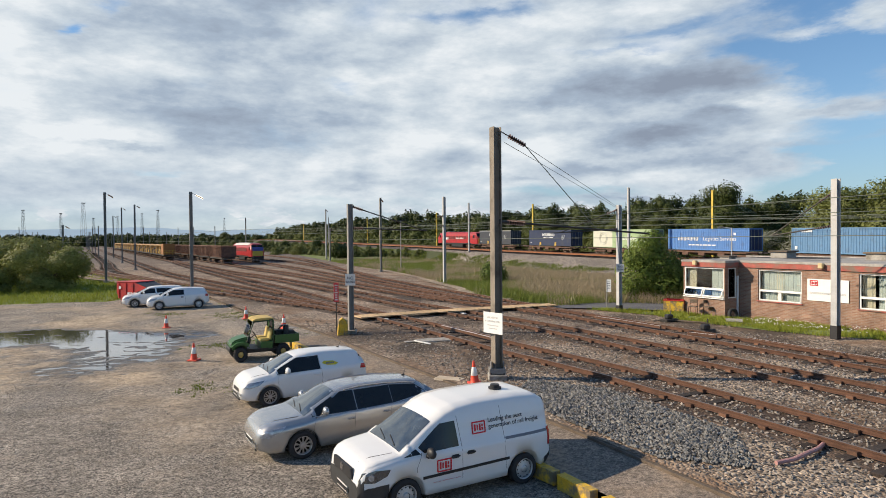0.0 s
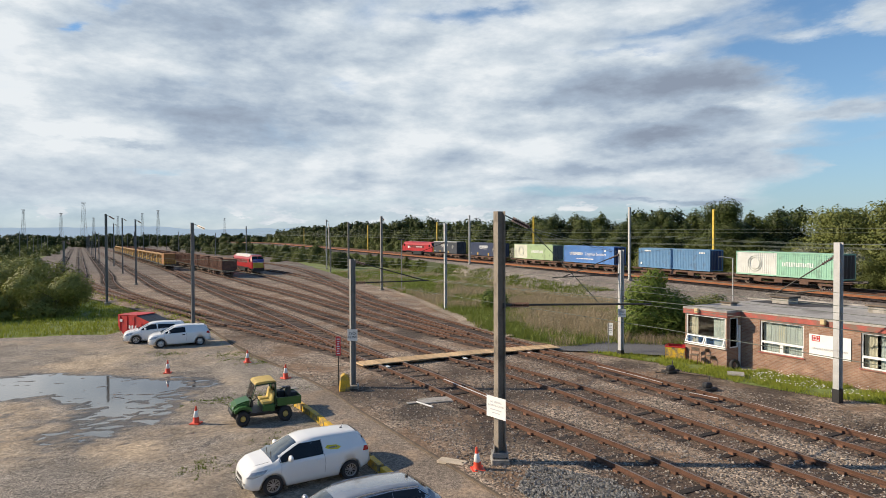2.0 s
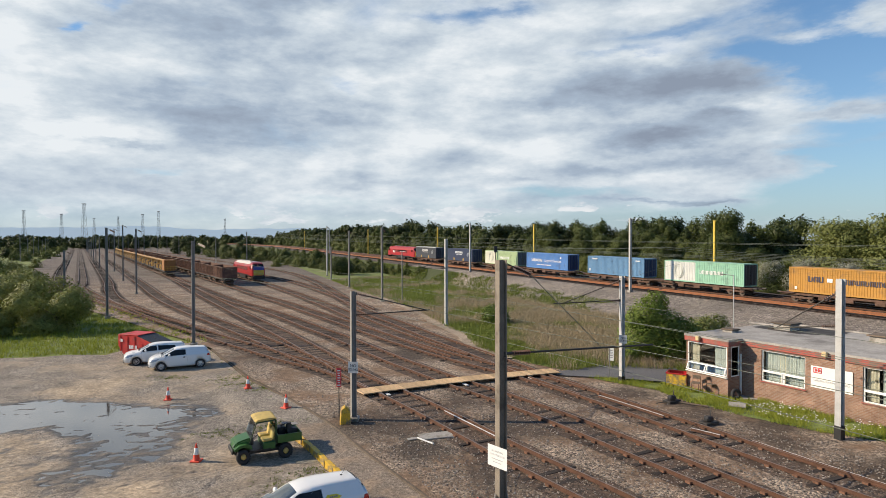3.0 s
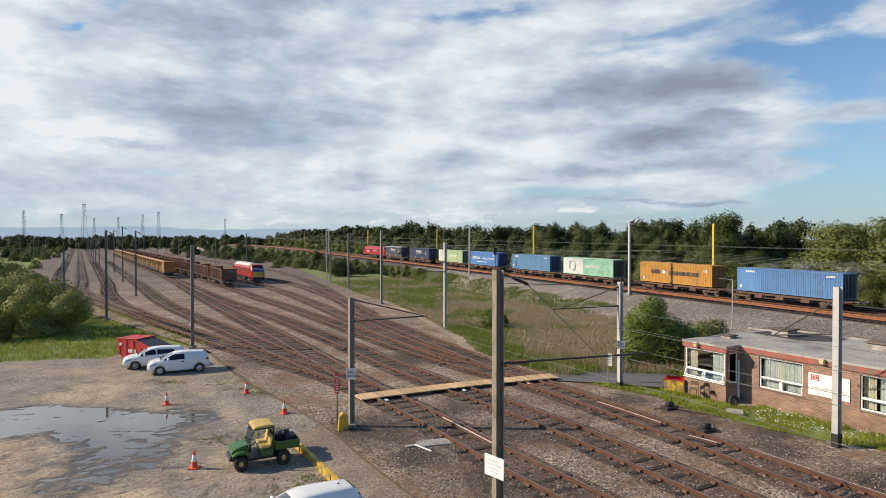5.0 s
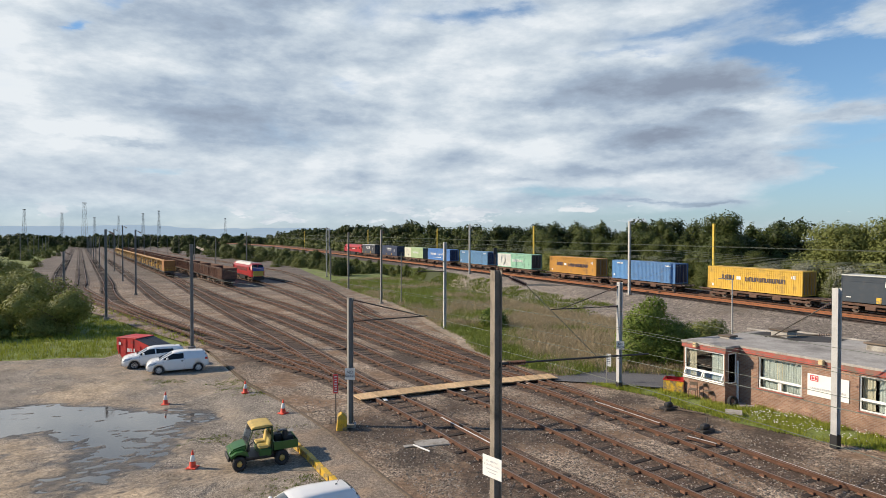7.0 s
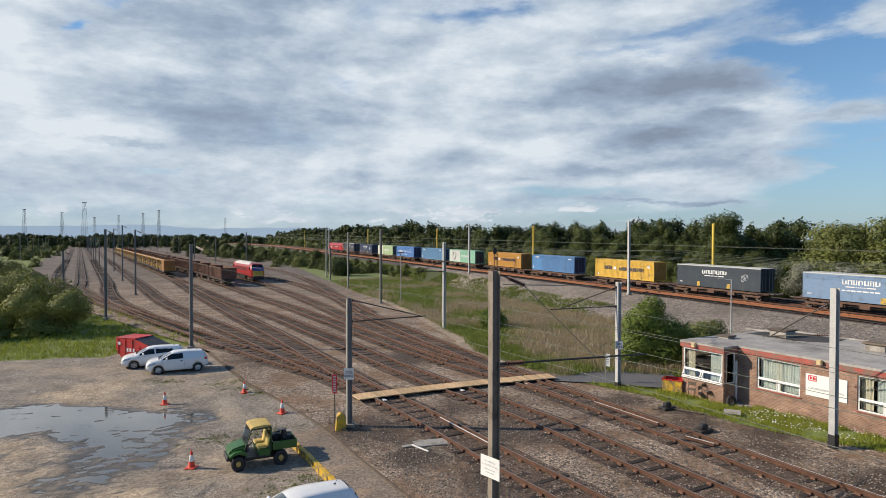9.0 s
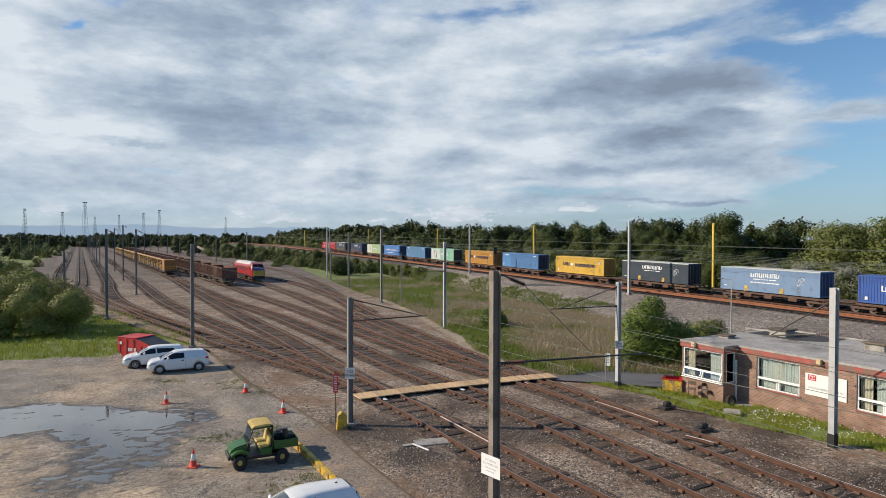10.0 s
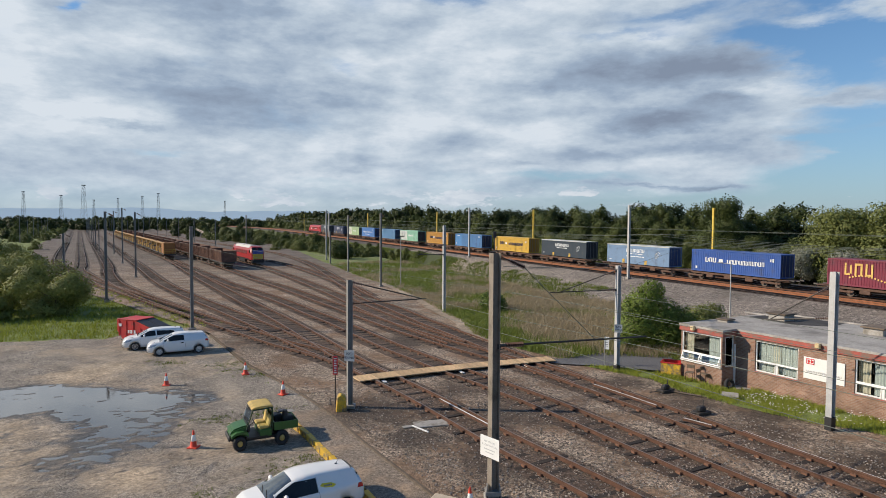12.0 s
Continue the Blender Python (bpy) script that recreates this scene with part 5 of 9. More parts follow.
yellow_post_box()
t = thing("warning_sign", pose(-5.45, 28.3, 0, 0, 0, 5), "narrow red warning sign on a thin post", "sign")
bm = bmesh.new()
rod(bm, (0, 0, -0.1), (0, 0, 2.35), 0.025)
part("post", bm, M_DARKSTEEL, t)
bm = bmesh.new()
box(bm, 0, -0.035, 1.95, 0.24, 0.015, 0.95, bevel=0.003)
pl = part("plate", bm, mat("sign_red", (0.6, 0.05, 0.06), 0.5, vary=0.08), t)
for k in range(7):
    bars([0.15 - 0.02 * (k % 3)], 0.05, 0, pose(0, -0.045, 2.3 - k * 0.12, 90, 0, 0), M_WHITE, pl, "text_bar", 0.004)
t = thing("notice_post", pose(10.3, 36.75, 0, 0, 0, 0), "white notice on a thin steel post", "sign")
bm = bmesh.new()
rod(bm, (0, 0, -0.1), (0, 0, 1.9), 0.03)
part("post", bm, M_GALV, t)
FN = facing(0.1, -0.05, 1.5, -0.5, -1)
bm = bmesh.new()
box(bm, 0, 0, 0, 0.32, 0.8, 0.012, FN)
pl = part("plate", bm, M_WHITE, t)
for k in range(5):
    bars([0.2], 0.03, 0, FN @ pose(0, 0.25 - 0.11 * k, 0.008), M_GREYMARK, pl, "text_bar", 0.004)


def open_bin(x, y, turn):
    t = thing("grit_bin", pose(x, y, 0.02, 0, 0, turn), "open yellow and red bin beside the path", "bin")
    bm = bmesh.new()
    for cx, cy, sx, sy in [(0, -0.45, 1.1, 0.04), (0, 0.45, 1.1, 0.04), (-0.55, 0, 0.04, 0.94), (0.55, 0, 0.04, 0.94)]:
        box(bm, cx, cy, 0.38, sx, sy, 0.74, mi=0)
    box(bm, 0, 0, 0.03, 1.1, 0.9, 0.05)
    for f in bm.faces:
        c = f.calc_center_median()
        f.material_index = 0 if c.x < -0.5 or c.y < -0.4 else 1
    part("tub", bm, [M_YELLOW, M_RED], t)
    bm = bmesh.new()
    for cx, cy, sx, sy in [(0, -0.47, 1.2, 0.06), (0, 0.47, 1.2, 0.06), (-0.57, 0, 0.06, 1.0), (0.57, 0, 0.06, 1.0)]:
        box(bm, cx, cy, 0.76, sx, sy, 0.06)
    part("rim", bm, M_RED, t)


open_bin(13.85, 34.7, -30)


# yellow kerb blocks along the footway
KERB = tagged(new("yellow_kerb"), "yellow-painted concrete kerb blocks, worn and chipped", "kerb", kind="structure")
bm = bmesh.new()
box(bm, 0, 0, 0, 0.97, 0.2, 0.3, bevel=0.015)
for v in bm.verts:
    v.co += Vector((random.uniform(-0.012, 0.012), random.uniform(-0.012, 0.012), random.uniform(-0.012, 0.012)))
kme = bpy.data.meshes.new("kerb_block")
bm.to_mesh(kme)
bm.free()
kme.materials.append(M_YELLOW)
kl = tidy(YELLOW_KERB, 0.9)
for a, b in zip(kl, kl[1:]):
    c, d = (a + b) / 2, b - a
    ob = new("kerb_block", kme)
    ob.parent = KERB
    ob.matrix_basis = pose(c.x, c.y, lot_z(c.x, c.y) + 0.2, 0, random.uniform(-1, 1), math.degrees(math.atan2(d.y, d.x)) + random.uniform(-1.5, 1.5))


# ---- switch gear, loose timber and scrap among the tracks ----
def slab(name, x, y, z, sx, sy, sz, turn, material, label, category, tilt=0):
    bm = bmesh.new()
    box(bm, 0, 0, 0, sx, sy, sz, bevel=min(sx, sy, sz) * 0.15)
    for v in bm.verts:
        v.co += Vector((random.uniform(-1, 1) * sx * 0.01, random.uniform(-1, 1) * sy * 0.03, 0))
    ob = finish(name, bm, material)
    ob.matrix_basis = pose(x, y, z, tilt, 0, turn)
    return tagged(ob, label, category)


slab("wooden_board", -1.55, 24.75, 0.05, 0.6, 0.22, 0.03, 20, MATS["concrete"], "pale broken board lying on the ballast", "board", 4)
slab("wooden_board", -1.05, 24.4, 0.07, 1.1, 0.07, 0.05, -48, M_WHITE, "pale broken batten lying on the ballast", "board", 2)
slab("concrete_lid", -0.6, 25.2, 0.03, 1.5, 0.8, 0.06, 16, M_CONCRETE, "grey concrete trough lid beside the rails", "concrete lid")
slab("concrete_slab", 0.06, 17.7, -0.02, 0.95, 0.4, 0.08, -25, mat("pale_slab", (0.5, 0.42, 0.32), 0.9), "pale concrete slab lying on the footway edge", "slab")
slab("white_panel", 15.0, 29.6, 0.2, 0.8, 0.6, 0.03, -25, MATS["concrete"], "weathered white panel lying in the grass", "panel", 8)
slab("timber_batten", 12.7, 30.4, 0.08, 2.2, 0.08, 0.06, -38, M_TIMBER, "long timber batten lying by the grass edge", "batten")
slab("sleeper_offcut", 8.4, 9.4, 0.02, 0.9, 0.26, 0.1, 30, M_SLEEPER, "short grey sleeper offcut beside the track", "timber")
t = thing("cable_duct", pose(7.3, 10.2, 0.06, 0, 0, 33), "bent length of pink cable duct on the ballast", "duct")
bm = bmesh.new()
pts = [Vector((-0.95, 0.12, 0)), Vector((-0.5, 0.0, 0.02)), Vector((0, 0, 0.04)), Vector((0.6, 0.05, 0.02)), Vector((1.0, 0.16, 0))]
for a, b in zip(pts, pts[1:]):
    rod(bm, a, b, 0.045)
part("tube", bm, mat("pink_duct", (0.45, 0.24, 0.22), 0.6), t)


def point_lever(x, y, turn):
    t = thing("points_lever", pose(x, y, 0, 0, 0, turn), "black hand-worked points lever box beside the rails", "points lever")
    bm = bmesh.new()
    box(bm, 0, 0, 0.08, 0.9, 0.5, 0.14, bevel=0.02)
    part("baseplate", bm, M_DARKSTEEL, t)
    bm = bmesh.new()
    box(bm, 0.0, 0, 0.26, 0.45, 0.32, 0.26, bevel=0.07)
    part("lever_box", bm, M_BLACK, t)
    bm = bmesh.new()
    rod(bm, (0.1, 0, 0.3), (0.3, 0.1, 0.62), 0.025)
    part("lever", bm, M_DARKSTEEL, t)
    bm = bmesh.new()
    rod(bm, (-0.4, 0, 0.12), (-1.2, 0, 0.12), 0.02)
    part("pull_rod", bm, M_DARKSTEEL, t)


point_lever(12.05, 30.8, 30)
point_lever(12.35, 26.9, 30)
# pale colour stands in for the sunlit gleam of worn steel
M_BLADE = mat("painted_rail_gleam", (0.74, 0.72, 0.69), 0.45, metal=0.0, vary=0.15, scale=3, fine=30, dirt=(0.4, 0.33, 0.27), dirt_amount=0.2, dirt_scale=2)
# the last strip is only the painted shine of a rail head
for pts in ([(-0.2, 28.5), (0.9, 26.5), (2.08, 24.36)], [(8.3, 31.5), (9.2, 29.9), (10.45, 27.55)], [(11.0, 25.6), (11.6, 24.9), (12.1, 24.25)], [(12.9, 23.9), (14.6, 20.4), (16.8, 16.1)]):
    bm = bmesh.new()
    wide = 0.042 if pts[0][1] > 24 else 0.018
    sweep(bm, tidy(pts, 0.5), [(-wide, -0.1), (-wide, 0.03), (wide, 0.03), (wide, -0.1)], z=RAIL_TOP + 0.006, side=0.0, mi=lambda k: 1 if k == 1 else 0)
    tagged(finish("switch_blade", bm, [M_RAIL_RUST, M_BLADE]), "worn switch blade or rail head strip with its gleam painted pale", "rail")
# broken chairs, tyre and scrap before the bay
t = thing("old_chair", pose(15.0, 32.6, 0.1, 0, 0, 20), "rusty brown metal-framed chair outside the office", "chair")
bm = bmesh.new()
for sx in (-0.2, 0.2):
    for sy in (-0.2, 0.2):
        rod(bm, (sx, sy, 0), (sx, sy, 0.45 if sy < 0 else 0.85), 0.018)
part("frame", bm, M_RAIL_RUST, t)
bm = bmesh.new()
box(bm, 0, 0, 0.46, 0.44, 0.44, 0.05, bevel=0.01)
part("seat", bm, M_TIMBER, t)
bm = bmesh.new()
box(bm, 0, 0.2, 0.75, 0.44, 0.03, 0.2, bevel=0.008)
part("backrest", bm, M_TIMBER, t)
copy_thing(t, pose(14.25, 33.0, 0.1, 0, 0, -35))
t = thing("worn_tyre", pose(15.75, 31.3, 0.3, 80, 0, 20), "worn black tyre leaning by the office wall", "tyre")
bm = bmesh.new()
cone_lathe(bm, [(0.19, -0.08), (0.3, -0.09), (0.32, 0), (0.3, 0.09), (0.19, 0.08), (0.19, -0.08)], 24)
part("tread", bm, M_RUBBER, t)


# ---- road vehicles: x forward, y to the left, origin on the ground between the axles ----
# opaque panes: the darkness of the cabin behind is put into their colour
M_CARGLASS = mat("opaque_dark_cabin_glass", (0.014, 0.016, 0.017), 0.03, vary=0.1, spec=0.5)
# mottled paler base stands in for sky reflections and light inside the cabin
M_SCREEN = mat("windscreen_painted_sheen", (0.05, 0.057, 0.056), 0.03, vary=0.45, scale=2.5, fine=8, spec=1.0, coat=1.0)
M_VANWHITE = mat("white_car_paint", (0.78, 0.78, 0.77), 0.3, vary=0.02, scale=2, coat=0.6)
M_SILVER = mat("warm_silver_car_paint", (0.47, 0.47, 0.465), 0.27, metal=0.65, vary=0.05, scale=3, coat=0.6)
M_TRIM = mat("grey_bumper_plastic", (0.035, 0.036, 0.038), 0.55, vary=0.15)
M_LAMP = mat("headlamp_lens", (0.38, 0.4, 0.43), 0.06, metal=0.4, vary=0.3, scale=7, fine=20, coat=1.0)
M_LAMPDARK = mat("smoked_headlamp", (0.05, 0.055, 0.06), 0.05, vary=0.5, scale=9, coat=1.0, spec=1.0)
M_TAIL = mat("red_lamp_lens", (0.45, 0.01, 0.012), 0.12, vary=0.1, coat=1.0)
M_ALLOY = mat("alloy_wheel", (0.5, 0.5, 0.52), 0.3, metal=0.8, vary=0.08)
M_STEELWHEEL = mat("steel_wheel", (0.55, 0.55, 0.55), 0.4, metal=0.5, vary=0.12)
M_PLATE = mat("number_plate_white", (0.75, 0.75, 0.72), 0.4)
M_WELL = mat("arch_lining_rim_gaps", (0.012, 0.012, 0.012), 0.9)


def curve_at(pts, x):
    """Height of a smooth line through (x, value) pairs."""
    if x <= pts[0][0]:
        return pts[0][1]
    for (x0, a), (x1, b) in zip(pts, pts[1:]):
        if x <= x1:
            t = (x - x0) / (x1 - x0)
            return a + (b - a) * t
    return pts[-1][1]


class Shell:
    """The outline of a car body, given by lines along its length."""

    def __init__(self, top, belt, half, roof_half, bottom, axles, arch, length):
        self.top, self.belt, self.half, self.roof_half, self.bottom, self.axles, self.arch, self.length = top, belt, half, roof_half, bottom, axles, arch, length

    def section(self, x):
        hw, tw, zt, zb = curve_at(self.half, x), curve_at(self.roof_half, x), curve_at(self.top, x), curve_at(self.belt, x)
        bot = curve_at(self.bottom, x)
        zs = max(bot + 0.1, min(zb, zt - 0.1))
        tw = min(tw, hw * 0.97)
        g = bot
        for ax in self.axles:
            d = abs(x - ax)
            if d < self.arch:
                g = max(g, 0.31 + math.sqrt(self.arch ** 2 - d ** 2))
        pts = [(0, bot), (hw * 0.72, bot)]
        for y, z in [(hw * 0.95, bot + 0.04), (hw * 0.99, bot + 0.18), (hw * 1.0, bot + (zs - bot) * 0.55), (hw * 0.995, zs - 0.08)]:
            pts.append((y, max(z, g)))
        pts += [(hw * 0.975, zs), (hw * 0.945, zs + 0.03 * min(1, max(0.2, (zt - zs) * 3)))]
        w1, z1 = hw * 0.945, zs + 0.03
        if zt - zs > 0.25:
            pts += [(w1 + (tw - w1) * 0.5, z1 + (zt - 0.1 - z1) * 0.5), (tw, zt - 0.1), (tw * 0.93, zt - 0.04), (tw * 0.6, zt - 0.008)]
        else:
            pts += [(w1 + (tw - w1) * 0.3, zt - 0.055), (w1 + (tw - w1) * 0.6, zt - 0.035), (tw * 0.93, zt - 0.02), (tw * 0.6, zt - 0.006)]
        return pts + [(0, zt)]

    def side(self, x, z):
        s = self.section(x)[3:]
        for (y0, z0), (y1, z1) in zip(s, s[1:]):
            if z0 <= z <= z1 and z1 > z0:
                return y0 + (y1 - y0) * (z - z0) / (z1 - z0)
        return s[-2][0]

    def over(self, x, y):
        """Height of the upper skin at x and half-breadth y."""
        s = self.section(x)[6:]
        for (y0, z0), (y1, z1) in zip(s, s[1:]):
            if y1 <= y <= y0 and y0 > y1:
                return z0 + (z1 - z0) * (y0 - y) / (y0 - y1)
        return s[-1][1]


def shell_mesh(bm, sh, step=0.045):
    x0, x1 = sh.top[0][0], sh.top[-1][0]
    n = int((x1 - x0) / step)
    xs = [x0 + (x1 - x0) * k / n for k in range(n + 1)]
    rings = []
    for x in xs:
        half = sh.section(x)
        rings.append([bm.verts.new((x, y, z)) for y, z in half] + [bm.verts.new((x, -y, z)) for y, z in half[-2:0:-1]])
    m = len(rings[0])
    for a, b in zip(rings, rings[1:]):
        for k in range(m):
            bm.faces.new((a[k], b[k], b[(k + 1) % m], a[(k + 1) % m])).smooth = True
    bm.faces.new(rings[0]), bm.faces.new(rings[-1][::-1])
    bmesh.ops.recalc_face_normals(bm, faces=bm.faces[:])


def side_panel(bm, sh, poly, sgn, lift=0.006, sub=4):
    """A panel lying on the flank, by its (x, z) corners."""
    pts = []
    for (xa, za), (xb, zb) in zip(poly, poly[1:] + poly[:1]):
        for k in range(sub):
            t = k / sub
            x, z = xa + (xb - xa) * t, za + (zb - za) * t
            pts.append((x, sgn * (sh.side(x, z) + lift), z))
    a = [bm.verts.new(p) for p in pts]
    cx = sum(p[0] for p in pts) / len(pts)
    cz = sum(p[2] for p in pts) / len(pts)
    ring = a
    for f in (0.7, 0.4, 0.15):
        nxt = []
        for p in pts:
            x, z = cx + (p[0] - cx) * f, cz + (p[2] - cz) * f
            nxt.append(bm.verts.new((x, sgn * (sh.side(x, z) + lift), z)))
        for k in range(len(a)):
            j = (k + 1) % len(a)
            bm.faces.new((ring[k], ring[j], nxt[j], nxt[k])).smooth = True
        ring = nxt
    bm.faces.new(ring)
    rim = [bm.verts.new(p) for p in pts]
    inner = [bm.verts.new((p[0], p[1] - sgn * 0.03, p[2])) for p in pts]
    for k in range(len(a)):
        j = (k + 1) % len(a)
        bm.faces.new((rim[k], inner[k], inner[j], rim[j]))


def top_panel(bm, sh, xa, xb, wa, wb, lift=0.006, nx=8, ny=8):
    """A panel on the upper skin between xa and xb (a windscreen), with half-breadths wa and wb."""
    grid = []
    for i in range(nx + 1):
        x, w = xa + (xb - xa) * i / nx, wa + (wb - wa) * i / nx
        grid.append([bm.verts.new((x + lift * 0.5, w * (2 * j / ny - 1), sh.over(x, abs(w * (2 * j / ny - 1))) + lift)) for j in range(ny + 1)])
    for i in range(nx):
        for j in range(ny):
            bm.faces.new((grid[i][j], grid[i + 1][j], grid[i + 1][j + 1], grid[i][j + 1])).smooth = True
    bmesh.ops.recalc_face_normals(bm, faces=bm.faces[:])


def seam(bm, sh, poly, sgn, w=0.007, lift=0.002):
    """A shut line on the flank."""
    for (xa, za), (xb, zb) in zip(poly, poly[1:]):
        n = 6
        for k in range(n):
            x, z = xa + (xb - xa) * k / n, za + (zb - za) * k / n
            x2, z2 = xa + (xb - xa) * (k + 1) / n, za + (zb - za) * (k + 1) / n
            rod(bm, (x, sgn * (sh.side(x, z) - 0.002 + lift), z), (x2, sgn * (sh.side(x2, z2) - 0.002 + lift), z2), w * 0.6, seg=4)


def wheel(parent, x, y, r, width, style, rim_material):
    sgn = 1 if y > 0 else -1
    bm = bmesh.new()
    cone_lathe(bm, [(r * 0.66, -width / 2), (r * 0.9, -width / 2), (r * 0.985, -width * 0.36), (r, -width * 0.2), (r, width * 0.2), (r * 0.985, width * 0.36), (r * 0.9, width / 2), (r * 0.66, width / 2), (r * 0.62, 0), (r * 0.66, -width / 2)], 32)
    m = pose(x, y, r, -90 * sgn, 0, 0)
    bmesh.ops.transform(bm, matrix=m, verts=bm.verts[:])
    ty = part("tyre", bm, M_RUBBER, parent)
    bm = bmesh.new()
    cone_lathe(bm, [(r * 0.67, width / 2 - 0.005), (r * 0.63, width / 2 + 0.004), (r * 0.6, width / 2 - 0.02), (r * 0.58, width * 0.1)], 32)
    rings = cone_lathe(bm, [(r * 0.6, width * 0.12), (0.001, width * 0.16)], 32)
    for f in bm.faces:
        f.material_index = 0
    # near-black disc: the shade behind the spokes is put into its colour
    for f in list(bm.faces)[-32:]:
        f.material_index = 1
    hub = cone_lathe(bm, [(r * 0.22, width * 0.2), (r * 0.2, width * 0.44), (r * 0.12, width * 0.46), (0.001, width * 0.46)], 20)
    if style == "steel":
        cone_lathe(bm, [(r * 0.55, width * 0.26), (r * 0.47, width * 0.36), (r * 0.36, width * 0.33), (r * 0.24, width * 0.42)], 32)
        # near-black studs stand for the shaded vent holes
        for k in range(12):
            a = 2 * math.pi * k / 12
            rod(bm, (r * 0.5 * math.cos(a), r * 0.5 * math.sin(a), width * 0.28), (r * 0.5 * math.cos(a), r * 0.5 * math.sin(a), width * 0.37), 0.014, seg=6, mi=1)
    else:
        n = style
        for k in range(n):
            a = 360 * k / n
            mm = pose(0, 0, 0, 0, 0, a)
            for o in (-0.028, 0.028):
                box(bm, r * 0.4, o * 0.8, width * 0.38, r * 0.46, r * 0.07, 0.03, mm @ pose(0, 0, 0, 0, 0, o * 220))
    bmesh.ops.transform(bm, matrix=m, verts=bm.verts[:])
    part("rim", bm, [rim_material, M_WELL], ty)
    return ty


def vehicle(name, m, label, category, sh, paint, windows, screen, rear_screen, doors, wheels, extras=None, mirror=(0.95, 1.0), handles=(), hood=None, mirror_paint=None, bumpers=None):
    t = thing(name, m, label, category, group="parked vehicles")
    bm = bmesh.new()
    shell_mesh(bm, sh)
    for nm, cut in (bumpers or {}).items():
        b2 = bm.copy()
        bmesh.ops.delete(b2, geom=[f for f in b2.faces if not cut(f.calc_center_median())], context="FACES")
        bmesh.ops.delete(bm, geom=[f for f in bm.faces if cut(f.calc_center_median())], context="FACES")
        for v in b2.verts:
            v.co += v.normal * 0.006
        part(nm, b2, M_TRIM, t)
    part("body", bm, paint, t)
    bm = bmesh.new()
    for ax in sh.axles:
        box(bm, ax, 0, 0.45, sh.arch * 1.7, curve_at(sh.half, ax) * 1.5, 0.5)
    part("wheel_arch", bm, M_WELL, t)
    for poly in windows:
        for sgn in (-1, 1):
            bm = bmesh.new()
            side_panel(bm, sh, poly, sgn)
            part("side_window", bm, M_CARGLASS, t)
    bm = bmesh.new()
    top_panel(bm, sh, *screen)
    part("windscreen", bm, M_SCREEN, t)
    if rear_screen:
        bm = bmesh.new()
        top_panel(bm, sh, *rear_screen)
        part("rear_screen", bm, M_CARGLASS, t)
    for poly in doors:
        for sgn in (-1, 1):
            bm = bmesh.new()
            seam(bm, sh, poly, sgn)
            part("door_seam", bm, M_BLACK, t)
    for hx, hz, hm in handles:
        for sgn in (-1, 1):
            bm = bmesh.new()
            y = sgn * (sh.side(hx, hz) + 0.018)
            box(bm, hx, y, hz, 0.2, 0.03, 0.032, bevel=0.01)
            box(bm, hx, y - sgn * 0.012, hz, 0.14, 0.012, 0.07)
            part("door_handle", bm, hm, t)
    for sgn in (-1, 1):
        bm = bmesh.new()
        y = sgn * (sh.side(mirror[0], mirror[1]) + 0.13)
        bmesh.ops.create_uvsphere(bm, u_segments=16, v_segments=10, radius=1.0, matrix=pose(mirror[0], y, mirror[1] + 0.07) @ Matrix.Diagonal((0.075, 0.135, 0.1, 1.0)))
        box(bm, mirror[0] + 0.02, y - sgn * 0.1, mirror[1] - 0.01, 0.06, 0.12, 0.05)
        part("wing_mirror", bm, mirror_paint or paint, t, smooth=True)
    wb = sh.axles[0]
    r, w, style, rm = wheels
    for ax in sh.axles:
        for sgn in (-1, 1):
            wheel(t, ax, sgn * (curve_at(sh.half, ax) - w / 2 - 0.012), r, w, style, rm)
    # wipers
    bm = bmesh.new()
    xs = screen[0] - 0.03 if screen[0] > screen[1] else screen[1] - 0.03
    for y0, y1 in ((0.42, 0.02), (-0.02, -0.45)):
        a = (xs, y0, sh.over(xs, abs(y0)) + 0.02)
        b = (xs - 0.1, y1, sh.over(xs - 0.1, abs(y1)) + 0.02)
        rod(bm, a, b, 0.011, seg=5)
    part("wiper", bm, M_BLACK, t)
    if hood:
        bm = bmesh.new()
        pts = [(hx, hy, sh.over(hx, abs(hy)) + 0.001) for hx, hy in hood]
        for a, b in zip(pts, pts[1:]):
            rod(bm, a, b, 0.006, seg=4)
        part("bonnet_seam", bm, M_BLACK, t)
    if extras:
        extras(t, sh)
    return t


def nose_plate(bm, x, y, z, sx, sy, sz, turn=0):
    box(bm, 0, 0, 0, sx, sy, sz, pose(x, y, z, 0, 0, turn), bevel=min(sx, sy, sz) * 0.3)


def lamp_on(t, sh, name, poly, material, sgn, lift=0.008):
    bm = bmesh.new()
    side_panel(bm, sh, poly, sgn, lift)
    part(name, bm, material, t)


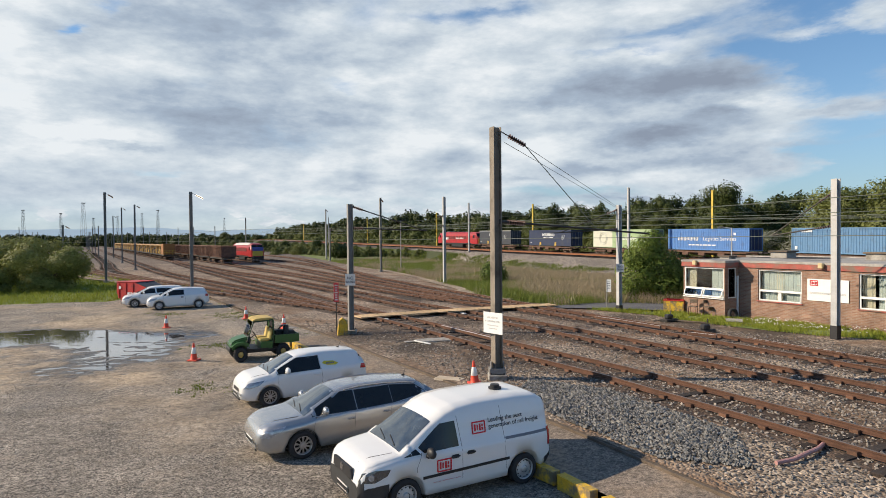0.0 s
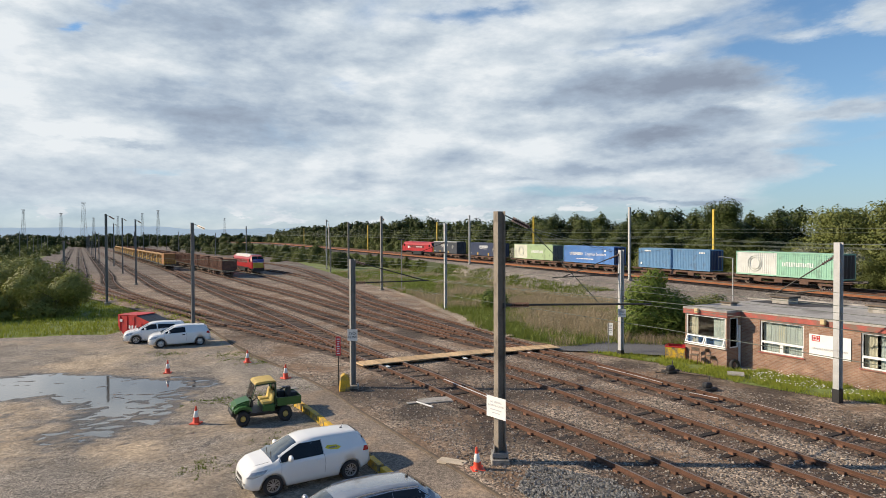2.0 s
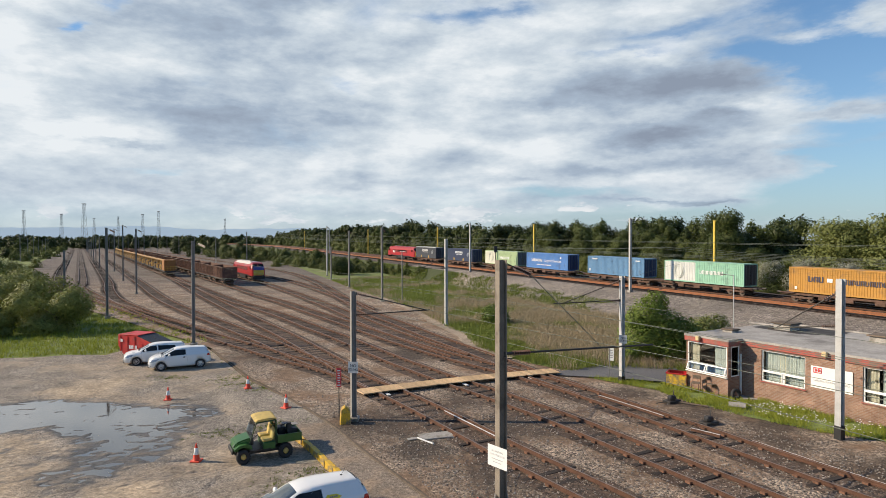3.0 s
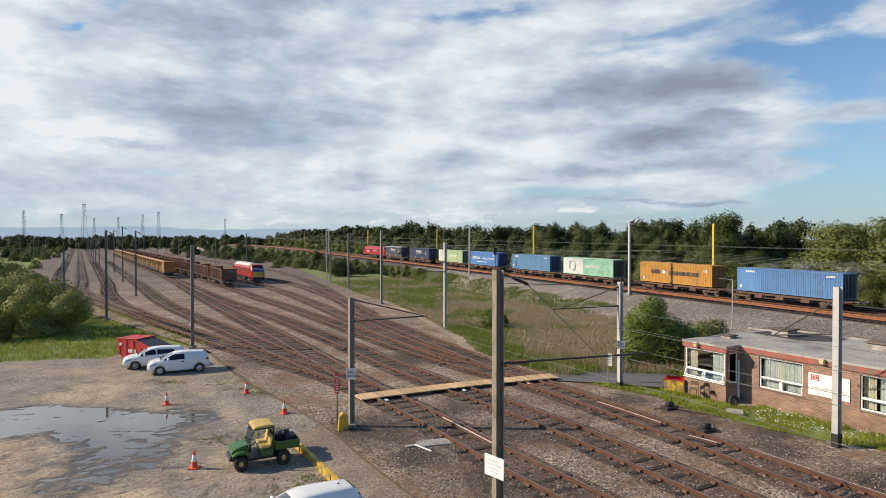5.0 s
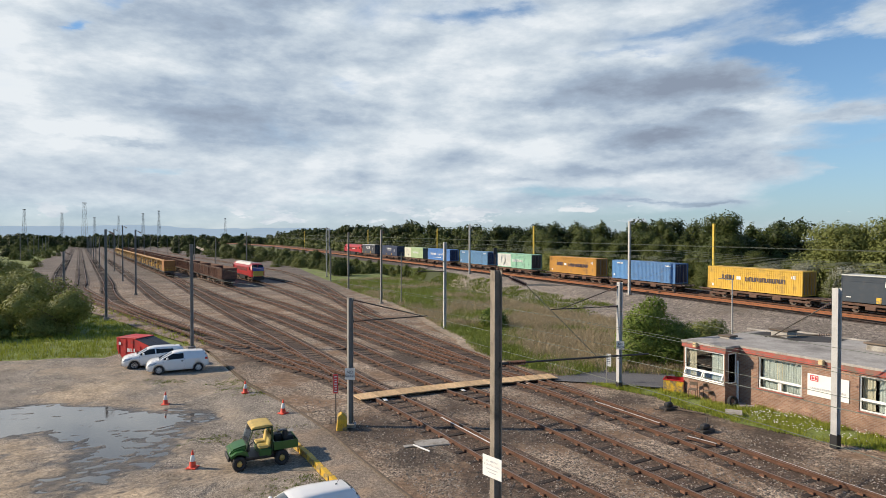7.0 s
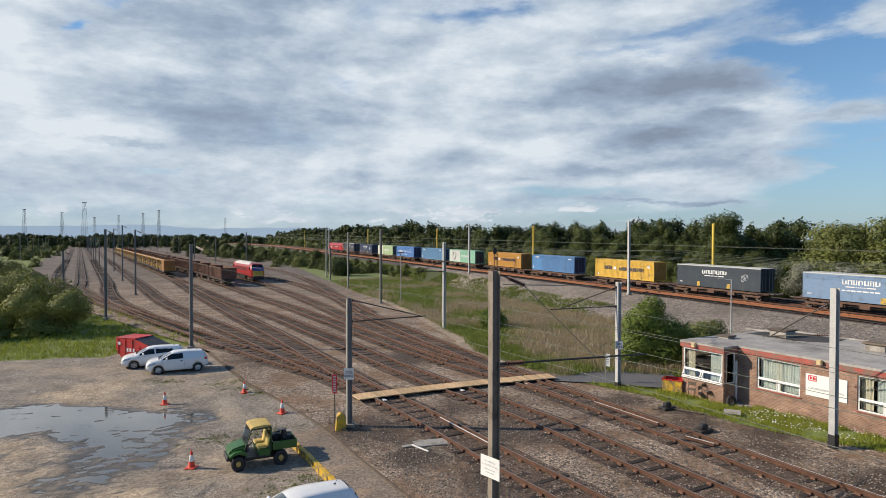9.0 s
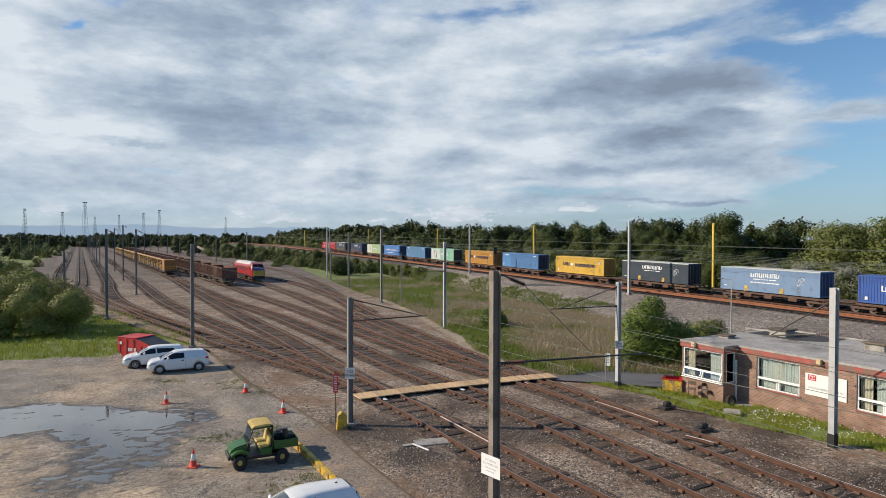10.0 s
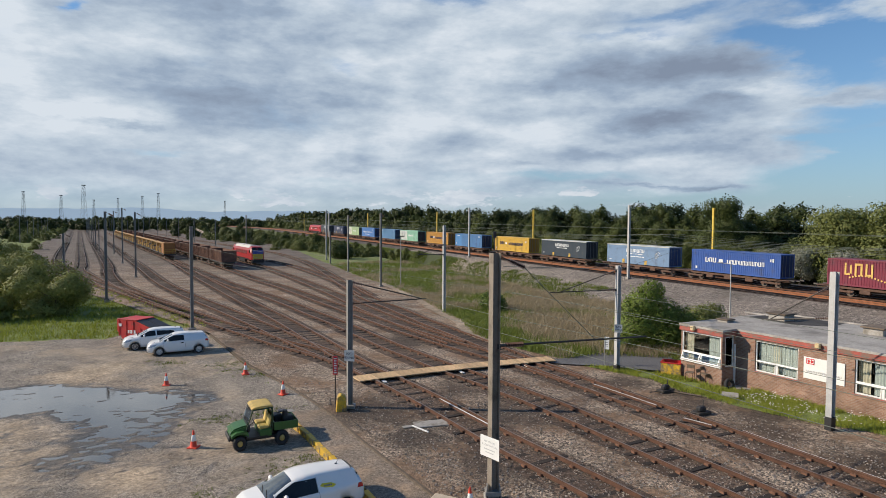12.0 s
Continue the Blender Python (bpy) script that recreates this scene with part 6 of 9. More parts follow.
# -- white panel van with roof beacon --
VAN = Shell(
    top=[(-2.05, 0.62), (-2.03, 1.05), (-1.97, 1.62), (-1.9, 1.72), (-1.75, 1.79), (-1.2, 1.83), (-0.2, 1.83), (0.2, 1.79), (0.45, 1.71), (0.68, 1.58), (1.42, 1.1), (1.6, 1.08), (1.9, 1.04), (2.06, 0.99), (2.15, 0.92), (2.19, 0.84), (2.23, 0.66)],
    belt=[(-2.2, 1.0), (0.6, 1.02), (2.2, 0.95)],
    half=[(-2.05, 0.81), (-1.97, 0.86), (-1.5, 0.895), (1.3, 0.895), (1.75, 0.89), (2.02, 0.86), (2.15, 0.81), (2.23, 0.72)],
    roof_half=[(-2.19, 0.72), (-1.9, 0.74), (0.2, 0.72), (0.7, 0.69), (1.42, 0.76), (1.9, 0.76), (2.23, 0.66)],
    bottom=[(-2.05, 0.42), (-1.9, 0.3), (-1.6, 0.22), (1.5, 0.2), (1.95, 0.22), (2.22, 0.3)], axles=(-1.34, 1.34), arch=0.4, length=4.41)


def van_extras(t, sh):
    chrome = mat("chrome", (0.6, 0.6, 0.62), 0.15, metal=1.0)
    for z in (0.725, 0.79, 0.845):
        bm = bmesh.new()
        prism(bm, [(-0.43, z - 0.009), (0.43, z - 0.009), (0.43, z + 0.009), (-0.43, z + 0.009)], 0, 0.03, pose(2.225 - (z - 0.7) * 0.25, 0, 0, 0, 0, -90))
        part("grille_bar", bm, chrome, t)
    bm = bmesh.new()
    prism(bm, [(-0.47, 0.68), (0.47, 0.68), (0.44, 0.87), (-0.44, 0.87)], 0, 0.05, pose(2.205, 0, 0, 0, 0, -90))
    part("grille", bm, M_BLACK, t)
    bm = bmesh.new()
    rod(bm, (2.21, 0, 0.785), (2.262, 0, 0.785), 0.075, seg=24)
    part("badge", bm, chrome, t)
    bm = bmesh.new()
    box(bm, 2.25, 0, 0.42, 0.014, 0.52, 0.11)
    pl = part("number_plate", bm, M_PLATE, t)
    bars([0.07] * 4 + [0.07] * 3, 0.075, 0.012, pose(2.259, 0, 0.42, 90, 0, 90), M_BLACK, pl, "plate_bar", 0.004)
    for sgn in (-1, 1):
        lamp_on(t, sh, "headlamp", [(2.21, 0.7), (2.15, 0.86), (1.95, 0.9), (1.66, 0.88), (1.72, 0.78), (1.95, 0.69)], M_LAMPDARK, sgn, 0.012)
        bm = bmesh.new()
        yy = sgn * (sh.side(2.02, 0.79) + 0.012)
        rod(bm, (2.0, yy - sgn * 0.03, 0.79), (2.03, yy + sgn * 0.012, 0.79), 0.055, seg=14)
        part("lamp_lens", bm, M_LAMP, t)
        lamp_on(t, sh, "tail_lamp", [(-2.04, 0.72), (-1.95, 0.72), (-1.95, 1.08), (-2.02, 1.08)], M_TAIL, sgn, 0.012)
        bm = bmesh.new()
        side_panel(bm, sh, [(-0.95, 0.6), (1.0, 0.57), (1.0, 0.62), (-0.95, 0.65)], sgn, 0.016)
        part("rubbing_strip", bm, M_BLACK, t)
        bm = bmesh.new()
        side_panel(bm, sh, [(-1.94, 1.0), (-0.88, 1.0), (-0.88, 1.045), (-1.94, 1.045)], sgn, 0.01)
        part("slide_rail", bm, M_GREYMARK, t)
    bm = bmesh.new()
    rod(bm, (-1.15, 0.1, 1.82), (-1.15, 0.1, 1.86), 0.14, seg=18)
    rod(bm, (-1.15, 0.1, 1.86), (-1.15, 0.1, 1.92), 0.1, seg=18)
    part("roof_beacon", bm, M_BLACK, t, "low black roof beacon")
    # marks on the flank
    for sgn in (1,):
        def on(x, z, tilt=0.0):
            dz = 0.1
            y0, y1 = sh.side(x, z - dz), sh.side(x, z + dz)
            lean = math.degrees(math.atan2(y0 - y1, 2 * dz))
            return pose(x, sgn * (sh.side(x, z) + 0.008), z) @ pose(0, 0, 0, 0, 0, 180) @ pose(0, 0, 0, 90 - lean, 0, 0)
        for x, z, s in ((0.55, 0.76, 1.0), (-0.28, 1.32, 1.0)):
            mm = on(x, z)
            bm = bmesh.new()
            for cx, cy, sx, sy in [(0, 0.105, 0.3, 0.026), (0, -0.105, 0.3, 0.026), (-0.145, 0, 0.026, 0.2), (0.145, 0, 0.026, 0.2), (-0.085, 0, 0.036, 0.13), (-0.03, 0, 0.026, 0.1), (0.03, 0, 0.036, 0.13), (0.085, 0.03, 0.03, 0.05), (0.085, -0.035, 0.036, 0.05)]:
                box(bm, cx, cy, 0, sx, sy, 0.008, mm)
            part("red_mark", bm, M_REDMARK, t)
        lettering("Leading the next", 0.125, on(-0.92, 1.42), M_DARKMARK, t)
        lettering("generation of rail freight", 0.125, on(-1.12, 1.3), M_DARKMARK, t)
        bars([0.1, 0.07, 0.26, 0.1], 0.035, 0.02, on(0.5, 0.47), M_REDMARK, t, "text_bar", 0.004)


GROUND_LOT = -0.468
vehicle("panel_van", pose(-0.1, 10.26, GROUND_LOT, 0, 0, 209.5), "white compact panel van with red marks and black roof beacon", "van", VAN, M_VANWHITE,
        [[(0.2, 1.05), (0.25, 1.52), (0.55, 1.5), (1.05, 1.14), (0.95, 1.04)], [(1.02, 1.03), (1.1, 1.12), (1.38, 1.02)]], (1.4, 0.7, 0.7, 0.62), None,
        [[(0.14, 0.3), (0.14, 1.1), (0.2, 1.6)], [(1.14, 0.32), (1.12, 0.8), (1.0, 1.05)], [(-0.88, 0.3), (-0.86, 1.1), (-0.8, 1.66)], [(0.14, 0.3), (0.9, 0.3)], [(-0.86, 0.3), (0.12, 0.3)]],
        (0.318, 0.2, "steel", M_STEELWHEEL), van_extras, mirror=(0.88, 1.0), handles=((0.3, 0.88, M_BLACK), (-0.05, 0.9, M_BLACK)),
        hood=[(1.5, 0.62), (1.9, 0.5), (2.1, 0.42)], mirror_paint=M_BLACK,
        bumpers={"front_bumper": lambda c: c.x > 1.7 and c.z < 0.67 - 0.12 * max(0, 2.1 - c.x), "rear_bumper": lambda c: c.x < -1.86 and c.z < 0.58})

# -- silver estate car --
EST = Shell(
    top=[(-2.42, 0.6), (-2.4, 0.95), (-2.25, 1.1), (-1.85, 1.36), (-1.7, 1.42), (-1.0, 1.47), (-0.2, 1.475), (0.2, 1.45), (0.5, 1.38), (1.28, 0.99), (1.45, 0.96), (1.9, 0.92), (2.12, 0.86), (2.27, 0.78), (2.36, 0.6)],
    belt=[(-2.42, 0.98), (-1.0, 0.96), (0.8, 0.9), (2.36, 0.72)],
    half=[(-2.42, 0.66), (-2.3, 0.79), (-1.9, 0.87), (-1.2, 0.905), (1.2, 0.9), (1.8, 0.875), (2.1, 0.8), (2.28, 0.68), (2.36, 0.54)],
    roof_half=[(-2.42, 0.6), (-1.8, 0.56), (-0.5, 0.59), (0.4, 0.58), (1.28, 0.72), (1.9, 0.7), (2.36, 0.48)],
    bottom=[(-2.42, 0.4), (-2.0, 0.26), (-1.6, 0.2), (1.6, 0.18), (2.1, 0.2), (2.36, 0.3)], axles=(-1.35, 1.35), arch=0.39, length=4.78)


def estate_extras(t, sh):
    for sgn in (-1, 1):
        lamp_on(t, sh, "headlamp", [(2.3, 0.6), (2.16, 0.76), (1.72, 0.82), (1.9, 0.68), (2.12, 0.58)], M_LAMP, sgn, 0.01)
        lamp_on(t, sh, "tail_lamp", [(-2.36, 0.8), (-2.05, 0.86), (-2.05, 1.0), (-2.36, 0.98)], M_TAIL, sgn, 0.01)
        bm = bmesh.new()
        rod(bm, (2.17, sgn * 0.6, 0.36), (2.24, sgn * 0.6, 0.36), 0.055, seg=14)
        part("fog_lamp", bm, M_LAMP, t)
        bm = bmesh.new()
        pts = [(x, sgn * 0.56, sh.over(x, 0.56) + 0.035) for x in (0.25, -0.2, -0.8, -1.4, -1.7)]
        for a, b in zip(pts, pts[1:]):
            rod(bm, a, b, 0.016, seg=6)
        part("roof_rail", bm, M_ALLOY, t)
        bm = bmesh.new()
        side_panel(bm, sh, [(-0.95, 0.3), (0.95, 0.28), (0.95, 0.325), (-0.95, 0.345)], sgn, 0.012)
        part("sill_trim", bm, M_ALLOY, t)
        bm = bmesh.new()
        seam(bm, sh, [(1.1, 0.925), (0.0, 0.945), (-0.93, 0.975), (-1.98, 1.09), (-1.66, 1.325), (-0.93, 1.39), (0.42, 1.38)], sgn, 0.016, 0.008)
        part("window_trim", bm, M_ALLOY, t)
    bm = bmesh.new()
    for z in (0.56, 0.6, 0.64):
        box(bm, 2.3, 0, z, 0.05, 0.6, 0.016)
    part("grille", bm, M_ALLOY, t)
    bm = bmesh.new()
    box(bm, 2.275, 0, 0.6, 0.05, 0.62, 0.12, bevel=0.02)
    box(bm, 2.31, 0, 0.3, 0.05, 0.9, 0.11, bevel=0.02)
    part("air_intake", bm, M_BLACK, t)
    bm = bmesh.new()
    box(bm, 2.365, 0, 0.43, 0.014, 0.52, 0.11)
    pl = part("number_plate", bm, M_PLATE, t)
    bars([0.07] * 7, 0.075, 0.012, pose(2.374, 0, 0.43, 90, 0, 90), M_BLACK, pl, "plate_bar", 0.004)
    bm = bmesh.new()
    rod(bm, (-1.65, 0, 1.42), (-1.72, 0, 1.6), 0.006, seg=5)
    box(bm, -1.65, 0, 1.44, 0.08, 0.04, 0.03)
    part("aerial", bm, M_BLACK, t)


vehicle("estate_car", pose(-2.64, 13.12, GROUND_LOT, 0, 0, 210.5), "metallic silver-grey estate car with dark side windows", "car", EST, M_SILVER,
        [[(0.02, 0.955), (0.03, 1.37), (0.42, 1.365), (1.14, 1.0), (1.12, 0.935)], [(-0.93, 0.985), (-0.93, 1.375), (0.005, 1.37), (-0.005, 0.955)], [(-1.98, 1.1), (-1.66, 1.31), (-0.945, 1.375), (-0.945, 0.985)]],
        (1.3, 0.46, 0.74, 0.56), (-2.24, -1.82, 0.62, 0.5), [[(0.06, 0.3), (0.08, 0.7), (0.06, 0.96)], [(1.08, 0.3), (1.1, 0.7), (1.02, 0.92)], [(-0.78, 0.3), (-0.88, 0.55), (-0.88, 1.0)]],
        (0.325, 0.215, 10, M_ALLOY), estate_extras, mirror=(0.82, 0.98), handles=((0.18, 0.78, M_SILVER), (-0.75, 0.82, M_SILVER)), hood=[(1.4, 0.66), (1.9, 0.55), (2.2, 0.4)])


# -- white hatchback vans and hatchback --
def hatch_shell(l_front, l_rear, wb, h, hw):
    return Shell(
        top=[(-l_rear, 0.55), (-l_rear + 0.03, 0.92), (-l_rear + 0.13, h * 0.74), (-l_rear + 0.27, h * 0.92), (-l_rear + 0.36, h * 0.955), (-l_rear + 0.6, h * 0.975), (-0.5, h), (0.0, h * 0.995), (0.3, h * 0.965), (0.5, h * 0.92), (1.2, h * 0.68), (1.35, h * 0.66), (1.7, h * 0.62), (l_front - 0.17, h * 0.56), (l_front - 0.06, h * 0.5), (l_front, h * 0.39)],
        belt=[(-l_rear, 1.02), (-1.0, 0.98), (0.8, 0.9), (l_front, 0.66)],
        half=[(-l_rear, 0.68), (-l_rear + 0.12, 0.8), (-1.3, hw), (1.1, hw * 0.99), (1.55, hw * 0.96), (l_front - 0.22, hw * 0.86), (l_front - 0.06, hw * 0.72), (l_front, hw * 0.6)],
        roof_half=[(-l_rear, 0.5), (-l_rear + 0.4, 0.52), (0, 0.57), (0.5, 0.56), (1.2, 0.67), (1.7, 0.66), (l_front, 0.46)],
        bottom=[(-l_rear, 0.4), (-l_rear + 0.4, 0.24), (-1.2, 0.19), (1.4, 0.18), (l_front - 0.2, 0.2), (l_front, 0.26)], axles=(-wb / 2, wb / 2), arch=0.37, length=l_front + l_rear)


def hatch_extras(dark_nose, badge_yellow):
    def extras(t, sh):
        f = sh.top[-1][0]
        r = sh.top[0][0]
        for sgn in (-1, 1):
            lamp_on(t, sh, "headlamp", [(f - 0.06, 0.6), (f - 0.2, 0.76), (f - 0.66, 0.82), (f - 0.5, 0.69), (f - 0.22, 0.6)], M_LAMP, sgn, 0.01)
            lamp_on(t, sh, "tail_lamp", [(r + 0.08, 0.84), (r + 0.3, 0.86), (r + 0.26, 1.0), (r + 0.1, 1.0)], M_TAIL, sgn, 0.012)
            bm = bmesh.new()
            box(bm, f - 0.16, sgn * 0.56, 0.36, 0.1, 0.2, 0.1, pose(0, 0, 0), bevel=0.02)
            part("fog_lamp_recess", bm, M_BLACK, t)
        bm = bmesh.new()
        box(bm, f - 0.02, 0, 0.52, 0.06, 0.66, 0.15, bevel=0.03)
        box(bm, f + 0.0, 0, 0.28, 0.06, 0.86, 0.1, bevel=0.02)
        part("grille", bm, M_BLACK, t)
        bm = bmesh.new()
        box(bm, f + 0.035, 0, 0.4, 0.012, 0.52, 0.11)
        pl = part("number_plate", bm, M_PLATE, t)
        bars([0.07] * 7, 0.075, 0.012, pose(f + 0.043, 0, 0.4, 90, 0, 90), M_BLACK, pl, "plate_bar", 0.004)
        bm = bmesh.new()
        zz = sh.over(r + 0.75, 0)
        rod(bm, (r + 0.75, 0, zz), (r + 0.62, 0, zz + 0.2), 0.006, seg=5)
        box(bm, r + 0.75, 0, zz + 0.01, 0.07, 0.04, 0.03)
        part("aerial", bm, M_BLACK, t)
        if badge_yellow:
            bm = bmesh.new()
            side_panel(bm, sh, [(-0.95, 1.1), (-0.8, 1.17), (-0.5, 1.19), (-0.42, 1.13), (-0.58, 1.07), (-0.85, 1.05)], 1, 0.01)
            bd = part("yellow_badge", bm, mat("badge_yellow", (0.75, 0.6, 0.03), 0.4), t)
            y = sh.side(-0.68, 1.12)
            bars([0.06, 0.05, 0.07, 0.05], 0.05, 0.012, pose(-0.68, y + 0.02, 1.12, 90 - 12, 0, 180), M_GREYMARK, bd, "text_bar", 0.004)
    return extras


HATCH = hatch_shell(2.06, 1.98, 2.49, 1.49, 0.87)
vehicle("hatchback_van", pose(-4.72, 17.5, GROUND_LOT, 0, 0, 211), "white hatchback van with a small yellow badge", "van", HATCH, M_VANWHITE,
        [[(-0.34, 0.98), (-0.32, 1.37), (0.36, 1.36), (1.06, 1.03), (1.02, 0.945)]], (1.24, 0.42, 0.72, 0.54), (-1.8, -1.58, 0.58, 0.48),
        [[(-0.35, 0.28), (-0.4, 0.7), (-0.36, 1.0), (-0.33, 1.38)], [(0.98, 0.3), (1.0, 0.7), (0.98, 0.95)], [(-0.35, 0.28), (0.95, 0.28)]], (0.31, 0.2, 7, M_ALLOY), hatch_extras(True, True),
        mirror=(0.72, 0.98), handles=((-0.2, 0.84, M_VANWHITE),), hood=[(1.3, 0.6), (1.7, 0.52), (1.98, 0.4)])
HATCH2 = hatch_shell(2.03, 1.97, 2.51, 1.47, 0.86)
zc = lot_z(-18.7, 40.8) + 0.015
vehicle("hatchback_van", pose(-18.7, 40.85, zc, 0, 0, 206), "white hatchback van with blanked rear sides", "van", HATCH2, M_VANWHITE,
        [[(-0.32, 1.0), (-0.3, 1.33), (0.35, 1.32), (0.98, 1.02), (0.95, 0.95)]], (1.24, 0.42, 0.72, 0.54), (-1.8, -1.58, 0.58, 0.48),
        [[(-0.35, 0.28), (-0.4, 0.7), (-0.36, 1.0)], [(0.98, 0.3), (1.0, 0.7), (0.98, 0.95)]], (0.305, 0.19, "steel", M_STEELWHEEL), hatch_extras(False, False),
        mirror=(0.72, 0.98), handles=((-0.2, 0.84, M_BLACK),), hood=[(1.3, 0.6), (1.7, 0.52), (1.95, 0.4)])
HATCH3 = hatch_shell(2.12, 2.12, 2.62, 1.46, 0.89)
vehicle("hatchback_car", pose(-21.2, 42.6, lot_z(-21, 42.6) + 0.015, 0, 0, 207), "white five-door hatchback car", "car", HATCH3, M_VANWHITE,
        [[(-0.05, 1.0), (0.0, 1.32), (0.35, 1.31), (0.98, 1.02), (0.95, 0.95)], [(-1.35, 1.08), (-1.2, 1.27), (-0.1, 1.32), (-0.12, 1.0)]], (1.17, 0.5, 0.62, 0.5), (-1.9, -1.7, 0.58, 0.48),
        [[(-0.08, 0.28), (-0.1, 0.7), (-0.08, 1.0)], [(0.98, 0.3), (1.0, 0.7), (0.98, 0.95)], [(-0.85, 0.4), (-1.0, 0.7), (-1.0, 1.0)]], (0.31, 0.2, 8, M_ALLOY), hatch_extras(False, False),
        mirror=(0.72, 0.98), handles=((0.05, 0.82, M_VANWHITE), (-0.9, 0.86, M_VANWHITE)), hood=[(1.3, 0.6), (1.7, 0.52), (2.0, 0.4)])


# -- green utility vehicle --
def utility_vehicle(m):
    t = thing("utility_vehicle", m, "green open utility vehicle with yellow canopy, seats and wheel hubs", "utility vehicle", group="parked vehicles")
    green = mat("utility_green", (0.035, 0.115, 0.026), 0.35, vary=0.1, scale=3, dirt=(0.05, 0.09, 0.04), dirt_amount=0.2)
    yellow = mat("utility_yellow", (0.55, 0.4, 0.12), 0.6, vary=0.12, dirt=(0.32, 0.24, 0.1), dirt_amount=0.3)
    for ax, r in ((0.98, 0.3), (-0.95, 0.31)):
        for sgn in (-1, 1):
            bm = bmesh.new()
            w = 0.26
            cone_lathe(bm, [(r * 0.5, -w / 2), (r * 0.85, -w / 2), (r, -w * 0.3), (r, w * 0.3), (r * 0.85, w / 2), (r * 0.5, w / 2), (r * 0.48, 0), (r * 0.5, -w / 2)], 24)
            cone_lathe(bm, [(r * 0.52, w * 0.28), (0.001, w * 0.28)], 24)
            for k in range(20):
                a = 18 * k
                box(bm, r, 0, 0, 0.035, 0.035, w * 0.9, pose(0, 0, 0, 0, 0, a))
            mm = pose(ax, sgn * 0.6, r, -90 * sgn, 0, 0)
            bmesh.ops.transform(bm, matrix=mm, verts=bm.verts[:])
            ty = part("tyre", bm, M_RUBBER, t)
            bm = bmesh.new()
            cone_lathe(bm, [(r * 0.4, w * 0.3), (r * 0.38, w * 0.4), (r * 0.2, w * 0.36), (r * 0.12, w * 0.46), (0.001, w * 0.46)], 20)
            bmesh.ops.transform(bm, matrix=mm, verts=bm.verts[:])
            part("hub", bm, yellow, ty, "yellow wheel hub")
    bm = bmesh.new()
    box(bm, 0, 0, 0.38, 2.3, 0.95, 0.14, bevel=0.03)
    part("chassis", bm, M_BLACK, t)
    # bonnet
    bm = bmesh.new()
    prism(bm, [(0.6, 0.5), (1.36, 0.46), (1.4, 0.66), (1.28, 0.84), (0.95, 0.93), (0.6, 0.98)], -0.5, 0.5)
    bmesh.ops.bevel(bm, geom=bm.edges[:], offset=0.06, segments=2, affect="EDGES")
    part("bonnet", bm, green, t, smooth=False)
    for sgn in (-1, 1):
        bm = bmesh.new()
        prism(bm, [(0.58, 0.55), (0.62, 0.72), (0.85, 0.8), (1.15, 0.78), (1.36, 0.66), (1.36, 0.58), (1.15, 0.68), (0.85, 0.7), (0.68, 0.62)], sgn * 0.44, sgn * 0.73)
        part("front_wing", bm, green, t)
        bm = bmesh.new()
        box(bm, 1.36, sgn * 0.32, 0.68, 0.05, 0.16, 0.09, bevel=0.02)
        part("headlamp", bm, M_LAMP, t)
    bm = bmesh.new()
    box(bm, 1.42, 0, 0.48, 0.1, 1.0, 0.2, bevel=0.04)
    part("front_bumper", bm, M_BLACK, t)
    bm = bmesh.new()
    box(bm, 0.2, 0, 0.47, 0.95, 1.3, 0.05)
    part("floor_pan", bm, M_BLACK, t)
    # seat base, seats
    bm = bmesh.new()
    box(bm, -0.2, 0, 0.6, 0.55, 1.28, 0.3, bevel=0.03)
    part("seat_box", bm, green, t)
    for sy in (-0.33, 0.33):
        bm = bmesh.new()
        box(bm, -0.12, sy, 0.8, 0.46, 0.48, 0.12, bevel=0.045)
        box(bm, 0, 0, 0.2, 0.12, 0.48, 0.46, pose(-0.36, sy, 0.82, 0, -14, 0), bevel=0.045)
        part("seat", bm, yellow, t, "yellow padded seat")
    bm = bmesh.new()
    rod(bm, (0.55, 0.3, 0.85), (0.3, 0.3, 1.0), 0.02)
    for k in range(16):
        a, b = 2 * math.pi * k / 16, 2 * math.pi * (k + 1) / 16
        c = Vector((0.28, 0.3, 1.02))
        u, v = Vector((0.5, 0, 0.85)).normalized() * 0.17, Vector((0, 0.17, 0))
        rod(bm, c + u * math.cos(a) + v * math.sin(a), c + u * math.cos(b) + v * math.sin(b), 0.014, seg=5)
    part("steering_wheel", bm, M_BLACK, t)
    bm = bmesh.new()
    box(bm, 0.58, 0, 0.85, 0.14, 1.2, 0.3, bevel=0.04)
    part("dashboard", bm, M_BLACK, t)
    # cab frame and canopy
    bm = bmesh.new()
    for sy in (-0.58, 0.58):
        pts = [(0.72, sy, 0.7), (0.38, sy, 1.56), (-0.5, sy, 1.6), (-0.52, sy, 0.6)]
        for a, b in zip(pts, pts[1:]):
            rod(bm, a, b, 0.028)
    for x, z in ((0.38, 1.56), (-0.5, 1.6), (-0.52, 1.0)):
        rod(bm, (x, -0.58, z), (x, 0.58, z), 0.028)
    part("cab_frame", bm, mat("dark_green_frame", (0.02, 0.05, 0.02), 0.5), t)
    bm = bmesh.new()
    prism(bm, [(-0.56, 1.62), (0.42, 1.57), (0.44, 1.61), (0.3, 1.675), (-0.1, 1.705), (-0.48, 1.69), (-0.57, 1.65)], -0.6, 0.6)
    bmesh.ops.bevel(bm, geom=bm.edges[:], offset=0.025, segments=2, affect="EDGES")
    part("canopy", bm, yellow, t, "yellow moulded canopy")
    bm = bmesh.new()
